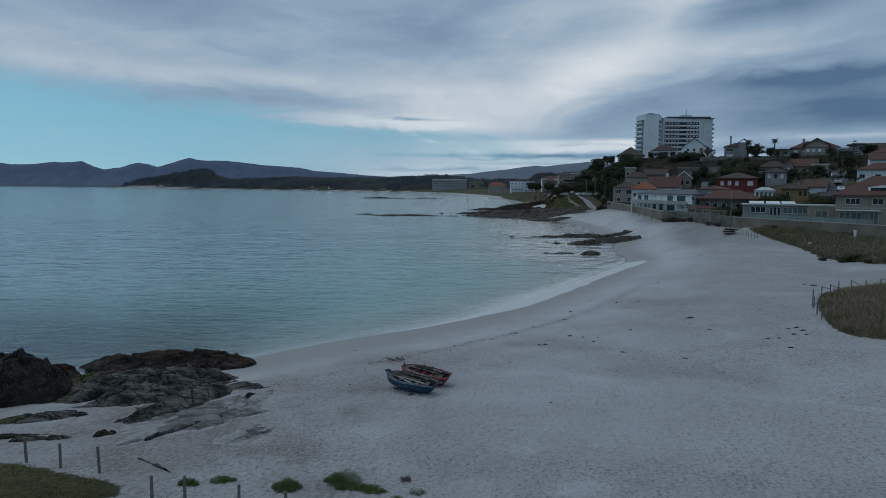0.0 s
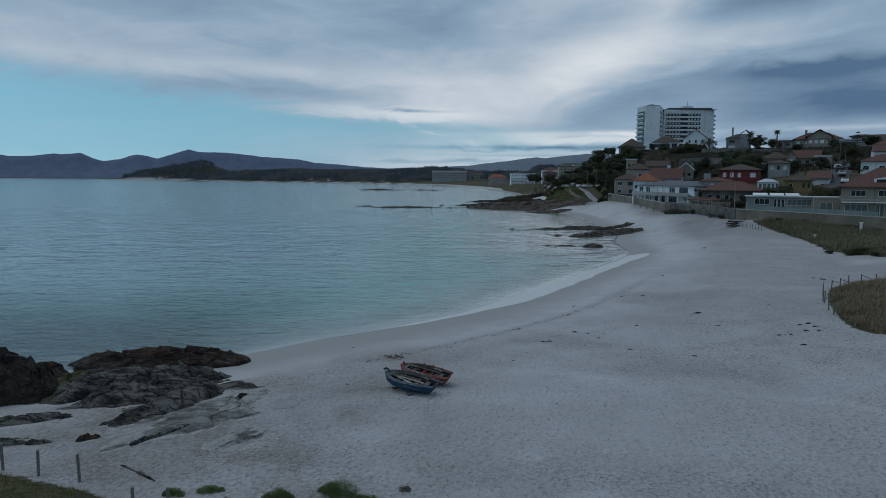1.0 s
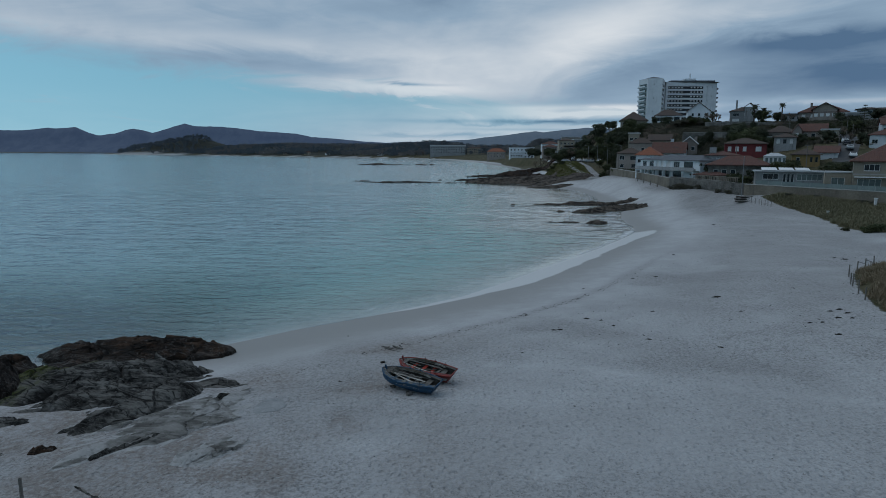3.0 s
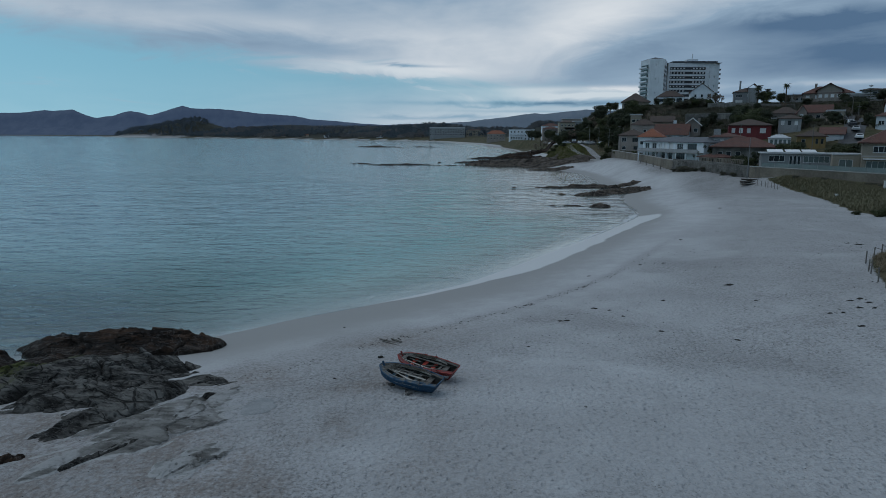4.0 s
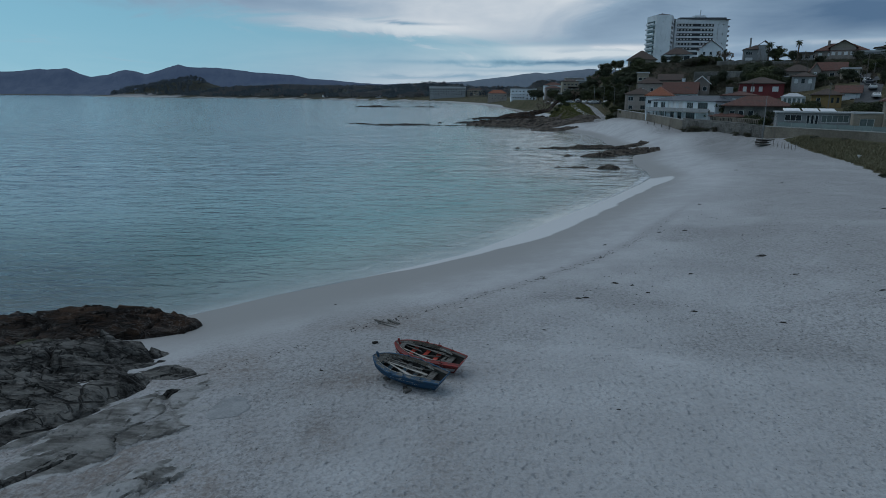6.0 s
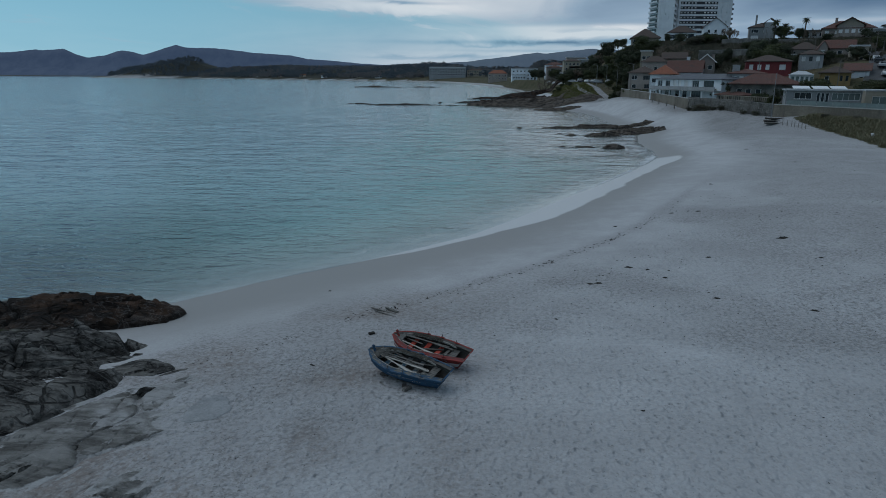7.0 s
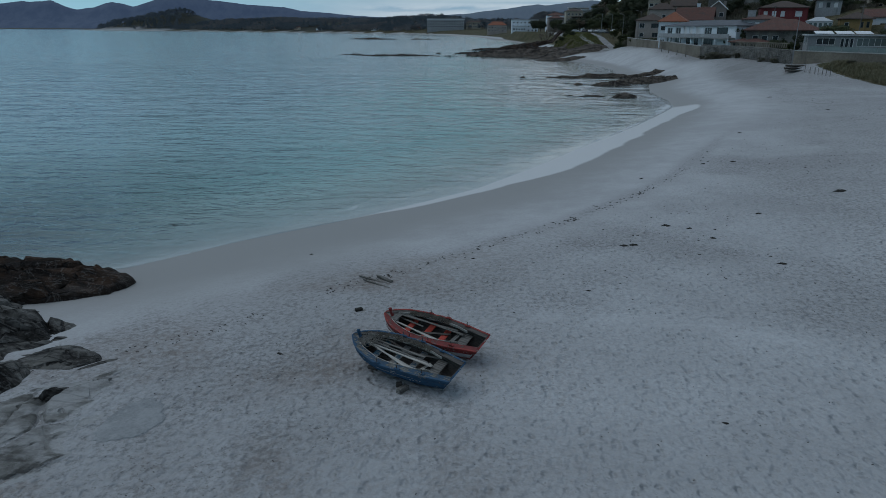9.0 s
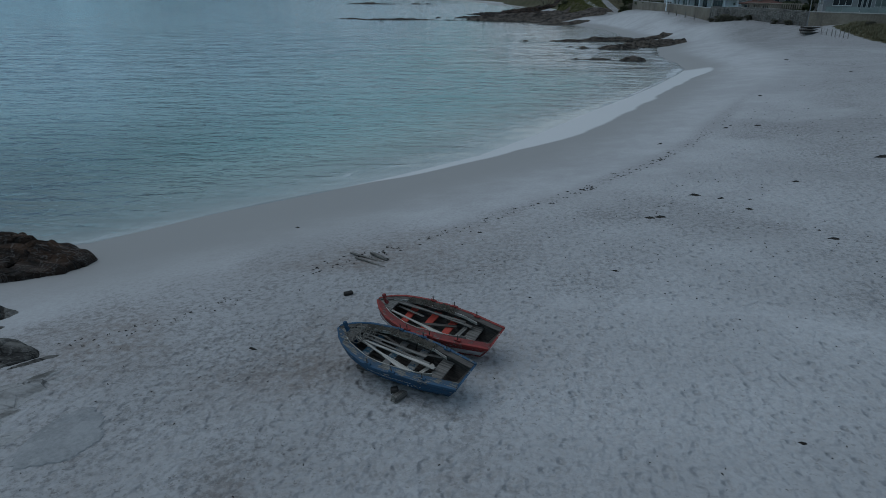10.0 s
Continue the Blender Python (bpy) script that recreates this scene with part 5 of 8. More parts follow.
        part("bargeboard", bm, M_FRAME, g, "white bargeboard")
    house("outhouse", "long brown tiled roof over a low wing", 64.8, 237.0, -22.0, 10.7, 9.0, B(65, 237, 10.7, 9.0), 12.8, 16.2, M_WALL_WHITE, M_ROOF_TILE, "gable", even(10.0, 3, 11.0, 1.3, 1.1, "glass"), (), [(0.6, 5.5, 17.4, 1.0)])
    house("red_house", "dark red house with white shutters and hip roof", 80.8, 212.0, -19.0, 11.6, 10.0, B(81, 212, 11.6, 10.0), 15.4, 17.3, M_WALL_RED, M_ROOF_BROWN, "hip",
          [(0.9, 13.2, 1.0, 1.4, "shutter"), (3.0, 13.2, 1.0, 1.4, "shutter"), (5.1, 13.2, 1.0, 1.4, "shutter"), (8.6, 13.2, 1.6, 1.4, "shutter"), (1.0, 10.4, 1.0, 1.2, "shutter"), (5.1, 10.4, 1.0, 1.2, "shutter")],
          [(2, 13.2, 1.0, 1.4, "shutter"), (6, 13.2, 1.0, 1.4, "shutter")], (), over=0.5)
    house("ochre_house", "ochre house with a weathered tile roof", 86.3, 186.0, -24.0, 6.5, 8.0, B(86, 186, 6.5, 8.0), 12.2, 13.9, M_WALL_YELLOW, M_ROOF_BROWN, "hip",
          [(1.0, 10.3, 0.9, 1.2, "glass"), (4.2, 10.3, 0.6, 1.3, "dark"), (5.4, 10.3, 0.6, 1.3, "dark")], [(2, 10.3, 0.9, 1.2, "glass")], (), over=0.5)
    house("tiled_house", "white gabled house with clay tile roof", 94.9, 193.0, -30.0, 5.5, 8.0, B(95, 193, 5.5, 8.0), 12.9, 14.6, M_WALL_WHITE, M_ROOF_TILE, "gable",
          even(5.0, 2, 10.2, 1.0, 1.2, "glass"), [(2.0, 10.2, 1.0, 1.2, "glass"), (5.0, 10.2, 1.0, 1.2, "glass")])
    house("conservatory", "small white garden conservatory with arched panes", 79.8, 189.5, -20.9, 5.1, 3.5, B(80, 190, 5.1, 3.5), 11.7, 12.7, M_FRAME, M_ROOF_FLAT, "hip", even(5.6, 5, 9.9, 0.8, 1.5, "green", 0.3), over=0.2)
    house("gabled_house", "pale pink two-storey house with white trimmed gable", 108.3, 239.0, -22.0, 2.7, 9.0, B(108, 239, 2.7, 9.0), 20.4, 22.4, M_WALL_PINK, M_ROOF_TILE, "gable_front",
          [(0.8, 18.2, 0.9, 1.5, "shutter")])
    house("tiled_house", "pale pink house with long clay roof", 114.4, 241.0, -24.0, 8.3, 8.0, B(114, 241, 8.3, 8.0), 20.4, 22.9, M_WALL_PINK, M_ROOF_TILE, "gable",
          [(1.2, 18.2, 1.3, 1.3, "glass"), (3.6, 18.2, 1.3, 1.3, "glass"), (1.2, 15.2, 2.6, 1.5, "dark"), (6.6, 15.4, 1.3, 1.2, "glass")])
    house("garage", "low grey garage with dark openings", 102.7, 240.0, -22.0, 8.3, 6.0, B(103, 240, 8.3, 6.0), 18.2, 18.5, M_WALL_GREY, M_ROOF_FLAT, "flat", even(8, 3, 15.6, 1.6, 2.0, "dark"))
    house("white_house", "white house with reddish hip roof above the road", 115.4, 195.5, -30.0, 14.0, 9.0, B(115, 196, 14.0, 9.0), 17.8, 20.0, M_WALL_WHITE, M_ROOF_TILE, "hip",
          even(14, 4, 15.4, 1.4, 1.2, "glass"), [(2.5, 15.6, 1.3, 1.0, "glass")], [(1.0, 3.0, 21.0, 0.8)])
    house("white_house", "white gabled house with a clay roof", 138.6, 231.3, -25.0, 13.0, 9.0, B(139, 231, 13.0, 9.0), 22.4, 24.6, M_WALL_WHITE, M_ROOF_TILE, "gable", even(13, 4, 20.0, 1.3, 1.2, "glass"))
    house("slope_house", "grey stone house with a row of small windows", 93.7, 215.0, -22, 6.0, 7.0, B(94, 215, 6, 7), 17.5, 18.9, M_WALL_GREY, M_ROOF_BROWN, "hip",
          [(0.6, 15.6, 0.9, 1.3, "shutter"), (2.4, 15.6, 0.9, 1.3, "dark"), (4.2, 15.6, 0.9, 1.3, "shutter")])
    house("slope_house", "beige wing with a flat terrace beside the climbing street", 112.0, 225.0, -24, 4.6, 8.0, B(112, 225, 4.6, 8), 20.1, 20.6, M_WALL_BEIGE, M_ROOF_FLAT, "flat",
          [(0.7, 18.2, 1.2, 1.3, "glass"), (2.7, 18.2, 1.2, 1.3, "glass"), (0.8, 15.4, 2.6, 1.6, "dark")], over=0.25)
    house("slope_house", "low house with a wide faded clay roof on the slope", 107.7, 250.0, -22, 9.4, 8.0, B(108, 250, 9.4, 8), 20.2, 22.7, M_WALL_PINK, M_ROOF_BROWN, "hip", even(9.4, 3, 18.2, 1.4, 1.2, "dark"))
    house("slope_house", "pale roadside house with brown tiles among the bare trees", 68.5, 262.0, -16, 8.0, 7.0, B(68, 262, 8, 7), 17.6, 19.6, M_WALL_BEIGE, M_ROOF_BROWN, "gable", even(8.0, 3, 15.6, 1.1, 1.2, "glass"))
    # the ridge
    house("hilltop_villa", "beige villa with bay windows and brown hip roof", 73.7, 330.0, -10.0, 11.9, 11.0, B(74, 330, 11.9, 11.0), 28.2, 32.6, M_WALL_BEIGE, M_ROOF_BROWN, "hip",
          [(0.6, 25.2, 3.6, 2.2, "glass"), (6.0, 25.4, 1.2, 1.4, "glass"), (10.0, 25.4, 1.2, 1.4, "glass"), (0.8, 22.6, 3.0, 1.6, "dark")], [(1, 25.2, 3.0, 2.2, "glass"), (5.5, 25.2, 3.0, 2.2, "glass")], over=0.8)
    w = house("hilltop_house", "white house with glazed veranda under a grey roof", 94.3, 346.0, -12.0, 12.5, 9.0, B(94, 346, 12.5, 9.0), 31.6, 34.8, M_WALL_WHITE, M_ROOF_BROWN, "hip",
              [(0.5, 28.8, 3.4, 1.9, "glass"), (5.6, 28.8, 2.0, 2.2, "dark"), (9.0, 28.4, 2.6, 2.5, "dark"), (0.5, 26.2, 4.0, 1.6, "shutter")], over=0.5)
    slab(w, "balcony", (-6.8, -1.2, 28.3 - w.location.z), (-1.4, -0.02, 28.5 - w.location.z), M_FRAME)
    house("chalet", "white timbered chalet with a steep gable", 98.3, 312.0, -12.0, 9.1, 9.0, B(98, 312, 9.1, 9.0), 31.9, 35.4, M_WALL_WHITE, M_ROOF_TILE, "gable_front",
          [(1.5, 29.4, 1.0, 1.3, "glass"), (4.2, 29.4, 1.0, 1.3, "glass"), (7.0, 29.4, 1.0, 1.3, "glass")])
    h = house("hilltop_house", "grey two-storey house with steep dark roof", 116.2, 308.0, -18.0, 10.0, 9.0, B(116, 308, 10.0, 9.0), 31.4, 33.4, M_WALL_GREY, M_ROOF_BROWN, "hip",
              [(0.8, 29.2, 2.6, 1.3, "glass"), (5.4, 29.3, 1.2, 1.2, "shutter"), (7.6, 29.3, 1.2, 1.2, "shutter"), (0.8, 26.9, 2.8, 1.2, "shutter"), (5.6, 26.9, 1.4, 1.2, "shutter")], (), [(-2.6, 3.0, 36.2, 0.7)])
    slab(h, "gable_wing", (0.6, -0.6, 0), (4.8, 3.4, 33.2 - h.location.z), M_WALL_GREY)
    bm = bmesh.new()
    gable_roof(bm, 4.6, 4.4, 33.2 - h.location.z, 34.8 - h.location.z, 0.3)
    bmesh.ops.rotate(bm, matrix=Matrix.Rotation(radians(90), 3, "Z"), verts=bm.verts[:])
    bmesh.ops.translate(bm, vec=(2.7, 1.4, 0), verts=bm.verts[:])
    part("wing_roof", bm, M_ROOF_BROWN, h)
    house("long_shed", "low grey shed roof on the ridge", 144.2, 322.0, -22.0, 9.6, 6.0, B(144, 322, 9.6, 6.0), 30.6, 31.3, M_WALL_GREY, M_SLATE, "flat", even(9, 3, 28.7, 1.8, 1.2, "dark"))
    b = house("brown_villa", "wide brown villa with broad central gable", 146.2, 299.0, -24.0, 18.2, 11.0, B(146, 299, 18.2, 11.0), 30.4, 33.6, M_WALL_PINK, M_ROOF_TILE, "hip",
              even(17, 5, 28.3, 1.4, 1.3, "shutter", 1.0) + even(17, 4, 25.8, 1.8, 1.4, "dark", 1.4), (), [(-4.5, 4, 34.6, 0.9)], over=0.6)
    slab(b, "gable_wing", (-4.0, -0.5, 0), (5.0, 5.0, 31.6 - b.location.z), M_WALL_PINK)
    for k in range(4):
        slab(b, "wing_window", (-3.4 + 2.2 * k, -0.55, 28.6 - b.location.z), (-2.1 + 2.2 * k, -0.51, 29.9 - b.location.z), M_SHUTTER)
    bm = bmesh.new()
    gable_roof(bm, 7.0, 9.6, 31.6 - b.location.z, 34.4 - b.location.z, 0.5)
    bmesh.ops.rotate(bm, matrix=Matrix.Rotation(radians(90), 3, "Z"), verts=bm.verts[:])
    bmesh.ops.translate(bm, vec=(0.5, 2.4, 0), verts=bm.verts[:])
    part("wing_roof", bm, M_ROOF_TILE, b)
    bm = bmesh.new()
    bm.faces.new([bm.verts.new(p) for p in ((-4.0, -0.52, 31.6 - b.location.z), (5.0, -0.52, 31.6 - b.location.z), (0.5, -0.52, 34.3 - b.location.z))])
    part("wing_gable", bm, M_WALL_BEIGE, b)
    house("modern_house", "white cube-shaped house with dark glazing", 152.0, 288.0, -26.0, 8.3, 9.0, B(152, 288, 8.3, 9.0), 29.2, 29.8, M_WALL_GREY, M_ROOF_FLAT, "flat",
          [(3.0, 26.2, 4.6, 2.2, "dark"), (0.8, 24.0, 1.6, 1.6, "dark"), (6.4, 24.2, 1.4, 1.4, "glass")], over=0.25)
    house("modern_house", "grey house with a flat overhanging roof", 176.6, 319.0, -26.0, 9.4, 8.0, B(177, 319, 9.4, 8.0), 33.2, 34.2, M_WALL_GREY, M_ROOF_BROWN, "hip", even(9.4, 3, 31.0, 1.6, 1.3, "dark"), over=1.0)
    house("hilltop_house", "grey gabled house on the ridge", 173.2, 298.0, -28.0, 8.3, 9.0, B(173, 298, 8.3, 9.0), 30.0, 32.6, M_WALL_GREY, M_ROOF_BROWN, "gable", even(8.3, 4, 27.8, 1.1, 1.3, "shutter"), (), [(2.5, 4, 33.4, 0.9)])
    house("white_house", "white house with a low clay roof", 158.2, 268.0, -28.0, 10.5, 8.0, B(158, 268, 10.5, 8.0), 26.6, 28.6, M_WALL_WHITE, M_ROOF_TILE, "hip", even(10.5, 4, 24.4, 1.2, 1.3, "glass"))


def hotel():
    """Slab of balconies with a prow-shaped wing."""
    z0 = 27.0
    ob = thing("hotel_tower", 0, 0, z0, 0, "tall white hotel block with rows of dark balconies", "hotel")
    Z = Vector((0, 0, 1))

    def face(a, b, top, holes):
        bm = bmesh.new()
        u = Vector((b[0] - a[0], b[1] - a[1], 0))
        width = u.length
        u.normalize()
        n = Vector((u.y, -u.x, 0))
        pierced(bm, Vector((*a, 0)), u, Z, n, width, top - z0, holes, 1.3)
        bmesh.ops.recalc_face_normals(bm, faces=bm.faces[:])
        return part("wall", bm, M_WALL_WHITE, ob), Vector((*a, 0)), u, n, width

    # slab wing
    rows = [56.5 - 2.9 * k for k in range(9)]
    strips = [(1.3, 24.2, z - 0.85 - z0, z + 0.85 - z0) for z in rows]
    face((122.6, 458), (156.4, 460), 59.9, strips + [(27.4, 27.8, z - z0, z + 0.9 - z0) for z in rows] + [(30.6, 31.0, z - z0, z + 0.9 - z0) for z in rows[::2]])
    face((156.4, 460), (158.4, 474), 59.9, [])
    face((158.4, 474), (122.0, 472), 59.9, [])
    for z in rows:
        bm = bmesh.new()
        box(bm, (123.8, 459.3, z - 0.85 - z0), (147.2, 459.42, z + 0.85 - z0))
        part("balcony_glazing", bm, M_GLASS, ob)
        for k in range(11):
            x = 124.6 + 2.07 * k
            if k in (5, 6):
                continue
            bm = bmesh.new()
            box(bm, (x, 459.08, z - 0.3 - z0), (x + 0.95, 459.25, z + 0.42 - z0))
            part("curtain", bm, M_SHUTTER, ob)
        bm = bmesh.new()
        box(bm, (156.5, 460.4, z - 1.1 - z0), (157.6, 463.5, z - 0.1 - z0))
        part("balcony", bm, M_SLATE, ob)
    bm = bmesh.new()
    box(bm, (122.2, 458.4, 59.92 - z0), (157.4, 474, 60.1 - z0))
    box(bm, (126, 460, 60.1 - z0), (155, 472, 61.3 - z0))
    part("roof", bm, M_SLATE, ob)
    bm = bmesh.new()
    box(bm, (135.5, 461, 61.3 - z0), (142.5, 468, 62.6 - z0))
    part("lift_house", bm, M_WALL_WHITE, ob)
    bm = bmesh.new()
    tube(bm, (139.6, 464, 62.5 - z0), (139.6, 464, 66.2 - z0), 0.45, 0.35)
    part("mast", bm, M_WALL_WHITE, ob)
    # prow wing
    ring = [(103.8, 454.0), (106.6, 441.5), (115.4, 440.5), (121.2, 456.0), (112.0, 466.0)]
    high = 60.6
    face(ring[1], ring[2], high, [(3.6, 4.0, z - z0, z + 0.9 - z0) for z in rows[::3]])
    dark = [(1.2, 14.6, z - 0.9 - z0, z + 0.75 - z0) for z in rows]
    face(ring[2], ring[3], high, dark)
    face(ring[0], ring[1], high, [])
    face(ring[3], ring[4], high, [])
    face(ring[4], ring[0], high, [])
    a, b = Vector((*ring[2], 0)), Vector((*ring[3], 0))
    u = (b - a).normalized()
    n = Vector((u.y, -u.x, 0))
    m = Matrix((u, -n, Z)).transposed().to_4x4()
    m.translation = a
    for z in rows:
        bm = bmesh.new()
        box(bm, (1.2, 1.2, z - 0.9 - z0), (14.6, 1.28, z + 0.75 - z0), m)
        part("balcony_glazing", bm, M_GLASS, ob)
    a, b = Vector((*ring[0], 0)), Vector((*ring[1], 0))
    u = (b - a).normalized()
    n = Vector((u.y, -u.x, 0))
    m = Matrix((u, -n, Z)).transposed().to_4x4()
    m.translation = a
    for z in rows:
        bm = bmesh.new()
        box(bm, (1.0, -1.3, z - 1.35 - z0), (11.4, -0.02, z - 1.2 - z0), m)
        box(bm, (1.0, -1.35, z - 1.2 - z0), (11.4, -1.25, z - 0.35 - z0), m)
        part("balcony", bm, M_WALL_WHITE, ob)
        bm = bmesh.new()
        box(bm, (1.4, -0.06, z - 1.1 - z0), (11.0, -0.015, z + 0.9 - z0), m)
        part("balcony_glazing", bm, M_GLASS, ob)
    bm = bmesh.new()
    low = [bm.verts.new((x, y, high + 0.02 - z0)) for x, y in ring]
    peak = bm.verts.new((111.5, 449.0, high + 1.9 - z0))
    bm.faces.new(low[::-1])
    for k in range(5):
        bm.faces.new((low[k], low[(k + 1) % 5], peak))
    part("roof", bm, M_SLATE, ob)


def far_town():
    """Blocks and houses along the head of the bay."""
    for x, y, w, d, eave, top, wall, roof, kind, rows, n, label in (
            (-74, 1380, 74, 18, 27.5, 30.0, M_WALL_GREY, M_ROOF_FLAT, "flat", (23.0, 18.6, 14.0), 14, "long white apartment block behind the far beach"),
            (-15.5, 1393, 37, 16, 23.6, 26.8, M_WALL_BEIGE, M_ROOF_BROWN, "hip", (19.4, 14.4), 8, "beige hotel wing with a dark curved roof"),
            (19, 900, 25, 14, 15.0, 19.6, M_WALL_PINK, M_ROOF_ORANGE, "hip", (11.5, 8.0), 6, "far pink house with orange tiled roof"),
            (42, 700, 26, 14, 18.4, 19.2, M_WALL_WHITE, M_ROOF_FLAT, "flat", (15.6, 12.0, 8.4), 7, "white flat-roofed clubhouse by the shore"),
            (36, 690, 14, 10, 12.6, 13.2, M_WALL_WHITE, M_ROOF_FLAT, "flat", (9.4,), 5, "low white wing of a shoreside building"),
            (74, 520, 20, 12, 18.6, 20.6, M_WALL_GREY, M_ROOF_BROWN, "hip", (15.5, 12.2, 9.0), 6, "grey apartment house in the town"),
            (58, 470, 11, 10, 12.5, 14.0, M_WALL_BEIGE, M_ROOF_FLAT, "flat", (9.6,), 4, "low beige house by the shore road"),
            (70, 490, 14, 10, 15.0, 17.0, M_WALL_PINK, M_ROOF_TILE, "hip", (12.0, 9.2), 5, "pink house with tiled roof in the town"),
            (66, 520, 12, 10, 22.5, 24.2, M_WALL_BEIGE, M_ROOF_BROWN, "hip", (19.5, 16.0), 4, "beige block of flats in the town"),
            (80, 600, 16, 10, 27.0, 27.6, M_WALL_PINK, M_ROOF_FLAT, "flat", (23.5, 20.0), 6, "brown flat-roofed flats in the town"),
            (56, 545, 12, 10, 18.0, 20.0, M_WALL_PINK, M_ROOF_TILE, "hip", (15.0, 12.0), 4, "pink house with tiled roof in the town"),
            (64, 440, 9, 8, 14.5, 16.4, M_WALL_WHITE, M_ROOF_BROWN, "hip", (11.6,), 3, "small white house above the car park"),
            (88, 560, 22, 12, 24.0, 24.8, M_WALL_GREY, M_ROOF_FLAT, "flat", (21.0, 17.5, 14.0), 7, "grey apartment block in the town"),
            (62, 600, 16, 12, 21.0, 23.5, M_WALL_WHITE, M_ROOF_TILE, "hip", (17.5, 14.0), 5, "white house with tiled roof in the town")):
        tall = 1.5 if y < 1000 else 2.2
        wide = 1.4 if y < 1000 else 2.6
        house("town_building", label, x, y, 0, w, d, base_of(x, y, w, d), eave, top, wall, roof, kind,
              [v for z in rows for v in even(w, n, z, wide, tall, "glass", 1.2)], over=0.4, group="buildings across the bay", category="building")


villas()
hotel()
far_town()
for k, (x, y) in enumerate(((-112, 1480), (-150, 1535), (-205, 1590), (-262, 1640), (-318, 1705), (-372, 1775), (-440, 1815), (-520, 1890), (-600, 1950), (-700, 2035), (-790, 2110))):
    w = 15 + 5 * (k % 3)
    b = base_of(x, y, w, 10)
    house("far_house", "small pale house behind the far beach", x, y, -40, w, 10, b, b + 6.5 + k % 2, b + 9.5 + k % 2, (M_WALL_WHITE, M_WALL_BEIGE, M_WALL_PINK)[k % 3], (M_ROOF_TILE, M_ROOF_ORANGE)[k % 2], "hip", even(w, 4, b + 3.2, 1.6, 1.8, "glass", 1.2), over=0.4, group="buildings across the bay", category="house")


# ---- walls, roads, poles ----


def wall_run(name, label, points, thick, mat, cap_mat, step=3.0, foot=0.8):
    """A wall along points (x, y, top) with a coping, its foot in the ground."""
    ob = thing(name, points[0][0], points[0][1], 0, 0, label, "wall")
    ob["kind"] = "structure"
    ox, oy = points[0][:2]
    for mesh_name, extra, top_off, material_used in (("wall_body", 0.0, 0.0, mat), ("coping", 0.06, 0.14, cap_mat)):
        bm = bmesh.new()
        rows = []
        for k, ((x0, y0, z0), (x1, y1, z1)) in enumerate(zip(points, points[1:])):
            length = math.hypot(x1 - x0, y1 - y0)
            n = max(1, int(length / step))
            for i in range(n + (k == len(points) - 2)):
                f = i / n
                x, y, z = x0 + f * (x1 - x0), y0 + f * (y1 - y0), z0 + f * (z1 - z0)
                nx, ny = (y1 - y0) / length * (thick / 2 + extra), -(x1 - x0) / length * (thick / 2 + extra)
                low = height_at(x, y) - foot if mesh_name == "wall_body" else z + 0.004
                low = min(low, height_at(x - 1.5, y) - foot) if mesh_name == "wall_body" else low
                rows.append([bm.verts.new(p) for p in ((x + nx - ox, y + ny - oy, low), (x + nx - ox, y + ny - oy, z + top_off), (x - nx - ox, y - ny - oy, z + top_off), (x - nx - ox, y - ny - oy, low))])
        for a, b in zip(rows, rows[1:]):
            for i in range(4):
                bm.faces.new((a[i], b[i], b[(i + 1) % 4], a[(i + 1) % 4]))
        bm.faces.new(rows[0])
        bm.faces.new(rows[-1][::-1])
        bmesh.ops.recalc_face_normals(bm, faces=bm.faces[:])
        part(mesh_name, bm, material_used, ob)
    return ob


wall_run("sea_wall", "weathered rendered sea wall at the top of the beach", [(46.6, 242, 7.2), (47.4, 199, 6.7), (48.2, 174, 6.2)], 0.45, M_WALL_SEA, M_CONCRETE)
wall_run("sea_wall", "rough stone sea wall overgrown in places", [(48.2, 173.5, 6.5), (50.1, 152, 6.6), (52.9, 140.6, 6.3)], 0.6, M_STONE, M_STONE)
wall_run("sea_wall", "plain rendered garden wall above the dune grass", [(53.0, 140.0, 6.3), (60.8, 125.6, 6.25), (67.6, 113.2, 6.2), (95.5, 65.6, 6.2)], 0.4, M_WALL_SEA, M_CONCRETE)


def wall_stones():
    """Rough stones set in the face of the stone sea wall, too small to pick apart."""
    rng = random.Random(15)
    bm = bmesh.new()
    for (x0, y0, t0), (x1, y1, t1) in (((48.2, 173.5, 6.5), (50.1, 152, 6.6)), ((50.1, 152, 6.6), (52.9, 140.6, 6.3))):
        d = Vector((x1 - x0, y1 - y0, 0))
        turn = math.atan2(d.y, d.x)
        u = 0.0
        while u < d.length - 0.3:
            w = rng.uniform(0.28, 0.6)
            x, y = x0 + d.x * u / d.length, y0 + d.y * u / d.length
            z = height_at(x - 1.0, y) - 0.3
            while z < t0 - 0.25:
                h = rng.uniform(0.18, 0.36)
                if rng.random() < 0.9:
                    m = Matrix.Translation((x, y, z)) @ Matrix.Rotation(turn + rng.uniform(-0.06, 0.06), 4, "Z")
                    out = rng.uniform(0.02, 0.2)
                    box(bm, (0.03, -0.3 - out, 0.02), (w - 0.03, -0.2, h - 0.02), m, 0.05)
                z += h
            u += w
    ob = part("wall_stones", bm, M_STONE)
    tagged(ob, "uneven dark granite stones of the old sea wall", "stones", kind="stuff")


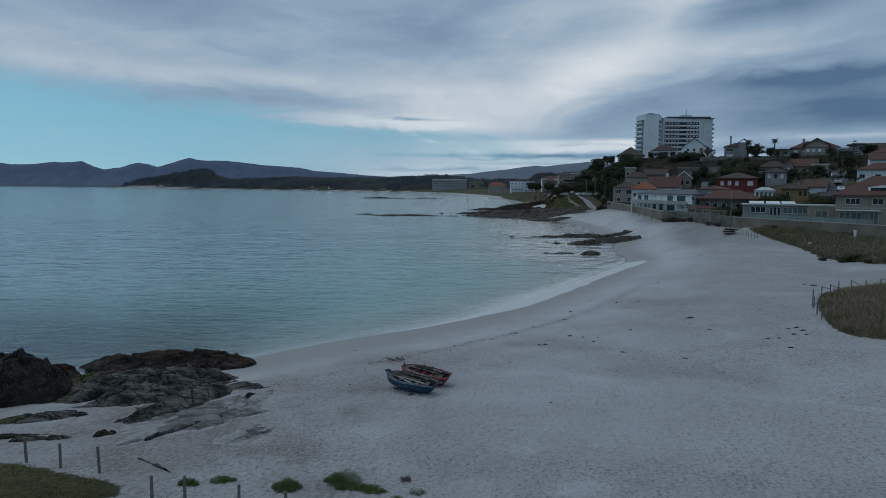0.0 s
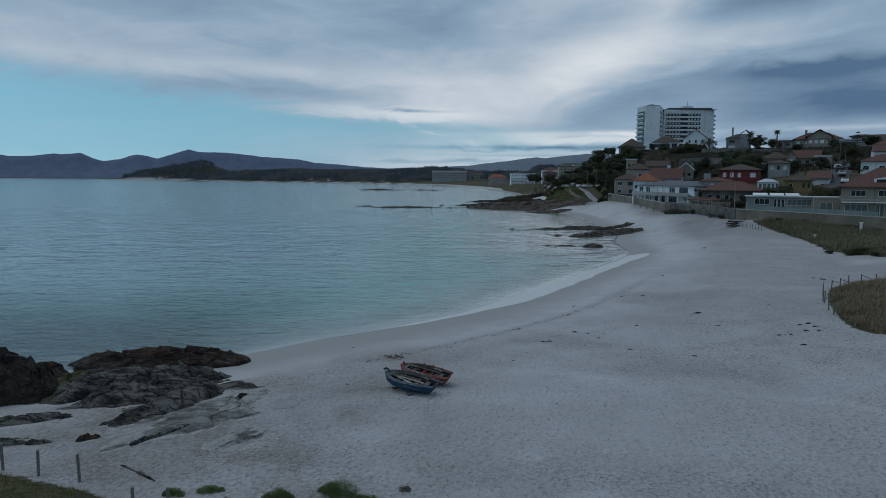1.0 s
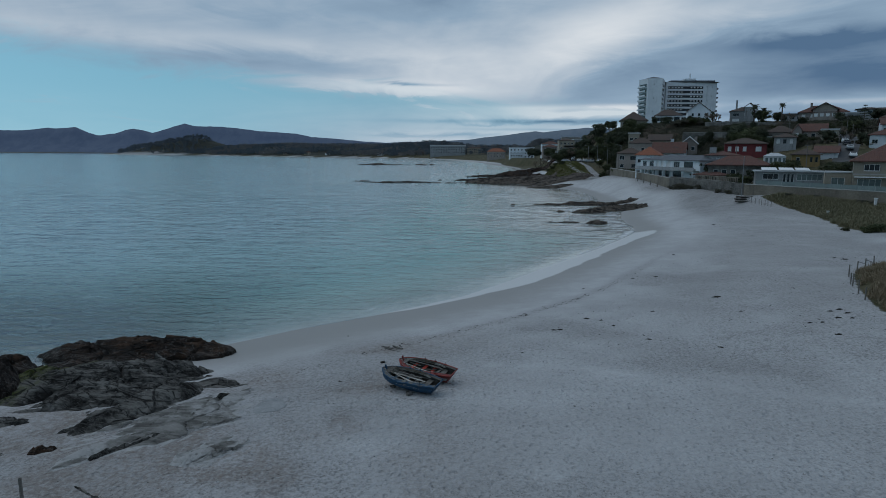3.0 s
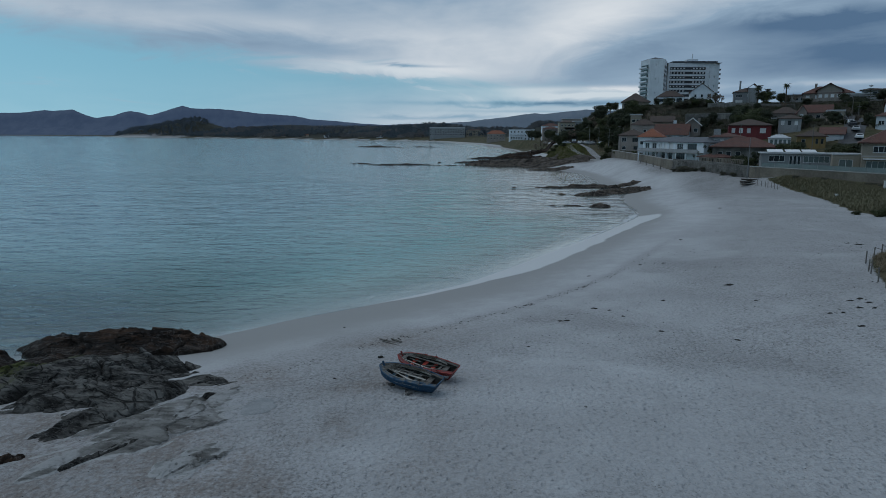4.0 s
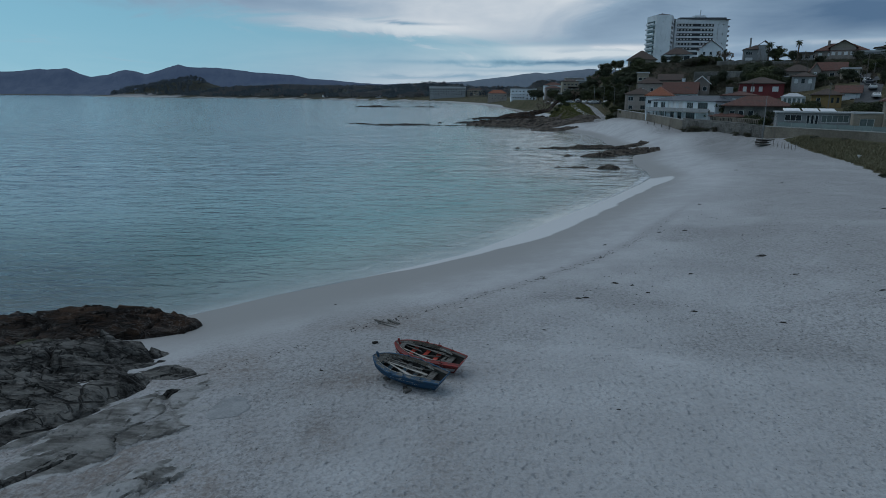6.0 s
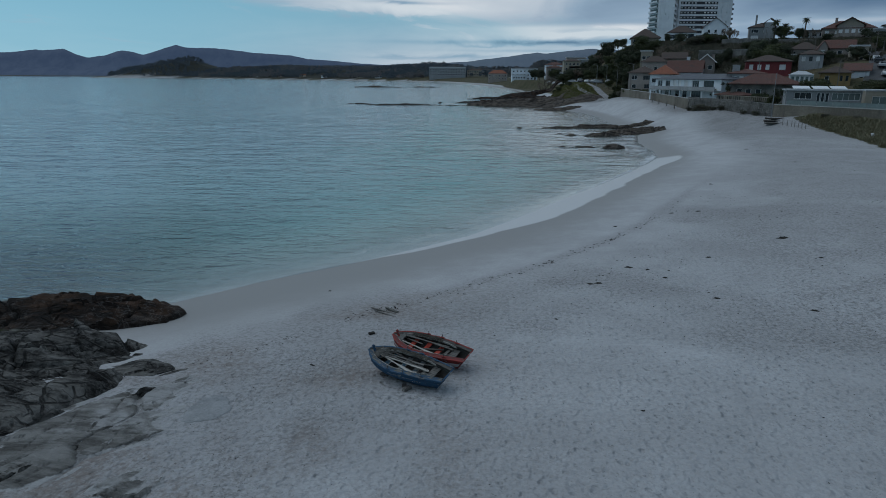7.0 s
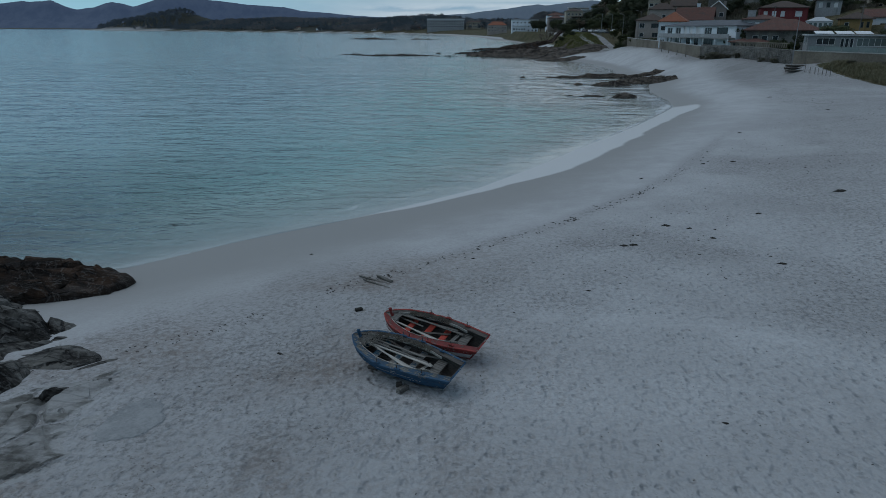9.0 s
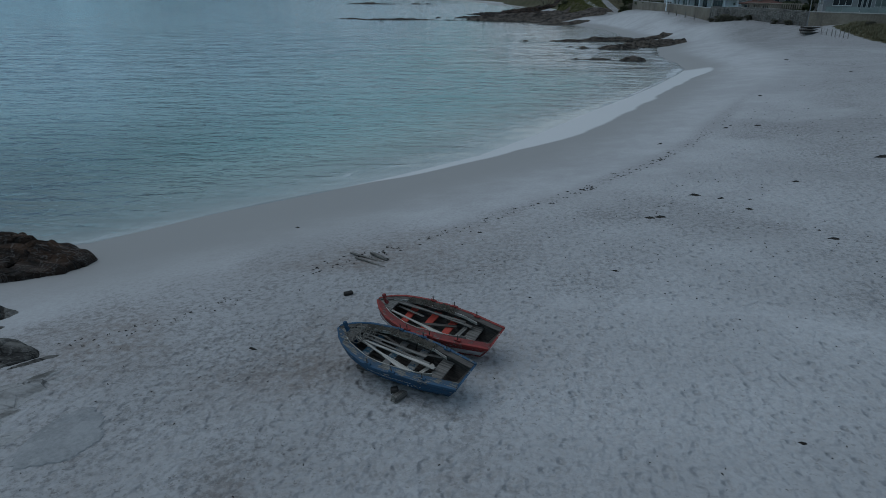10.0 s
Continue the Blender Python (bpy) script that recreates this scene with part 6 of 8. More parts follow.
wall_stones()
wall_run("terrace_wall", "grey stone terrace wall across the hillside", [(97, 299, 26.0), (108, 296, 25.9), (128, 288, 25.2)], 0.5, M_STONE, M_CONCRETE)
wall_run("terrace_wall", "grey stone terrace wall across the hillside", [(78, 266, 20.4), (96, 262, 20.6), (106, 258, 20.4)], 0.5, M_STONE, M_CONCRETE)


def glass_fence():
    ob = thing("glass_balustrade", 56, 136, 6.44, 0, "pale green glass balustrade along the garden wall", "balustrade")
    a, b = Vector((54.2, 138.0, 6.44)), Vector((66.4, 115.6, 6.36))
    n = 9
    for k in range(n):
        p, q = a.lerp(b, k / n), a.lerp(b, (k + 0.96) / n)
        d = q - p
        m = Matrix.Translation(p - Vector((56, 136, 6.44))) @ Matrix.Rotation(math.atan2(d.y, d.x), 4, "Z")
        bm = bmesh.new()
        box(bm, (0, -0.012, 0.0), (d.length, 0.012, 0.75), m)
        part("pane", bm, M_GLASS_GREEN, ob)
        bm = bmesh.new()
        box(bm, (-0.06, -0.03, 0.0), (-0.004, 0.03, 0.8), m)
        part("post", bm, M_METAL, ob)


glass_fence()


def balusters():
    ob = thing("balustrade", 50.6, 152, 6.7, 0, "weathered stone balustrade on the garden wall", "balustrade")
    bm = bmesh.new()
    a, b = Vector((49.6, 158, 6.68)), Vector((52.6, 142, 6.45))
    o = Vector((50.6, 152, 6.7))
    d = b - a
    m = Matrix.Translation(a - o) @ Matrix.Rotation(math.atan2(d.y, d.x), 4, "Z")
    box(bm, (0, -0.1, 0.72), (d.length, 0.1, 0.86), m)
    part("rail", bm, M_WALL_SEA, ob)
    for k in range(int(d.length / 0.6)):
        bm = bmesh.new()
        box(bm, (0.6 * k, -0.07, 0.0), (0.6 * k + 0.16, 0.07, 0.718), m)
        part("baluster", bm, M_WALL_SEA, ob)


balusters()


def road(name, label, points, width, mat):
    """A strip laid on the ground along points."""
    verts, faces = [], []
    pts = []
    for (x0, y0), (x1, y1) in zip(points, points[1:]):
        n = max(1, int(math.hypot(x1 - x0, y1 - y0) / 2.5))
        pts += [(x0 + (x1 - x0) * i / n, y0 + (y1 - y0) * i / n) for i in range(n)]
    pts.append(points[-1])
    for k, (x, y) in enumerate(pts):
        xa, ya = pts[max(k - 1, 0)]
        xb, yb = pts[min(k + 1, len(pts) - 1)]
        length = math.hypot(xb - xa, yb - ya)
        nx, ny = -(yb - ya) / length * width / 2, (xb - xa) / length * width / 2
        for f in (-1, -0.33, 0.33, 1):
            px, py = x + f * nx, y + f * ny
            verts.append((px, py, max(height_at(px, py), height_at(x, y) - 0.2) + 0.12))
        if k:
            for i in range(3):
                a = 4 * (k - 1) + i
                faces.append((a, a + 1, a + 5, a + 4))
    me = mesh_from(name, verts, faces, mat)
    tagged(new(name, me), label, "road", kind="structure")


road("hill_road", "asphalt street climbing the hill between houses", [(84, 166), (89.6, 175), (97.2, 188), (101.2, 195), (107.2, 205), (115.8, 220), (124.5, 238), (130.5, 252), (142, 268), (154, 284)], 5.5, M_ASPHALT)
road("shore_road", "pale shore road beside the point", [(45.6, 252), (44.6, 260), (41.5, 268), (39.2, 280), (38.6, 294), (40.5, 308), (45, 318)], 2.4, M_CONCRETE)
road("car_park", "asphalt car park by the shore road", [(38, 330), (45, 322), (52, 316), (58, 312)], 8.0, M_ASPHALT)


def pole(name, x, y, top, r, label, arm=0.0):
    z = height_at(x, y)
    ob = thing(name, x, y, z - 0.1, 0, label, "pole", "poles")
    bm = bmesh.new()
    tube(bm, (0, 0, -0.3), (0, 0, top - z), r, r * 0.6, 8)
    part("shaft", bm, M_METAL if arm else M_POST, ob)
    if arm:
        bm = bmesh.new()
        tube(bm, (0, 0, top - z - 0.1), (-arm, 0, top - z + 0.25), 0.05, 0.04, 6)
        part("arm", bm, M_METAL, ob)
        bm = bmesh.new()
        box(bm, (-arm - 0.5, -0.14, top - z + 0.18), (-arm, 0.14, top - z + 0.32))
        part("lamp_head", bm, M_METAL, ob)
    else:
        bm = bmesh.new()
        box(bm, (-0.7, -0.05, top - z - 0.6), (0.7, 0.05, top - z - 0.48))
        part("crossbar", bm, M_POST, ob)


for x, y, top in ((46.2, 290, 15.6), (50.1, 290, 15.4), (53, 283, 15.2), (49.5, 240, 15.2)):
    pole("street_lamp", x, y, top, 0.1, "tall grey street lamp by the shore road", 1.2)
for x, y, top in ((78.8, 170, 15.0), (76.7, 208, 16.2), (103.6, 235, 25.0), (113.0, 296, 31.0), (95.4, 240, 23.0), (121.5, 230, 22.5), (108, 212, 20.0), (126, 242, 25.5)):
    pole("utility_pole", x, y, top, 0.13, "weathered wooden utility pole with crossbar")


def mast():
    x, y = 51.2, 136.6
    ob = thing("flagpole", x, y, height_at(x, y), 0, "bare grey mast standing at the foot of the wall", "mast")
    bm = bmesh.new()
    tube(bm, (0, 0, -0.4), (0, 0, 7.6), 0.09, 0.05, 8)
    part("shaft", bm, M_METAL, ob)
    bm = bmesh.new()
    tube(bm, (0, 0, 7.6), (0, 0, 7.75), 0.09, 0.02, 8)
    part("finial", bm, M_METAL, ob)


mast()

# ---- the two rowing boats ----
M_BLUE = wood("worn_blue_paint", (0.16, 0.15, 0.14), (0.26, 0.25, 0.23), (0.014, 0.058, 0.115), 0.6)
M_BLUE_FADED = wood("faded_blue_paint", (0.17, 0.16, 0.15), (0.27, 0.26, 0.24), (0.03, 0.085, 0.13), 0.47)
M_RAIL_BLUE = wood("worn_blue_rail", (0.06, 0.055, 0.05), (0.18, 0.17, 0.155), (0.022, 0.068, 0.125), 0.57)
M_RAIL_RED = wood("worn_red_rail", (0.06, 0.05, 0.045), (0.17, 0.14, 0.13), (0.26, 0.036, 0.03), 0.6)
M_RED = wood("worn_red_paint", (0.15, 0.12, 0.11), (0.25, 0.21, 0.19), (0.2, 0.028, 0.025), 0.57)
M_RED_BRIGHT = wood("bright_red_paint", (0.2, 0.15, 0.13), (0.3, 0.22, 0.2), (0.42, 0.055, 0.035), 0.68)
M_WHITE_PAINT = wood("dirty_white_paint", (0.2, 0.19, 0.18), (0.32, 0.3, 0.28), (0.36, 0.35, 0.345), 0.6)
M_DECK_BLUE = wood("worn_side_deck", (0.03, 0.028, 0.026), (0.17, 0.16, 0.14), (0.026, 0.06, 0.1), 0.5)
M_DECK_RED = wood("worn_reddish_side_deck", (0.03, 0.024, 0.021), (0.13, 0.1, 0.09), (0.17, 0.03, 0.027), 0.56)
M_OLD_WOOD = wood("weathered_grey_wood", (0.05, 0.045, 0.04), (0.18, 0.168, 0.152))
M_DARK_WOOD = wood("damp_dark_wood", (0.03, 0.026, 0.023), (0.085, 0.073, 0.064))
M_OAR = wood("bleached_oar_wood", (0.2, 0.185, 0.16), (0.43, 0.4, 0.36))
M_ROPE = surface("old_rope", (0.1, 0.092, 0.08), (0.2, 0.185, 0.165), 8.0, 0.95, 0.5)


def hull_section(s, L, B, D):
    """Half breadths and heights of the hull at s, 0 at the stern, 1 at the stem."""
    full = np.interp(s, [0, 0.2, 0.42, 0.62, 0.8, 0.92, 1.0], [0.64, 0.9, 1.0, 0.97, 0.76, 0.46, 0.06]) * B / 2
    sheer = D * (1.0 + 0.16 * (1 - s) ** 2 * (s < 0.5) + 0.30 * max(s - 0.45, 0) ** 1.6)
    keel = 0.02 + 0.5 * max(s - 0.76, 0) ** 1.3 + 0.45 * max(0.3 - s, 0) ** 1.6
    x = L * s + 0.12 * max(s - 0.85, 0)
    return x, [(0.0, keel), (0.55 * full, keel + 0.03), (0.80 * full, keel + 0.36 * (sheer - keel)), (0.95 * full, keel + 0.7 * (sheer - keel)), (full, sheer)]


def boat(label, x, y, turn, heel, trim, L, B, D, low, mid, high, trim_mat, seat_mat, deck_mat, band):
    ob = new("rowing_boat")
    ob.empty_display_size = 0.2
    ob.matrix_world = pose(x, y, height_at(x, y) - 0.05, 0, 0, turn) @ pose(0, 0, 0.05, heel, trim, 0)
    tagged(ob, label, "rowing boat", "beached boats")
    stations = [k / 16 for k in range(17)]
    secs = [hull_section(s, L, B, D) for s in stations]
    skin = 0.028

    def side_strip(name, i0, i1, mat, grow=0.0, close=True, part_label=""):
        bm = bmesh.new()
        for side in (-1, 1):
            outer, inner = [], []
            for k, (sx, pts) in enumerate(secs):
                rake = lambda i: -0.40 * (pts[i][1] / pts[4][1]) * max(0.0, 1 - 4.0 * k / 16)
                outer.append([bm.verts.new((sx + rake(i), side * (pts[i][0] + grow), pts[i][1])) for i in range(i0, i1 + 1)])
                inner.append([bm.verts.new((sx + rake(i) - (0.02 if sx > L * 0.9 else 0), side * max(pts[i][0] - skin, 0.002), pts[i][1] + (skin if i == 0 else 0.0))) for i in range(i0, i1 + 1)])
            for a, b in zip(outer, outer[1:]):
                for i in range(i1 - i0):
                    bm.faces.new((a[i], b[i], b[i + 1], a[i + 1]))
            for a, b in zip(inner, inner[1:]):
                for i in range(i1 - i0):
                    bm.faces.new((a[i], a[i + 1], b[i + 1], b[i]))
            for k in range(len(secs) - 1):
                bm.faces.new((outer[k][-1], outer[k + 1][-1], inner[k + 1][-1], inner[k][-1]))
        bmesh.ops.recalc_face_normals(bm, faces=bm.faces[:])
        return part(name, bm, mat, ob, part_label, True)

    side_strip("bottom", 0, 2, low)
    side_strip("strake", 2, 3, mid, 0.004, part_label=band)
    side_strip("top_strake", 3, 4, high, 0.008)
    # gunwale rail, seen from above as a broad worn edge
    for side in (-1, 1):
        bm = bmesh.new()
        prev = None
        for k, (sx, pts) in enumerate(secs):
            b, z = pts[4]
            sx = sx - 0.40 * max(0.0, 1 - 4.0 * k / 16) - (0.03 if k == 0 else 0.0)
            ring = [bm.verts.new(p) for p in ((sx, side * (b + 0.03), z - 0.03), (sx, side * (b + 0.03), z + 0.022), (sx, side * max(b - 0.02, 0.0), z + 0.022), (sx, side * max(b - 0.02, 0.0), z - 0.01))]
            if prev:
                for i in range(4):
                    bm.faces.new((prev[i], ring[i], ring[(i + 1) % 4], prev[(i + 1) % 4]))
            else:
                bm.faces.new(ring)
            prev = ring
        bm.faces.new(prev[::-1])
        bmesh.ops.recalc_face_normals(bm, faces=bm.faces[:])
        part("gunwale", bm, trim_mat, ob)
    for side in (-1, 1):
        bm = bmesh.new()
        prev = None
        for k, (sx, pts) in enumerate(secs):
            b, z = pts[4]
            sx = sx - 0.40 * max(0.0, 1 - 4.0 * k / 16)
            inn = max(b - 0.15, 0.0)
            ring = [bm.verts.new(p) for p in ((sx, side * max(b - 0.022, 0.0), z + 0.012), (sx, side * inn, z + 0.02), (sx, side * inn, z - 0.012), (sx, side * max(b - 0.022, 0.0), z - 0.012))]
            if prev:
                for i in range(4):
                    bm.faces.new((prev[i], ring[i], ring[(i + 1) % 4], prev[(i + 1) % 4]))
            else:
                bm.faces.new(ring)
            prev = ring
        bm.faces.new(prev[::-1])
        bmesh.ops.recalc_face_normals(bm, faces=bm.faces[:])
        part("side_deck", bm, deck_mat if side > 0 else M_DARK_WOOD, ob, "grey weathered side deck" if side > 0 else "dark rotten side deck")
        bm = bmesh.new()
        prev = None
        for k, (sx, pts) in enumerate(secs[1:15]):
            b, z = pts[4]
            inn = max(b - 0.15, 0.004)
            ring = [bm.verts.new(p) for p in ((sx, side * inn, z - 0.04), (sx, side * inn, z + 0.032), (sx, side * max(inn - 0.012, 0.001), z + 0.032), (sx, side * max(inn - 0.012, 0.001), z - 0.04))]
            if prev:
                for i in range(4):
                    bm.faces.new((prev[i], ring[i], ring[(i + 1) % 4], prev[(i + 1) % 4]))
            else:
                bm.faces.new(ring)
            prev = ring
        bm.faces.new(prev[::-1])
        bmesh.ops.recalc_face_normals(bm, faces=bm.faces[:])
        part("coaming", bm, M_OAR, ob, "thin bleached coaming")
    # inner lining, dark and damp
    bm = bmesh.new()
    for side in (-1, 1):
        rows = [[bm.verts.new((sx - 0.40 * (pts[i][1] / pts[4][1]) * max(0.0, 1 - 4.0 * k / 16), side * max(pts[i][0] - skin - 0.004, 0.001), pts[i][1] + (skin + 0.003 if i == 0 else 0))) for i in range(5)] for k, (sx, pts) in enumerate(secs[:16])]
        for a, b in zip(rows, rows[1:]):
            for i in range(4):
                bm.faces.new((a[i], a[i + 1], b[i + 1], b[i]))
    part("lining", bm, M_DARK_WOOD, ob, "dark damp inner planking", True)
    # transom
    sx, pts = secs[0]
    bm = bmesh.new()
    ring = [(p[0], p[1]) for p in pts]
    outline = [(-a, b) for a, b in ring[::-1]] + ring[1:]
    f = bm.faces.new([bm.verts.new((-0.40 * b / pts[4][1], a, b)) for a, b in outline])
    ext = bmesh.ops.extrude_face_region(bm, geom=[f])["geom"]
    bmesh.ops.translate(bm, vec=(-0.045, 0, 0), verts=[v for v in ext if isinstance(v, bmesh.types.BMVert)])
    bmesh.ops.recalc_face_normals(bm, faces=bm.faces[:])
    part("transom", bm, high, ob)
    bm = bmesh.new()
    bm.faces.new([bm.verts.new((-0.40 * b / pts[4][1] + 0.012, a * 0.97, 0.02 + b * 0.95)) for a, b in outline])
    part("stern_lining", bm, M_DARK_WOOD, ob, "dark inner face of the transom")
    # fore deck and stern seat
    bm = bmesh.new()
    for s0, s1, drop in ((0.83, 0.99, 0.015),):
        rows = []
        for k in range(5):
            s = s0 + (s1 - s0) * k / 4
            sx, pts = hull_section(s, L, B, D)
            rows.append([bm.verts.new((sx, a * max(pts[4][0] - 0.05, 0.003), pts[4][1] - drop + 0.02 * (1 - abs(a)) + h)) for a, h in ((-1, 0), (0, 0), (1, 0), (1, -0.03), (0, -0.03), (-1, -0.03))])
        for a, b in zip(rows, rows[1:]):
            for i in range(6):
                bm.faces.new((a[i], b[i], b[(i + 1) % 6], a[(i + 1) % 6]))
        bm.faces.new(rows[0])
        bm.faces.new(rows[-1][::-1])
    bmesh.ops.recalc_face_normals(bm, faces=bm.faces[:])
    part("foredeck", bm, M_OLD_WOOD, ob)
    for name, s, wide, z, mat in (("stern_seat", 0.07, 0.26, 0.72, M_OLD_WOOD), ("thwart", 0.3, 0.17, 0.66, seat_mat), ("thwart", 0.5, 0.17, 0.66, seat_mat), ("thwart", 0.7, 0.17, 0.7, seat_mat)):
        sx, pts = hull_section(s, L, B, D)
        half = np.interp(z * pts[4][1], [p[1] for p in pts], [p[0] for p in pts]) - skin - 0.005
        bm = bmesh.new()
        box(bm, (sx - wide / 2, -half, z * pts[4][1] - 0.03), (sx + wide / 2, half, z * pts[4][1]), None, 0.006)
        part(name, bm, mat, ob)
    # floor boards and ribs
    for k in range(5):
        bm = bmesh.new()
        y0 = -0.2 + 0.085 * k
        box(bm, (0.25, y0, 0.075), (L * 0.74, y0 + 0.07, 0.092))
        part("floorboard", bm, M_DARK_WOOD, ob)
    for s in (0.12, 0.22, 0.4, 0.6, 0.78):
        sx, pts = hull_section(s, L, B, D)
        bm = bmesh.new()
        for side in (-1, 1):
            path = [(max(p[0] - skin - 0.012, 0.0), p[1] + (0.03 if i == 0 else 0.0)) for i, p in enumerate(pts)]
            for (a0, z0), (a1, z1) in zip(path, path[1:]):
                tube(bm, (sx, side * a0, z0), (sx, side * a1, z1), 0.016, 0.016, 5)
        part("rib", bm, M_DARK_WOOD, ob)
    # stem post and row-lock blocks
    sx, pts = hull_section(0.91, L, B, D)
    bm = bmesh.new()
    box(bm, (-0.035, -0.035, -0.1), (0.035, 0.035, 0.24), Matrix.Translation((sx, 0, pts[4][1])) @ Matrix.Rotation(radians(14), 4, "Y"), 0.008)
    part("stem_post", bm, high, ob)
    for side in (-1, 1):
        for s in (0.1, 0.34, 0.56):
            sx, pts = hull_section(s, L, B, D)
            bm = bmesh.new()
            box(bm, (sx - 0.07, side * pts[4][0] - 0.03, pts[4][1] + 0.02), (sx + 0.07, side * pts[4][0] + 0.03, pts[4][1] + 0.06), None, 0.008)
            rl = part("rowlock_block", bm, trim_mat, ob)
            bm = bmesh.new()
            tube(bm, (sx, side * pts[4][0], pts[4][1] + 0.05), (sx, side * pts[4][0], pts[4][1] + 0.17), 0.012, 0.01, 6)
            part("thole_pin", bm, M_DARK_WOOD, rl)
    return ob


def oar(ob_boat, ax, ay, az, bx, by, bz, mat, broad=0.05):
    """An oar from a, at the grip, to b, at the blade's tip, in a boat's own axes; a thing of its own that lies in the boat."""
    m = ob_boat.matrix_world
    a, b = m @ Vector((ax, ay, az)), m @ Vector((bx, by, bz))
    d = b - a
    ob = new("oar")
    ob.empty_display_size = 0.1
    ob.matrix_world = Matrix.Translation(a) @ d.to_track_quat("X", "Z").to_matrix().to_4x4()
    tagged(ob, "bleached wooden oar lying across the thwarts", "oar", "oars")
    n = d.length
    bm = bmesh.new()
    tube(bm, (0, 0, 0), (0.16, 0, 0), 0.016, 0.016)
    tube(bm, (0.16, 0, 0), (n * 0.66, 0, 0), 0.026, 0.022)
    part("shaft", bm, mat, ob)
    bm = bmesh.new()
    box(bm, (n * 0.52, -broad, -0.012), (n, broad, 0.012), None, 0.01)
    for v in bm.verts:
        if v.co.x < n * 0.6:
            v.co.y *= 0.45
    part("blade", bm, mat, ob)


blue = boat("weathered blue wooden rowing boat heeled over on the sand", -0.56, 36.61, 151.0, -13, -3.0, 2.62, 1.14, 0.53, M_BLUE, M_BLUE, M_BLUE, M_RAIL_BLUE, M_BLUE_FADED, M_DECK_BLUE, "")
red = boat("weathered red and white wooden rowing boat on the sand", 0.02, 38.09, 152.5, -13, -3.0, 2.56, 1.1, 0.53, M_RED, M_WHITE_PAINT, M_RED, M_RAIL_RED, M_RED_BRIGHT, M_DECK_RED, "dirty white painted strake")
oar(blue, 2.2, 0.02, 0.54, 0.62, 0.33, 0.51, M_OAR, 0.085)
oar(blue, 2.30, 0.02, 0.53, 0.28, 0.0, 0.50, M_OAR)
oar(blue, 2.10, -0.10, 0.50, 0.45, -0.06, 0.48, M_OLD_WOOD)
oar(blue, 2.20, -0.16, 0.52, 0.60, -0.20, 0.49, M_OLD_WOOD)
oar(red, 2.3, 0.1, 0.52, 0.75, 0.28, 0.49, M_OAR, 0.065)
oar(red, 2.2, -0.24, 0.53, 0.25, -0.20, 0.50, M_OLD_WOOD)
oar(red, 2.4, -0.16, 0.54, 0.45, -0.26, 0.51, M_OLD_WOOD)


def boat_marks():
    """Thin white line and plain bars on the blue boat's side near the stern."""
    for k in range(4):
        s = 0.13 + 0.03 * k
        sx, pts = hull_section(s, 2.62, 1.14, 0.53)
        bm = bmesh.new()
        y0, z0, y1, z1 = pts[3][0], pts[3][1], pts[2][0], pts[2][1]
        box(bm, (sx - 0.016, y0 * 0.93 + y1 * 0.07 + 0.006, z0 * 0.65 + z1 * 0.35), (sx + 0.016, y0 * 0.93 + y1 * 0.07 + 0.016, z0 * 0.85 + z1 * 0.05))
        part("painted_bar", bm, M_WHITE_PAINT, blue)
    bm = bmesh.new()
    pts2 = []
    for k in range(3, 16):
        sx, pts = hull_section(k / 16 * 0.62, 2.62, 1.14, 0.53)
        pts2.append((sx, pts[3][0] + 0.012, pts[3][1] + 0.01))
    for a, b in zip(pts2, pts2[1:]):
        tube(bm, a, b, 0.004, 0.004, 5)
    part("painted_line", bm, M_WHITE_PAINT, blue)


boat_marks()


def rope_heap(parent_boat, L, B, D):
    """Loops of rope thrown down on the foredeck, a few strands trailing aft."""
    m = parent_boat.matrix_world
    rng = random.Random(5)
    sx, pts = hull_section(0.87, L, B, D)
    bm = bmesh.new()
    prev = None
    p, a = Vector((0, 0, 0)), 0.0
    for k in range(120):
        a += rng.uniform(0.05, 1.0)
        p = p * 0.97 + Vector((0.05 * math.cos(a), 0.065 * math.sin(a), 0)) + Vector((rng.uniform(-0.03, 0.02), rng.uniform(-0.03, 0.03), 0))
        q = Vector((sx + p.x, p.y, pts[4][1] + 0.02 + 0.07 * max(0, 1 - 6 * p.length) * k / 120 + rng.uniform(0, 0.02)))
        if prev is not None:
            tube(bm, prev, q, 0.0085, 0.0085, 4)
        prev = q
    for side in (-0.3, 0.12):
        prev = Vector((sx - 0.1, side * 0.4, pts[4][1] + 0.05))
        for k in range(9):
            p = prev + Vector((-0.07, side * 0.07 + rng.uniform(-0.03, 0.03), -0.012))
            tube(bm, prev, p, 0.009, 0.009, 4)
            prev = p
    ob = part("rope", bm, M_ROPE)
    ob.matrix_world = m
    tagged(ob, "tangled heap of old rope on the foredeck", "rope")


rope_heap(blue, 2.62, 1.14, 0.53)


def net_heap(parent_boat, L, B, D, s0, s1, seed, label):
    """Twine dropped in tangles along the far side deck."""
    rng = random.Random(seed)
    bm = bmesh.new()
    prev = None
    for k in range(230):
        s = s0 + (s1 - s0) * k / 230 + rng.uniform(-0.03, 0.03)
        sx, pts = hull_section(s, L, B, D)
        q = Vector((sx, -(pts[4][0] - 0.12) + rng.uniform(-0.09, 0.13), pts[4][1] + 0.025 + rng.uniform(0, 0.035)))
        if prev is not None:
            tube(bm, prev, q, 0.009, 0.009, 4)
        prev = q
    ob = part("fishing_net", bm, M_NET)
    ob.matrix_world = parent_boat.matrix_world
    tagged(ob, label, "net", "nets in the boats")


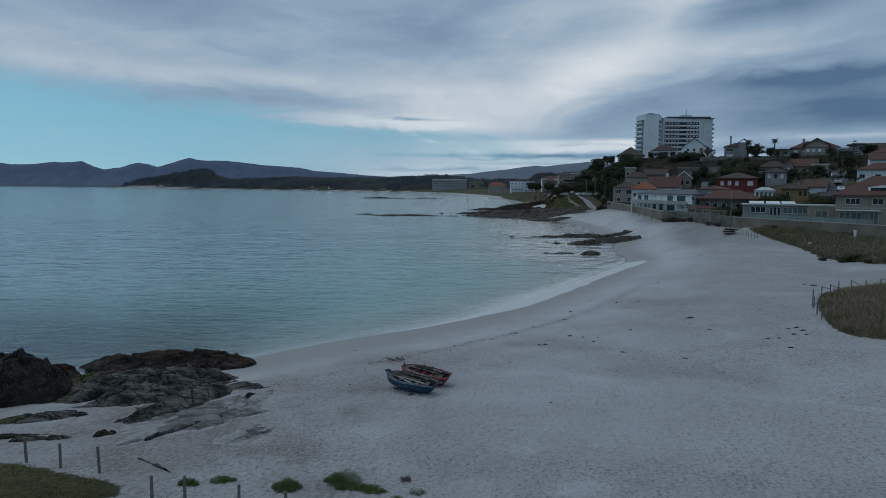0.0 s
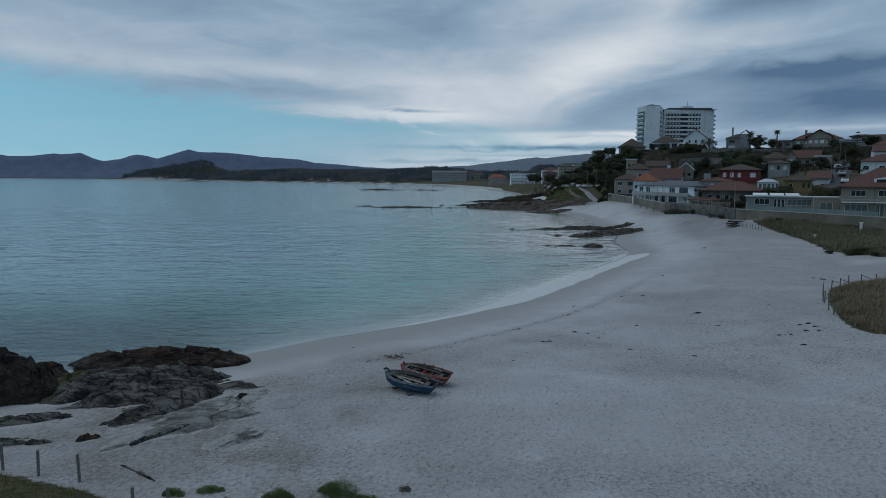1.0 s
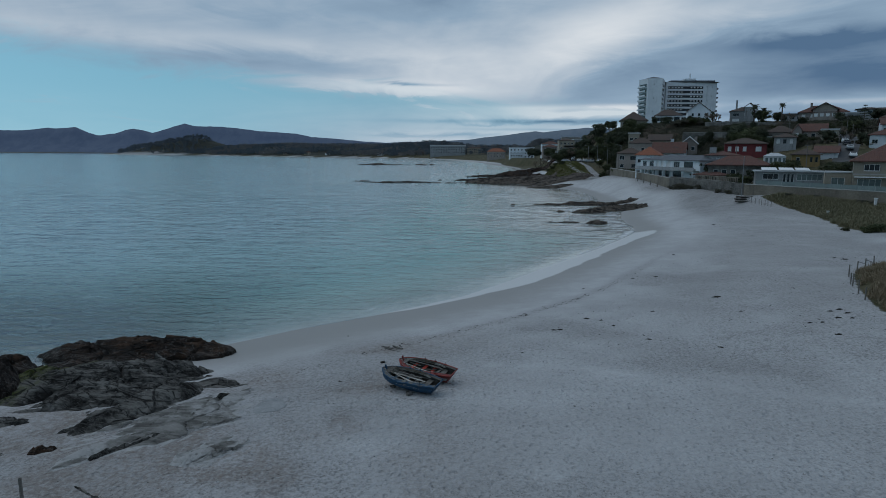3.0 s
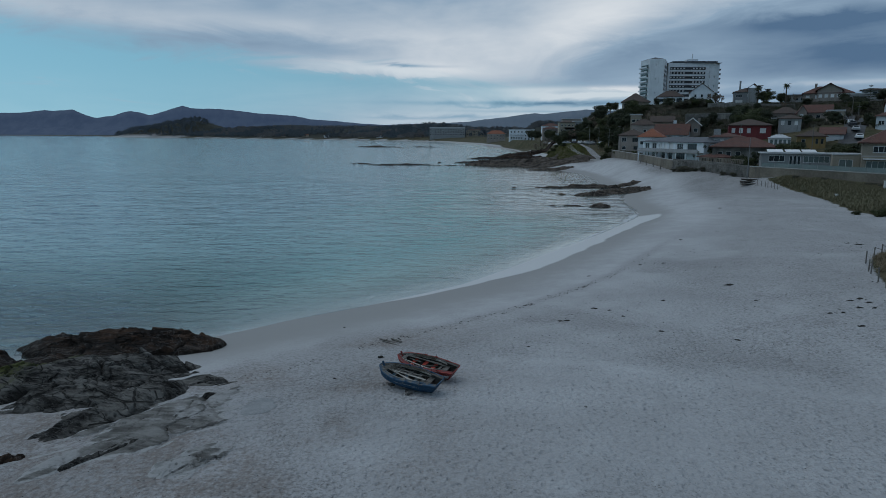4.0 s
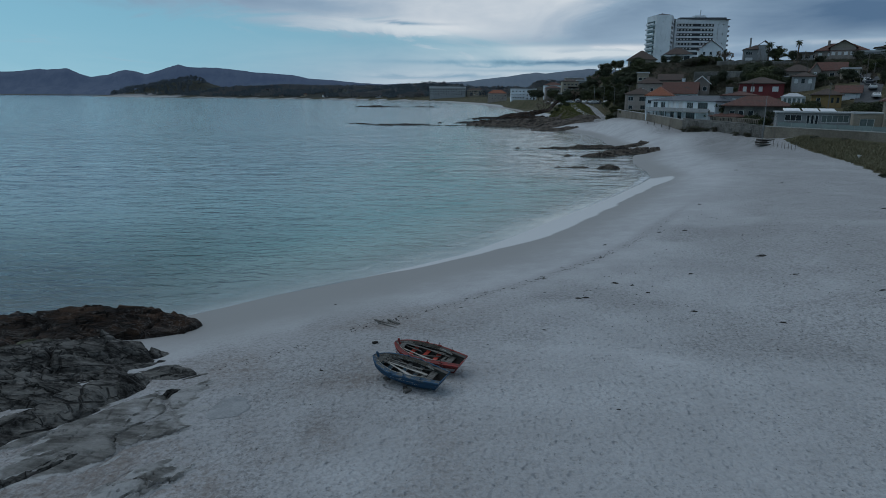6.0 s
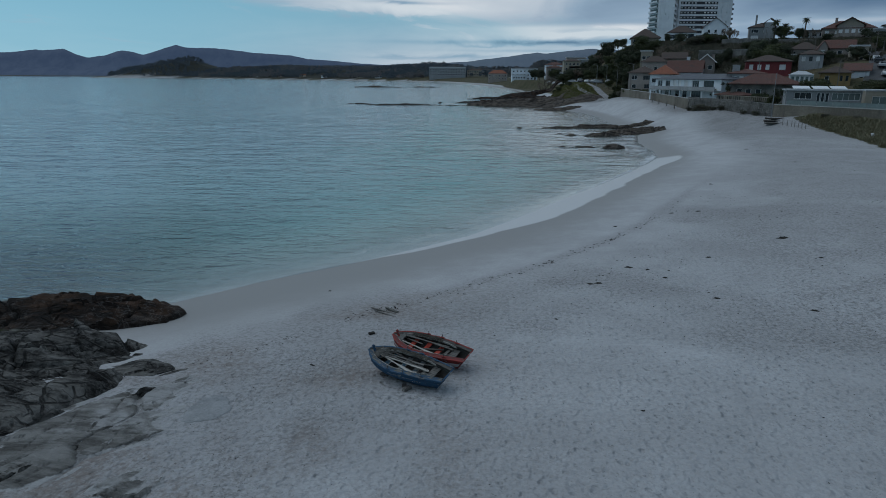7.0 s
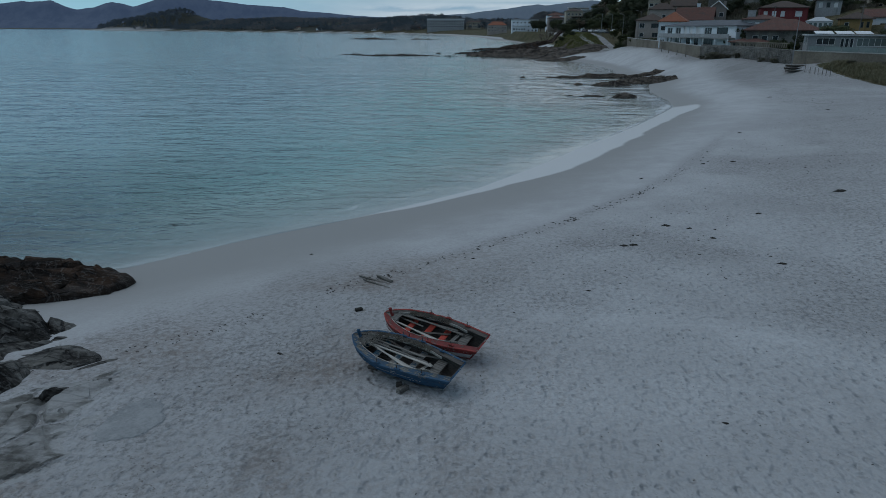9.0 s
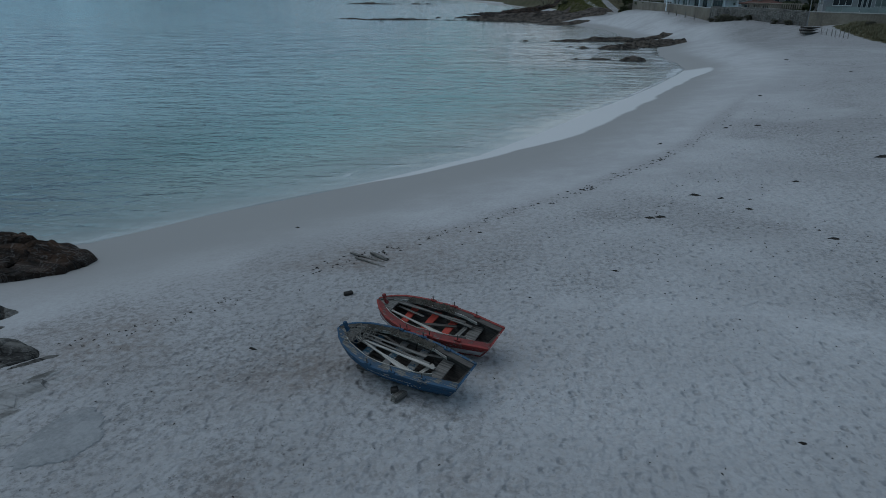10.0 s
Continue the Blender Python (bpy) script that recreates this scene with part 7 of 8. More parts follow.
M_NET = surface("old_brown_twine", (0.045, 0.038, 0.03), (0.11, 0.095, 0.075), 8.0, 0.95, 0.4)
net_heap(blue, 2.62, 1.14, 0.53, 0.2, 0.8, 21, "tangled brown net along the blue boat's side deck")
net_heap(red, 2.56, 1.1, 0.53, 0.3, 0.75, 22, "tangled brown net along the red boat's side deck")


def loose_board(ob_boat, x, y, z, length, wide, turn, mat, label):
    bm = bmesh.new()
    box(bm, (-length / 2, -wide / 2, -0.01), (length / 2, wide / 2, 0.01), None, 0.004)
    ob = part("loose_board", bm, mat)
    ob.matrix_world = ob_boat.matrix_world @ pose(x, y, z, 0, 3, turn)
    tagged(ob, label, "board", "boards in the boats")


for k, (b, x, y, z, length, wide, turn, mat) in enumerate(((blue, 0.75, -0.28, 0.38, 0.9, 0.06, 12, M_OLD_WOOD), (blue, 1.55, -0.3, 0.4, 0.7, 0.05, -14, M_DARK_WOOD), (blue, 0.5, 0.12, 0.36, 0.55, 0.08, 70, M_OAR),
                                                          (blue, 1.95, 0.28, 0.42, 0.5, 0.04, -25, M_OLD_WOOD), (red, 1.0, -0.05, 0.34, 0.8, 0.07, 16, M_DARK_WOOD), (red, 0.45, 0.05, 0.38, 0.5, 0.1, 80, M_OLD_WOOD), (red, 1.8, -0.12, 0.4, 0.8, 0.05, -8, M_OLD_WOOD))):
    loose_board(b, x, y, z + 0.05, length, wide, turn, mat, "grey board lying loose in the boat" if mat is not M_DARK_WOOD else "dark damp board lying loose in the boat")


def block(name, label, category, x, y, size, turn, mat, tilt=0.0, seed=1):
    """A worn block lying on the sand."""
    bm = bmesh.new()
    rng = random.Random(seed)
    box(bm, [-s / 2 for s in size], [s / 2 for s in size], None, min(size) * 0.18)
    for v in bm.verts:
        v.co += Vector([rng.uniform(-0.06, 0.06) * s for s in size])
    ob = part(name, bm, mat)
    ob.matrix_world = pose(x, y, height_at(x, y) + size[2] * 0.35, 0, tilt, turn)
    return tagged(ob, label, category)


block("timber_block", "damp timber block wedged beside the blue boat", "timber", -1.5, 36.37, (0.34, 0.16, 0.14), 60, M_OLD_WOOD, 8, 3)
block("timber_block", "small timber block beside the blue boat", "timber", -1.62, 36.6, (0.16, 0.12, 0.12), 10, M_DARK_WOOD, 0, 4)
block("timber_block", "dark timber prop under the blue boat's side", "timber", -2.38, 37.48, (0.3, 0.11, 0.1), 150, M_DARK_WOOD, 6, 5)
block("stone", "small dark stone lying on the sand", "stone", -3.45, 41.29, (0.24, 0.14, 0.1), 30, M_WEED, 0, 6)
block("driftwood_plank", "weathered plank lying on the sand", "plank", -3.4, 44.0, (1.3, 0.07, 0.05), -32, M_OLD_WOOD, 0, 7)
block("driftwood_plank", "weathered plank lying on the sand", "plank", -3.25, 43.6, (1.25, 0.06, 0.05), -36, M_OLD_WOOD, 0, 8)
block("driftwood_log", "thick grey driftwood log on the sand", "log", -3.05, 44.05, (0.8, 0.11, 0.11), -44, M_OLD_WOOD, 0, 9)

# ---- plants ----


def leaf_cloud(rng, count, centres, leaf, squash=0.8):
    """Small bent leaf clumps scattered in balls (x, y, z, r): vertices and faces."""
    verts, faces = [], []
    for k in range(count):
        cx, cy, cz, r = centres[rng.randrange(len(centres))]
        v = Vector((rng.gauss(0, 1), rng.gauss(0, 1), rng.gauss(0, 1))).normalized() * r * rng.uniform(0.55, 1.05)
        p = Vector((cx, cy, cz)) + Vector((v.x, v.y, v.z * squash))
        n = (v.normalized() + Vector((rng.uniform(-.6, .6), rng.uniform(-.6, .6), rng.uniform(-.3, .7)))).normalized()
        t = n.orthogonal().normalized()
        t = (Matrix.Rotation(rng.uniform(0, math.tau), 3, n) @ t)
        b = n.cross(t)
        s = leaf * rng.uniform(0.6, 1.3)
        i = len(verts)
        verts += [tuple(p + t * s), tuple(p + b * s * 0.6 + n * s * 0.25), tuple(p - t * s), tuple(p - b * s * 0.6 + n * s * 0.25)]
        faces += [(i, i + 1, i + 2), (i, i + 2, i + 3)]
    return verts, faces


def tree_mould(name, seed, mat, leaves, leaf, lobes, spread, trunk, squash=0.8, low=0.35):
    """Meshes of a tree one metre high: trunk with limbs, and a crown of leaf clumps."""
    rng = random.Random(seed)
    bm = bmesh.new()
    tips = []
    p = Vector((0, 0, -0.05))
    for k in range(3):
        q = Vector((rng.uniform(-0.03, 0.03), rng.uniform(-0.03, 0.03), trunk * (k + 1) / 3))
        tube(bm, p, q, 0.035 * (1 - 0.2 * k), 0.035 * (1 - 0.2 * (k + 1)), 6)
        p = q
    for k in range(lobes):
        a = math.tau * (k + rng.uniform(-0.3, 0.3)) / lobes
        tip = Vector((spread * math.cos(a) * rng.uniform(0.5, 1), spread * math.sin(a) * rng.uniform(0.5, 1), rng.uniform(0.42, 0.86)))
        mid = p.lerp(tip, 0.5) + Vector((0, 0, -0.03))
        tube(bm, p - Vector((0, 0, 0.02)), mid, 0.018, 0.012, 5)
        tube(bm, mid, tip, 0.012, 0.005, 5)
        tips.append((*tip, rng.uniform(0.13, 0.22)))
    for k in range(lobes):
        a, q = rng.uniform(0, math.tau), rng.uniform(0.1, 0.75)
        tips.append((spread * q * math.cos(a), spread * q * math.sin(a), rng.uniform(low, 0.8), rng.uniform(0.15, 0.24)))
    tips.append((0, 0, 0.76, 0.22))
    trunk_me = bpy.data.meshes.new(name + "_trunk")
    bm.to_mesh(trunk_me)
    bm.free()
    trunk_me.materials.append(M_BARK)
    verts, faces = leaf_cloud(rng, leaves, tips, leaf, squash)
    return trunk_me, mesh_from(name + "_crown", verts, faces, mat, False)


def bare_mould(seed):
    """A leafless tree: a fan of limbs that fork into twigs."""
    rng = random.Random(seed)
    bm, twigs = bmesh.new(), bmesh.new()

    def grow(p, d, length, r, depth):
        q = p + d * length
        tube(twigs if depth > 2 else bm, p, q, max(r, 0.006), max(r * 0.65, 0.005), 4)
        if depth < 6:
            for k in range(3 if depth < 3 else 2):
                e = (d + Vector((rng.uniform(-.7, .7), rng.uniform(-.7, .7), rng.uniform(-.1, .5)))).normalized()
                grow(q, e, length * rng.uniform(0.6, 0.8), r * 0.6, depth + 1)

    grow(Vector((0, 0, -0.05)), Vector((0, 0, 1)), 0.26, 0.028, 0)
    out = []
    for mesh, label, mat in ((bm, "trunk", M_BARK), (twigs, "twigs", M_LEAF_DRY)):
        me = bpy.data.meshes.new("bare_" + label)
        mesh.to_mesh(me)
        mesh.free()
        me.materials.append(mat)
        out.append(me)
    return out


M_LEAF_BROWN = leaf_material("winter_scrub", (0.05, 0.047, 0.032), (0.115, 0.103, 0.075))
TREES = [tree_mould("evergreen", 21, M_LEAF_DARK, 3600, 0.032, 8, 0.34, 0.42), tree_mould("evergreen", 22, M_LEAF_OLIVE, 3600, 0.032, 7, 0.38, 0.35),
         tree_mould("evergreen", 23, M_LEAF_DARK, 3600, 0.032, 9, 0.28, 0.5, 0.95)]
BUSHES = [tree_mould("bush", 31, M_LEAF_OLIVE, 2600, 0.045, 9, 0.5, 0.2, 0.9, 0.05), tree_mould("bush", 32, M_LEAF_BROWN, 2600, 0.045, 9, 0.55, 0.18, 0.9, 0.05)]
BARE = [bare_mould(41), bare_mould(42)]


def plant(name, mould, x, y, h, label, category, group, rng, wide=1.0, parts=("trunk", "crown")):
    ob = new(name)
    ob.empty_display_size = 0.3
    ob.matrix_world = pose(x, y, height_at(x, y) - 0.15, 0, 0, rng.uniform(0, 360)) @ Matrix.Diagonal((h * wide, h * wide, h, 1))
    tagged(ob, label, category, group)
    for me, pn in zip(mould, parts):
        c = new(pn, me)
        c.parent = ob


def hill_trees():
    rng = random.Random(77)
    green = "dark evergreen tree on the hillside"
    spots = [(58.3, 320, 7), (61.8, 320, 6), (64, 315, 6), (60, 304, 6), (63.6, 300, 6),
             (57.2, 345, 7), (61.5, 350, 7), (70.8, 270, 6), (78.5, 250, 5), (80.5, 252, 6), (84.1, 255, 6), (87, 240, 6), (89.6, 242, 7), (91.6, 238, 6), (120.3, 301, 6), (122.3, 300, 6.5)]
    for x, y, h in spots:
        plant("tree", TREES[rng.randrange(3)], x, y, h * rng.uniform(0.85, 1.1), green, "tree", "hillside trees", rng, rng.uniform(0.9, 1.25))
    spots = [(79.0, 183, 2.6), (81.4, 183, 3.0), (83.0, 184, 2.6), (90.5, 172, 2.8), (92.2, 173, 3.0), (88.8, 171, 2.6), (123.1, 252, 5), (122.1, 247, 5), (137.9, 263, 6), (137.5, 257, 6), (133, 252, 5), (99.4, 225, 4), (101, 221, 4), (106, 215, 4.5), (92, 222, 4),
             (95, 224, 4), (93.8, 236, 5), (81.3, 226, 4.5), (125.5, 295, 5), (131, 302, 4), (146, 286, 4.5), (83.6, 310, 5), (165, 292, 6), (130, 282, 4), (98, 276, 3.5), (110, 280, 3.5)]
    for x, y, h in spots:
        plant("tree", TREES[rng.randrange(3)], x, y, h, "dark garden tree between the houses", "tree", "garden trees", rng, rng.uniform(1.0, 1.3))
    for x, y, h in ((85.2, 300.5, 4), (88.2, 301, 4.5), (91.7, 302, 4.5), (95.4, 303, 4), (98.5, 303, 3.5), (72, 175, 3), (70.5, 176, 2.6), (73.7, 175, 3), (70, 148, 3), (71.5, 147, 2.6), (73.1, 150, 3.6), (75, 150, 3.4), (77, 149, 3),
                    (54, 226, 3), (55.5, 221, 3), (47.6, 238, 2.6), (48.4, 234, 2.4), (48.2, 229.5, 2.8), (49.2, 226, 2.4), (50.2, 218, 2.2), (50.8, 213, 2.0), (47.5, 246, 3), (45.5, 250, 2.5), (50.2, 222, 2.4), (58.5, 160, 2.8), (60, 158, 2.4)):
        plant("shrub", BUSHES[rng.randrange(2)], x, y, h, "dense dark green garden shrub", "shrub", "shrubs", rng, 1.1)
    # dark evergreens under the ridge houses
    for x, y, h in ((62, 318, 6), (65, 322, 4), (82, 324, 4), (85.5, 336, 2.4), (89, 338, 1.8), (90.5, 303, 4.4), (92.6, 304, 5.0), (94.8, 304, 4.4), (97, 304, 3.8), (99.2, 304, 3.6)):
        plant("tree", TREES[rng.randrange(3)], x, y, h, "dark evergreen below the ridge houses", "tree", "ridge trees", rng, rng.uniform(0.9, 1.1))
    # scrub on the open slope
    for k in range(230):
        x, y = rng.uniform(56, 170), rng.uniform(215, 345)
        if wall_offset(np.array([x]), np.array([y]))[0] < 6 or (y - 215) < 0.5 * (56 - x):
            continue
        plant("shrub", BUSHES[rng.randrange(2)], x, y, rng.uniform(0.6, 1.9), "low scrub on the hillside", "shrub", "hillside scrub", rng, rng.uniform(1.0, 1.6))
    for k in range(16):
        y = rng.uniform(290, 325)
        x = rng.uniform(56, 68) + 0.04 * (y - 262)
        plant("tree", TREES[rng.randrange(3)], x, y, rng.uniform(3.5, 6.5), "dark tree in the wood on the slope", "tree", "wooded slope", rng, rng.uniform(1.0, 1.3))
    for x, y, h in ((65.3, 276, 7), (69.5, 284, 8), (69.9, 273, 7), (74.6, 284, 7), (77, 276, 6), (72, 262, 6), (100.5, 304, 7.5), (102.5, 303, 7), (104.0, 305, 6), (60.5, 264, 6.5), (62.5, 268, 7), (66, 264, 7), (68, 270, 7), (63, 280, 7), (75.5, 262, 6), (72, 290, 6), (78, 288, 5.5), (108, 285, 4), (118, 276, 4.5), (126, 288, 6), (129, 291, 6), (124, 240, 5), (119, 226, 4), (102, 230, 4.5), (95.5, 200, 4), (103, 306, 6), (128, 300, 6)):
        plant("bare_tree", BARE[rng.randrange(2)], x, y, h * 0.95, "leafless winter tree with fine brown twigs", "tree", "bare trees", rng, 1.2, ("trunk", "crown"))
    for x, y, h in ((46.4, 420, 6), (51.8, 430, 7), (51.8, 400, 7), (48.6, 262, 2.2), (50, 258, 2.4), (49.4, 254, 2.0), (57, 276, 2.6), (58.5, 282, 3.0), (58, 292, 3.2), (44.5, 600, 10), (45.7, 560, 9), (65.2, 600, 11),
                    (60, 560, 10), (52, 520, 9), (57, 445, 8), (66, 455, 8), (48, 470, 8), (75, 470, 10), (82, 500, 11), (55, 380, 7), (62, 390, 8), (70, 400, 9), (58, 360, 7)):
        plant("tree", TREES[rng.randrange(3)], x, y, h, "dark tree by the shore road", "tree", "shore trees", rng, 1.15)
    for k in range(46):
        y = rng.uniform(335, 560)
        x = 0.131 * y + rng.uniform(-6, 24)
        bare = rng.random() < 0.35
        plant("bare_tree" if bare else "tree", BARE[rng.randrange(2)] if bare else TREES[rng.randrange(3)], x, y, rng.uniform(5.0, 8.5), "leafless brown tree in the town" if bare else "dark tree among the town houses", "tree", "town trees", rng, rng.uniform(1.0, 1.4))
    for k in range(22):
        y = rng.uniform(268, 340)
        x = 0.155 * y + rng.uniform(6, 15)
        plant("tree", TREES[rng.randrange(3)], x, y, rng.uniform(2.6, 4.6), "dark evergreen on the bank above the car park", "tree", "wooded bank", rng, rng.uniform(0.9, 1.2))
    for k in range(12):
        x, y = rng.uniform(30, 37), rng.uniform(292, 312)
        plant("shrub", BUSHES[0], x, y, rng.uniform(0.9, 1.7), "dense green shrub on the mound of the point", "shrub", "point shrubs", rng, 1.3)
    for k in range(10):
        x, y = 44.5 + rng.uniform(0, 3.5), rng.uniform(246, 268)
        plant("shrub", BUSHES[rng.randrange(2)], x + 1.2, y, rng.uniform(1.0, 1.9), "low dark shrub beside the shore path", "shrub", "path shrubs", rng, 1.3)
    # dense gardens below and beside the climbing street
    for x, y, h in ((70.7, 165, 4.9), (72.9, 166, 4.6), (75.3, 152, 5.3), (76.9, 151, 5.6), (78.4, 149.5, 5.4), (85.5, 226, 7.4), (90.9, 228, 6.6), (86.6, 222, 6.4), (114.3, 228, 4.2), (115.8, 213.5, 4.2), (112.4, 205, 2.8), (109.6, 199.5, 2.2)):
        plant("tree", TREES[rng.randrange(3)], x, y, h, "broad dark evergreen in a garden by the street", "tree", "garden trees", rng, rng.uniform(1.05, 1.25))
    for x, y, h in ((35.5, 420, 8), (39.2, 432, 9), (42.7, 440, 8)):
        plant("bare_tree", BARE[rng.randrange(2)], x, y, h, "leafless brown tree by the shore", "tree", "bare trees", rng, 1.3, ("trunk", "crown"))


hill_trees()


def dune_shrubs():
    rng = random.Random(404)
    for k in range(34):
        f = rng.random()
        x, y = 46.5 + 18 * f + rng.uniform(-0.6, 1.5), 92.0 - 9.0 * min(f * 2.2, 1.0) + rng.uniform(0.2, 4.5)
        plant("shrub", BUSHES[0], x, y, rng.uniform(0.6, 1.15), "low olive shrub at the edge of the dune grass", "shrub", "dune shrubs", rng, rng.uniform(1.1, 1.7))
    for x, y, h in ((47.2, 170, 0.9), (47.4, 166, 1.3), (47.6, 163.5, 1.6), (48.0, 161, 1.2), (48.6, 158.5, 0.9), (49.0, 155, 1.1), (50.2, 146.5, 0.9), (51.2, 143.5, 1.0)):
        plant("shrub", BUSHES[1], x, y, h, "wiry brown shrub rooted against the stone wall", "shrub", "wall shrubs", rng, 1.3)
    for k in range(14):
        x, y = rng.uniform(55, 70), 0
        y = np.interp(x, [53, 68], [139, 112.5]) - rng.uniform(1.0, 4.0)
        plant("shrub", BUSHES[1], x - 1.5, y, rng.uniform(0.5, 0.9), "low brown shrub below the garden wall", "shrub", "dune shrubs", rng, 1.5)


dune_shrubs()


def palm(x, y, h, label, fan=1.7, seed=1, fat=0.22):
    rng = random.Random(seed)
    ob = thing("palm_tree", x, y, height_at(x, y) - 0.1, 0, label, "palm", "palms")
    bm = bmesh.new()
    n = 10
    for k in range(n):
        w = lambda q: (0.12 * math.sin(q * 2.1), 0.1 * math.sin(q * 1.7), h * q)
        tube(bm, w(k / n), w((k + 1) / n), fat * (1 + 0.12 * (k % 2)), fat * (1 - 0.05 * (k % 2)), 8)
    part("trunk", bm, M_BARK, ob)
    bm = bmesh.new()
    for k in range(46):
        a, lift = rng.uniform(0, math.tau), rng.uniform(-0.9, 1.3)
        d = Vector((math.cos(a), math.sin(a), 0))
        side = Vector((-d.y, d.x, 0))
        prev = None
        length = fan * rng.uniform(0.8, 1.1)
        for i in range(6):
            q = i / 5
            p = Vector((0.1, 0.1, h)) + d * length * q * math.cos(lift * 0.5) + Vector((0, 0, length * (math.sin(lift) * q - 0.55 * q * q)))
            wd = 0.24 * fan * math.sin(math.pi * min(q + 0.12, 1.0)) + 0.01
            row = [bm.verts.new(p + side * wd - Vector((0, 0, wd * 0.5))), bm.verts.new(p), bm.verts.new(p - side * wd - Vector((0, 0, wd * 0.5)))]
            if prev:
                bm.faces.new((prev[0], row[0], prev[1]))
                bm.faces.new((prev[1], row[1], row[2]))
            prev = row
    part("crown", bm, M_LEAF_DARK, ob)


palm(123.0, 285.5, 9.0, "tall slim palm with a bushy crown on the ridge", 1.7, 3, 0.25)
palm(118.2, 301.0, 7.4, "palm with a round feathery crown", 2.3, 4)
palm(121.6, 300.0, 5.8, "stout palm with a bushy crown", 1.9, 5)
palm(106.5, 318.0, 5.5, "small palm on the ridge", 1.4, 6)
palm(88.6, 238.0, 4.6, "shaggy dark palm beside the red house", 2.6, 7)
palm(92.0, 236.0, 4.0, "shaggy dark palm beside the red house", 2.4, 8)


def araucaria(x, y, h):
    rng = random.Random(8)
    ob = thing("norfolk_pine", x, y, height_at(x, y) - 0.1, 0, "tiered dark pine beside the road", "tree")
    bm = bmesh.new()
    tube(bm, (0, 0, 0), (0, 0, h), 0.2, 0.03, 7)
    part("trunk", bm, M_BARK, ob)
    balls = []
    for tier in range(8):
        z = h * (0.22 + 0.1 * tier)
        reach = h * 0.3 * (1 - tier / 8.5)
        for k in range(7):
            a = math.tau * k / 7 + tier
            balls += [(reach * f * math.cos(a), reach * f * math.sin(a), z + 0.25 * f, 0.28) for f in (0.35, 0.65, 0.95)]
    verts, faces = leaf_cloud(rng, 2600, balls, 0.13, 0.4)
    me = mesh_from("crown", verts, faces, M_LEAF_DARK, False)
    new("crown", me).parent = ob


araucaria(142.5, 262.0, 9.5)


def hedge(x, y, turn, w, d, h, label):
    rng = random.Random(int(x * 10))
    balls = [(rng.uniform(-w / 2, w / 2), rng.uniform(-d / 2, d / 2), rng.uniform(0.2, h - 0.25), 0.42) for k in range(int(w * 8))]
    verts, faces = leaf_cloud(rng, int(w * h * 130), balls, 0.15, 0.9)
    ob = new("hedge", mesh_from("hedge", verts, faces, M_LEAF_DARK, False))
    ob.matrix_world = pose(x, y, height_at(x, y) - 0.1, 0, 0, turn)
    tagged(ob, label, "hedge", "hedges")


hedge(56.4, 176.0, -72, 7, 1.6, 4.6, "tall clipped dark green hedge beside the white house")
hedge(60.5, 158.0, -20, 5.6, 1.6, 3.6, "dark clipped hedge behind the stone wall")
hedge(52.0, 205.0, 70, 8, 1.2, 1.5, "low garden hedge above the sea wall")
hedge(86.8, 170.0, -25, 5.8, 2.4, 2.9, "broad dark hedge below the climbing street")


def hazed_leaf(name, a, b):
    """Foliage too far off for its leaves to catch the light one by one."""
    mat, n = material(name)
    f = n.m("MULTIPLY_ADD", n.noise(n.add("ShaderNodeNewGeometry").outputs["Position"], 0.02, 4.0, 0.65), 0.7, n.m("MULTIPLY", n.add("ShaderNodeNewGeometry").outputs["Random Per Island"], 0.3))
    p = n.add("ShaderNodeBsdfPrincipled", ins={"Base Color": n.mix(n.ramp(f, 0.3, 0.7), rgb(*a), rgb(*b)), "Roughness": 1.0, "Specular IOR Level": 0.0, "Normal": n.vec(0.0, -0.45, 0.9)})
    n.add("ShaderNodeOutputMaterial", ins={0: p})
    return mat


def woods():
    """Pine belt and wooded country round the head of the bay."""
    rng = random.Random(99)
    rs = np.random.RandomState(99)
    ys = 620 + 2500 * rs.uniform(0, 1, 60000) ** 1.4
    xs = rs.uniform(-1600, 420, 60000)
    hs = rs.uniform(6, 11.5, 60000) * (1 + 0.25 * (ys > 1300))
    d = edge_distance(xs, ys, SHORE)
    near = np.exp(-np.maximum(d - 20, 0) / 160.0)
    keep = (d > 18) & (rs.uniform(0, 1, 60000) < 0.12 + 0.75 * near) & (fbm(xs / 120, ys / 120, 61, 3) > 0.3)
    keep |= (xs > -1570) & (xs < -1150) & (ys > 2600) & (ys < 2800) & (rs.uniform(0, 1, 60000) < 0.9) & (d > 12)
    keep &= ~((ys < 1500) & (ys > 760) & (d < 95)) & ~((ys < 1150) & (xs > 12)) & ~((ys < 1375) & (ys > 1150) & (xs > -118))
    xs, ys, hs = xs[keep][:13000], ys[keep][:13000], hs[keep][:13000]
    zs = ground_height(xs, ys, False)
    bare = (fbm(xs / 90, ys / 90, 67, 3) > 0.53) & (xs > -1000)
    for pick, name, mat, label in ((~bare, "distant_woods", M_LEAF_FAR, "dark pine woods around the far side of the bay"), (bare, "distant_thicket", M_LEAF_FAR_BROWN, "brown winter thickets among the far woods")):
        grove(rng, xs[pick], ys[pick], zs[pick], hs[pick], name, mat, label)


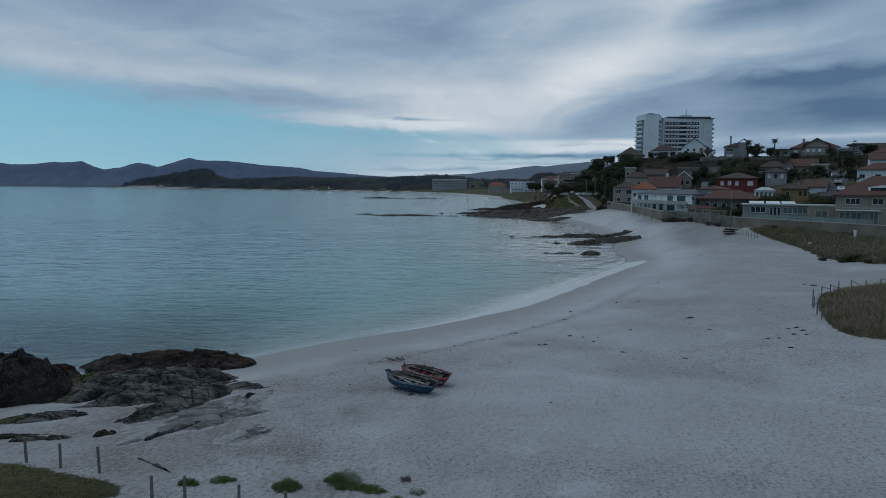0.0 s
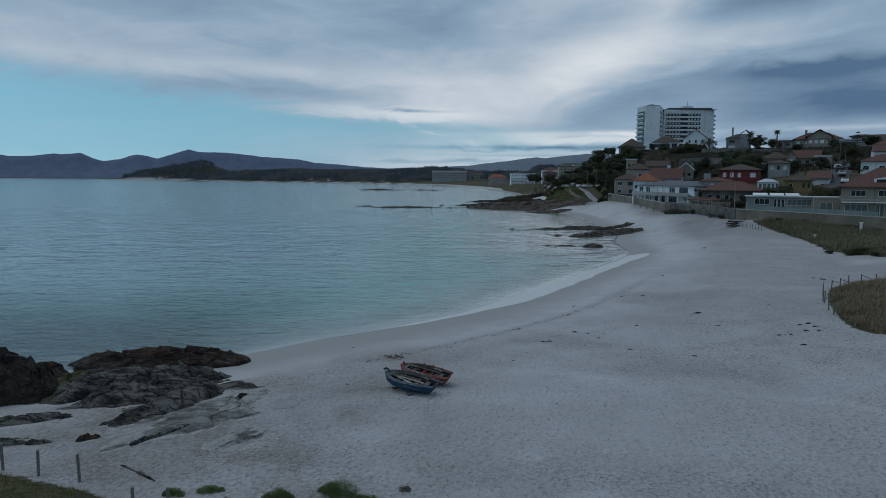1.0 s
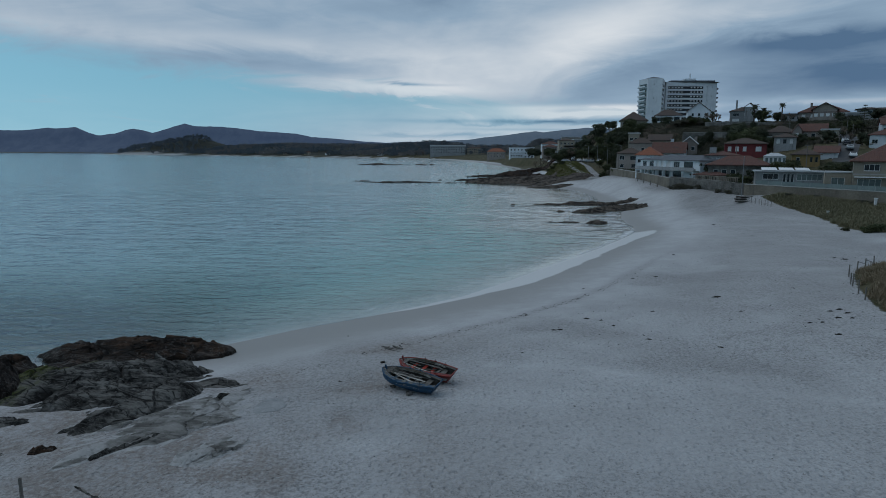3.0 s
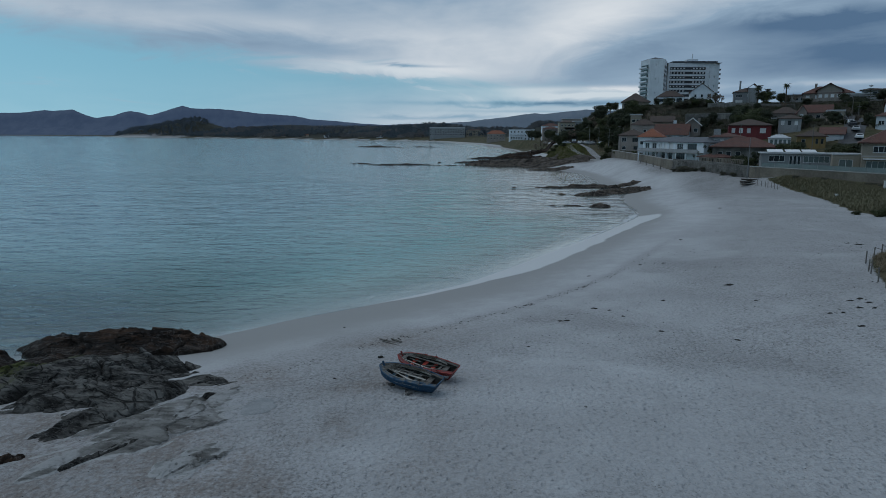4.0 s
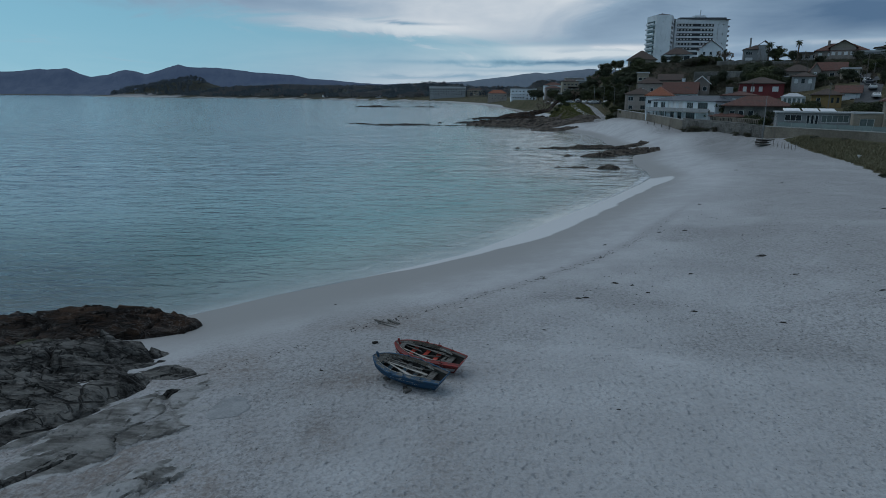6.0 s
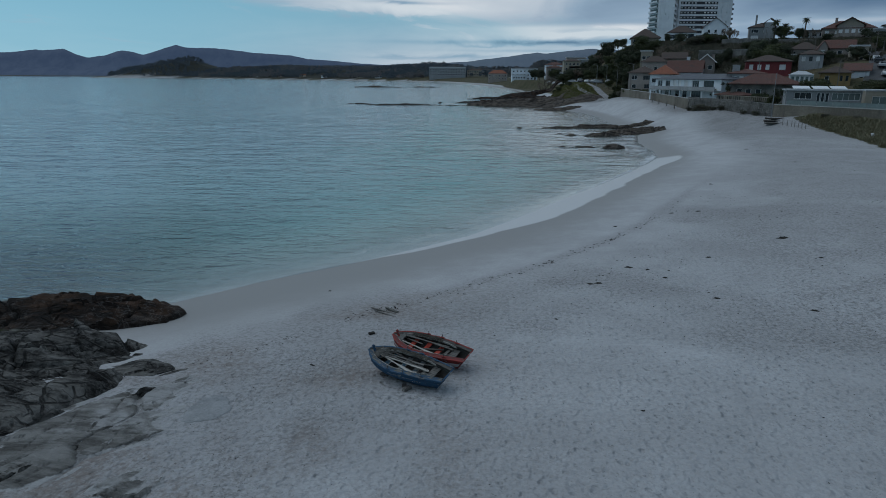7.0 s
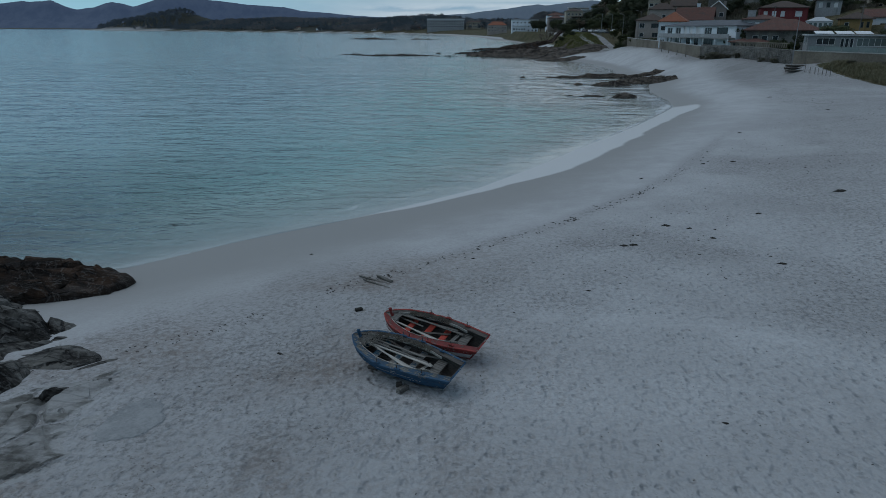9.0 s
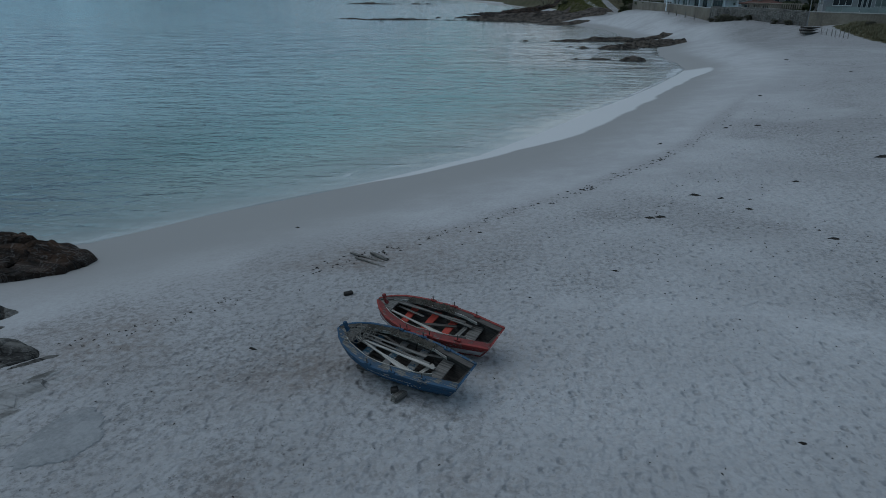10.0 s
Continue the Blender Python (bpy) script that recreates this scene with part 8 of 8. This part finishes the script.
def grove(rng, xs, ys, zs, hs, name, mat, label):
    """Far trees as loose clumps of foliage, joined."""
    verts, faces = [], []
    for x, y, z, h in zip(xs, ys, zs, hs):
        n, size = (60, 0.5) if y < 1000 else (36, 0.65) if y < 1500 else (20, 0.85)
        w = h * rng.uniform(0.3, 0.5)
        for k in range(n):
            a, q = rng.uniform(0, math.tau), rng.uniform(0.25, 1.0)
            r = w * (1 - 0.75 * abs(q - 0.6)) * rng.uniform(0.3, 1)
            px, py, pz = x + r * math.cos(a), y + r * math.sin(a), z + h * q
            s = size * h * rng.uniform(0.11, 0.22)
            i = len(verts)
            verts += [(px - s, py + rng.uniform(-s, s), pz - 0.4 * s), (px + s, py + rng.uniform(-s, s), pz - 0.4 * s), (px + 0.3 * s, py + rng.uniform(-s, s), pz + s)]
            faces.append((i, i + 1, i + 2))
        i = len(verts)
        verts += [(x - 0.25, y, z - 0.5), (x + 0.25, y, z - 0.5), (x, y, z + 0.7 * h)]
        faces.append((i, i + 1, i + 2))
    tagged(new(name, mesh_from(name, verts, faces, mat, False)), label, "woods", kind="stuff")


# blue-grey tones with the distance haze mixed into the leaf colour
M_LEAF_FAR_BROWN = hazed_leaf("hazed_winter_thicket", (0.125, 0.13, 0.135), (0.19, 0.187, 0.185))
M_LEAF_FAR = hazed_leaf("hazed_pine_foliage", (0.082, 0.1, 0.116), (0.13, 0.152, 0.168))
woods()


def tufts(name, label, ring, density, blades, tall, wide, mat, seed, margin=0.3, clump=1.0, avoid=None):
    """Grass as leaning blades in tussocks inside a ring."""
    rs = np.random.RandomState(seed)
    xs = [p[0] for p in ring]
    ys = [p[1] for p in ring]
    area = (max(xs) - min(xs)) * (max(ys) - min(ys))
    n = int(area * density)
    x, y = rs.uniform(min(xs), max(xs), n), rs.uniform(min(ys), max(ys), n)
    e = edge_distance(x, y, ring) + 1.2 * (fbm(x / 1.5, y / 1.5, seed, 3) - 0.5)
    keep = (e > margin) & (fbm(x / clump, y / clump, seed + 9, 3) + 0.25 * smooth(e, 0, 3) > 0.42)
    if avoid:
        keep &= edge_distance(x, y, avoid) < -0.5
    x, y, e = x[keep], y[keep], e[keep]
    z = ground_height(x, y)
    n = len(x)
    grow = 0.55 + 0.9 * fbm(x / 2.2, y / 2.2, seed + 5, 3)
    verts = np.zeros((n * blades * 3, 3))
    for b in range(blades):
        a = rs.uniform(0, math.tau, n)
        h = tall * grow * rs.uniform(0.6, 1.2, n)
        lean = rs.uniform(0.2, 1.0, n) * h
        wind = 0.08 * h
        ox, oy = rs.uniform(-0.1, 0.1, n), rs.uniform(-0.1, 0.1, n)
        nx, ny = -np.sin(a) * wide, np.cos(a) * wide
        k = np.arange(n) * blades * 3 + b * 3
        verts[k] = np.stack([x + ox + nx, y + oy + ny, z - 0.05], 1)
        verts[k + 1] = np.stack([x + ox - nx, y + oy - ny, z - 0.05], 1)
        verts[k + 2] = np.stack([x + ox + lean * np.cos(a) + wind, y + oy + lean * np.sin(a), z + h * 0.9], 1)
    faces = np.arange(len(verts)).reshape(-1, 3)
    me = mesh_from(name, verts, faces.tolist(), mat, False)
    tagged(new(name, me), label, "grass", kind="stuff")


tufts("dune_grass", "brownish marram grass on the fenced dune", DUNE_NEAR, 34, 6, 0.5, 0.022, M_GRASS, 3)
tufts("dune_grass", "olive and brown dune grass below the garden wall", DUNE_FAR, 16, 6, 0.62, 0.04, M_GRASS_OLIVE, 5, clump=3.0)
tufts("hillside_brush", "brown and olive brush covering the open hillside", [(64, 216), (175, 216), (175, 345), (60, 345), (54, 262)], 3.0, 5, 0.9, 0.11, M_LEAF_BROWN, 15, clump=6.0, avoid=[(86, 168), (96, 176), (120, 218), (134, 248), (126, 256), (112, 224), (94, 192)])
tufts("turf", "short green turf at the edge of the sand", [(-26.0, 28.4)] + MEADOW[1:8] + [(-26.0, 18.0)], 75, 6, 0.085, 0.013, M_GRASS_GREEN, 7, 0.1)
tufts("point_grass", "rough green grass on the low point", POINT_TURF, 5, 5, 0.4, 0.09, M_GRASS_GREEN, 9)


def cushion(x, y, rx, ry, h, label, seed, mat, count=5200, leaf=0.02):
    """A low plant cushion rooted in the sand."""
    rng = random.Random(seed)
    balls = []
    for k in range(26):
        a, q = rng.uniform(0, math.tau), math.sqrt(rng.random())
        balls.append((rx * 0.8 * q * math.cos(a), ry * 0.8 * q * math.sin(a), h * 0.4 * (1 - q * q), max(h * 0.62 * (1.15 - 0.7 * q), 0.1)))
    verts, faces = leaf_cloud(rng, count, balls, leaf, 0.8)
    ob = new("plant_cushion", mesh_from("plant_cushion", verts, faces, mat, False))
    ob.matrix_world = pose(x, y, height_at(x, y), 0, 0, rng.uniform(-15, 15))
    tagged(ob, label, "plant", "beach plants")


cushion(-4.5, 25.4, 0.6, 0.38, 0.42, "round green plant cushion in the sand", 1, M_CUSHION)
cushion(-2.5, 25.9, 0.95, 0.5, 0.55, "bushy green plant cushion in the sand", 2, M_CUSHION, 8000)
cushion(-1.5, 25.5, 0.6, 0.3, 0.25, "low green plant mat in the sand", 3, M_CUSHION, 3000)
cushion(-8.0, 25.5, 0.5, 0.25, 0.25, "low green plant mat in the sand", 4, M_CUSHION, 2200)
cushion(-6.9, 25.8, 0.55, 0.22, 0.25, "low green plant mat in the sand", 5, M_CUSHION, 2200)
cushion(0.0, 25.4, 0.4, 0.25, 0.15, "sparse creeping plant in the sand", 6, M_CUSHION, 500)
cushion(-0.6, 24.9, 0.25, 0.15, 0.14, "sparse creeping plant in the sand", 7, M_CUSHION, 300)
cushion(-0.5, 26.3, 0.18, 0.14, 0.3, "dry brown tuft in the sand", 8, M_LEAF_DRY, 300, 0.03)

# ---- fences ----


def post_fence(label, spots, tall, r, rails=(), seed=1):
    ob = thing("post_fence", spots[0][0], spots[0][1], height_at(*spots[0]), 0, label, "fence")
    rng = random.Random(seed)
    o = Vector((spots[0][0], spots[0][1], height_at(*spots[0])))
    tops = []
    for x, y in spots:
        bm = bmesh.new()
        z = height_at(x, y)
        a = Vector((x, y, z - 0.3)) - o
        b = Vector((x + rng.uniform(-0.05, 0.05), y + rng.uniform(-0.04, 0.04), z + tall * rng.uniform(0.9, 1.08))) - o
        tube(bm, a, b, r, r * 0.9, 8)
        part("post", bm, M_POST, ob)
        tops.append((a, b))
    for i, j, fi, fj in rails:
        bm = bmesh.new()
        p, q = tops[i][0].lerp(tops[i][1], fi), tops[j][0].lerp(tops[j][1], fj)
        tube(bm, p, q, r * 0.55, r * 0.5, 6)
        part("rail", bm, M_POST, ob)


post_fence("short weathered wooden posts along the turf", [(-17.2, 27.3), (-15.0, 27.0), (-13.4, 26.6), (-11.7, 26.3), (-8.5, 24.0), (-7.3, 23.8), (-5.5, 23.7), (-3.8, 23.1)], 1.0, 0.055)
post_fence("low broken dune fence of wooden posts", [(27.0, 53.0), (27.6, 54.8), (28.6, 57.4), (28.9, 58.2), (30.4, 61.2), (32.0, 63.0), (33.9, 65.2), (35.3, 66.4), (36.9, 67.3), (38.6, 68.0), (40.4, 68.7), (42.5, 69.3)], 0.95, 0.05,
           [(1, 2, 0.95, 0.5), (3, 4, 0.9, 0.4), (5, 6, 0.95, 0.6), (6, 7, 0.9, 0.5), (8, 9, 0.95, 0.4), (10, 11, 0.95, 0.7)], 2)
post_fence("row of short posts at the edge of the dune grass", [(50.6, 130.4), (50.9, 129.4), (51.2, 128.4), (51.3, 127.6), (51.5, 126.8), (51.7, 126.0), (51.9, 125.2)], 1.0, 0.05, (), 3)
post_fence("old boundary posts below the sea wall", [(45.4, 196.0), (45.6, 190.0), (45.9, 184.0), (46.2, 178.0)], 1.1, 0.12, (), 4)


def marker(x, y, h, w, label):
    ob = thing("marker_post", x, y, height_at(x, y), 0, label, "post")
    bm = bmesh.new()
    box(bm, (-w / 2, -w / 2, -0.2), (w / 2, w / 2, h), None, 0.02)
    part("post", bm, M_FRAME, ob)
    bm = bmesh.new()
    box(bm, (-w * 0.7, -w * 0.7, h + 0.002), (w * 0.7, w * 0.7, h + 0.08), None, 0.02)
    part("cap", bm, M_FRAME, ob)


marker(54.7, 111.9, 0.55, 0.3, "small white marker post in the dune grass")
marker(62.6, 113.6, 1.3, 0.32, "white pillar against the garden wall")


def dinghy(x, y, turn, lift, mat, label):
    bm = bmesh.new()
    rows = []
    for k in range(9):
        s = k / 8
        w = 0.62 * math.sin(math.pi * (0.12 + 0.8 * s) ** 0.9) + 0.03
        z = 0.27 + 0.08 * (2 * s - 1) ** 2
        rows.append([bm.verts.new((3.0 * s - 1.5, f * w, g * z)) for f, g in ((-1, 1), (-0.75, 0.35), (0, 0), (0.75, 0.35), (1, 1), (0.8, 0.92), (0, 0.8), (-0.8, 0.92))])
    for a, b in zip(rows, rows[1:]):
        for i in range(8):
            bm.faces.new((a[i], b[i], b[(i + 1) % 8], a[(i + 1) % 8]))
    bm.faces.new(rows[0])
    bm.faces.new(rows[-1][::-1])
    bmesh.ops.recalc_face_normals(bm, faces=bm.faces[:])
    ob = part("beached_dinghy", bm, mat, None, "", True)
    ob.matrix_world = pose(x, y, height_at(x, y) + lift, 0, 0, turn)
    tagged(ob, label, "dinghy", "dinghies by the wall")


dinghy(50.2, 133.4, 8, 0.0, M_DARK_WOOD, "dark wooden dinghy drawn up by the wall")
dinghy(51.0, 134.6, -12, 0.0, M_DARK_WOOD, "dark wooden dinghy drawn up by the wall")
dinghy(49.8, 132.0, 5, 0.0, M_OLD_WOOD, "grey wooden dinghy drawn up by the wall")

# ---- parked cars ----


def car_moulds():
    out = []
    profile = [(-2.0, 0.35), (-2.05, 0.75), (-1.9, 0.95), (-1.55, 1.0), (-1.05, 1.42), (0.35, 1.45), (1.0, 1.0), (1.85, 0.9), (2.05, 0.7), (2.02, 0.35)]
    bm = bmesh.new()
    rows = []
    for y, f in ((-0.85, 0.0), (-0.8, 1.0), (0.8, 1.0), (0.85, 0.0)):
        rows.append([bm.verts.new((x, y * (0.86 if z > 1.1 else 1), z - (0.0 if f else 0.03))) for x, z in profile])
    for a, b in zip(rows, rows[1:]):
        for i in range(len(profile)):
            j = (i + 1) % len(profile)
            bm.faces.new((a[i], b[i], b[j], a[j]))
    bm.faces.new(rows[0][::-1])
    bm.faces.new(rows[-1])
    bmesh.ops.recalc_face_normals(bm, faces=bm.faces[:])
    out.append(bm)
    glass = bmesh.new()
    for y0, y1 in ((-0.79, -0.745), (0.745, 0.79)):
        v = [glass.verts.new((x, y, z)) for y in (y0, y1) for x, z in ((-1.3, 1.02), (0.75, 1.02), (0.28, 1.36), (-0.95, 1.34))]
        for q in ((0, 1, 2, 3), (7, 6, 5, 4), (0, 4, 5, 1), (1, 5, 6, 2), (2, 6, 7, 3), (3, 7, 4, 0)):
            glass.faces.new([v[i] for i in q])
    out.append(glass)
    return out


def parked_car(x, y, turn, mat, label):
    ob = thing("parked_car", x, y, height_at(x, y) + 0.12, turn, label, "car", "parked cars")
    body, glass = car_moulds()
    part("body", body, mat, ob)
    part("side_windows", glass, M_GLASS, ob)
    slab(ob, "windscreen", (0.5, -0.6, 1.08), (0.72, 0.6, 1.36), M_GLASS)
    slab(ob, "rear_window", (-1.42, -0.6, 1.08), (-1.22, 0.6, 1.34), M_GLASS)
    for wx in (-1.3, 1.3):
        for wy in (-0.82, 0.82):
            bm = bmesh.new()
            tube(bm, (wx, wy - 0.1, 0.31), (wx, wy + 0.1, 0.31), 0.32, 0.32, 14)
            w = part("wheel", bm, M_SLATE, ob)
            bm = bmesh.new()
            tube(bm, (wx, wy - 0.11, 0.31), (wx, wy + 0.11, 0.31), 0.18, 0.18, 10)
            part("rim", bm, M_METAL, w)


def paint(name, c):
    return surface(name, c, [0.8 * v for v in c], 1.0, 0.3, 0.02, spec=0.5)


CAR_WHITE, CAR_GREY, CAR_DARK = paint("white_car_paint", (0.6, 0.6, 0.6)), paint("silver_car_paint", (0.3, 0.31, 0.32)), paint("dark_car_paint", (0.03, 0.035, 0.045))
for k, (x, y, turn) in enumerate(((99.8, 189, 66), (103.4, 197.5, 66), (107.0, 206, 66), (110.2, 213, 66), (113.6, 220.5, 64), (121, 237.5, 58), (117.8, 238, 60), (41.2, 325, -32), (44.6, 320.6, 60), (47.0, 319.2, 62), (49.6, 317.6, 58), (52.4, 315.4, 64), (55.4, 313.6, 60), (50.6, 313.0, -30))):
    parked_car(x, y, turn, (CAR_WHITE, CAR_GREY, CAR_DARK)[k % 3], ("white", "silver", "dark")[k % 3] + " car parked at the roadside")

# ---- what the tide left ----


def weed(x, y, s, seed, label="dark dried seaweed clump on the sand"):
    """A low matted heap with a ragged rim."""
    rng = random.Random(seed)
    bm = bmesh.new()
    n, rings = 13, []
    top = bm.verts.new((rng.uniform(-0.1, 0.1) * s, 0, 0.07 * s + 0.015))
    for f, z in ((0.5, 0.06 * s + 0.012), (1.0, -0.015)):
        rings.append([bm.verts.new((0.42 * s * f * math.cos(k * math.tau / n) * rng.uniform(0.55, 1.3), 0.2 * s * f * math.sin(k * math.tau / n) * rng.uniform(0.5, 1.35), z * rng.uniform(0.5, 1.3))) for k in range(n)])
    for k in range(n):
        j = (k + 1) % n
        bm.faces.new((top, rings[0][k], rings[0][j]))
        bm.faces.new((rings[0][k], rings[1][k], rings[1][j], rings[0][j]))
    ob = part("seaweed_clump", bm, M_WEED)
    ob.matrix_world = pose(x, y, height_at(x, y), 0, 0, rng.uniform(-30, 30))
    tagged(ob, label, "seaweed", "seaweed clumps")


for k, (x, y, s) in enumerate(((8.5, 51.0, 0.9), (9.3, 50.5, 0.6), (9.8, 49.0, 0.6), (6.4, 48.1, 0.8), (6.0, 48.0, 0.7), (14.8, 65.9, 0.7), (16.9, 66.4, 0.9), (11.1, 45.6, 0.8), (13.2, 53.0, 0.6), (5.5, 35.3, 0.3), (-5.0, 38.3, 0.4), (9.9, 61.8, 0.6), (3.8, 42.8, 0.35), (-6.7, 48.1, 0.4),
                               (18.8, 56.7, 1.3), (23.6, 50.6, 0.8), (24.3, 50.9, 0.9), (24.3, 50.0, 0.9), (24.0, 48.9, 0.7), (23.3, 49.1, 0.8), (22.0, 48.4, 0.8), (21.3, 48.4, 0.7), (21.5, 45.6, 0.9), (18.7, 52.1, 0.6), (14.5, 44.0, 0.6), (35.0, 70.4, 1.2), (34.5, 71.2, 1.0),
                               (35.2, 91.4, 0.8), (22.3, 79.8, 0.8), (36.1, 107.4, 1.0))):
    weed(x, y, 0.72 * s, 200 + k)


def crumbs():
    """Crumbs of weed, shell and twig along the tide line and over the dry sand."""
    rs = np.random.RandomState(12)
    n = 110000
    x, y = rs.uniform(-14, 40, n), rs.uniform(24, 110, n)
    d = edge_distance(x, y, SHORE)
    line = np.exp(-((d - 10.4 - 1.4 * (fbm(x / 7, y / 7, 31) - 0.5)) / 0.27) ** 2)
    field = 0.045 * smooth(d, 10, 13) * smooth(fbm(x / 7, y / 7, 43, 3), 0.42, 0.62)
    field = np.maximum(field, 0.045 * smooth(d, 9, 12) * smooth(-x, -4, 2) * smooth(fbm(x / 3, y / 3, 45, 3), 0.3, 0.55))
    keep = (rs.uniform(0, 1, n) < np.maximum(line * (1 - smooth(y, 52, 74)) * (0.35 + 0.65 * smooth(fbm(x / 2.0, y / 2.0, 44, 2), 0.3, 0.6)), field)) & (edge_distance(x, y, DUNE_NEAR) < 0)
    x, y, d = x[keep], y[keep], d[keep]
    z = ground_height(x, y)
    m = len(x)
    verts, faces = [], []
    for k in range(m):
        near = (0.55 + 0.45 * min(max((y[k] - 36) / 14, 0), 1)) * (1.2 if abs(d[k] - 10.4) < 1.0 else 1.0)
        a, s, w = rs.uniform(0, math.tau), near * rs.uniform(0.025, 0.09), near * rs.uniform(0.012, 0.03)
        c, si = math.cos(a), math.sin(a)
        i = len(verts)
        h = near * rs.uniform(0.012, 0.04)
        for du, dv, dz in ((-s, -w, -0.01), (s, -w, -0.01), (s, w, -0.01), (-s, w, -0.01), (0.2 * s, 0, h)):
            verts.append((x[k] + c * du - si * dv, y[k] + si * du + c * dv, z[k] + dz))
        faces += [(i, i + 1, i + 4), (i + 1, i + 2, i + 4), (i + 2, i + 3, i + 4), (i + 3, i, i + 4)]
    tagged(new("tide_litter", mesh_from("tide_litter", verts, faces, M_WEED, False)), "scattered crumbs of dark seaweed along the tide line", "seaweed", kind="stuff")


crumbs()
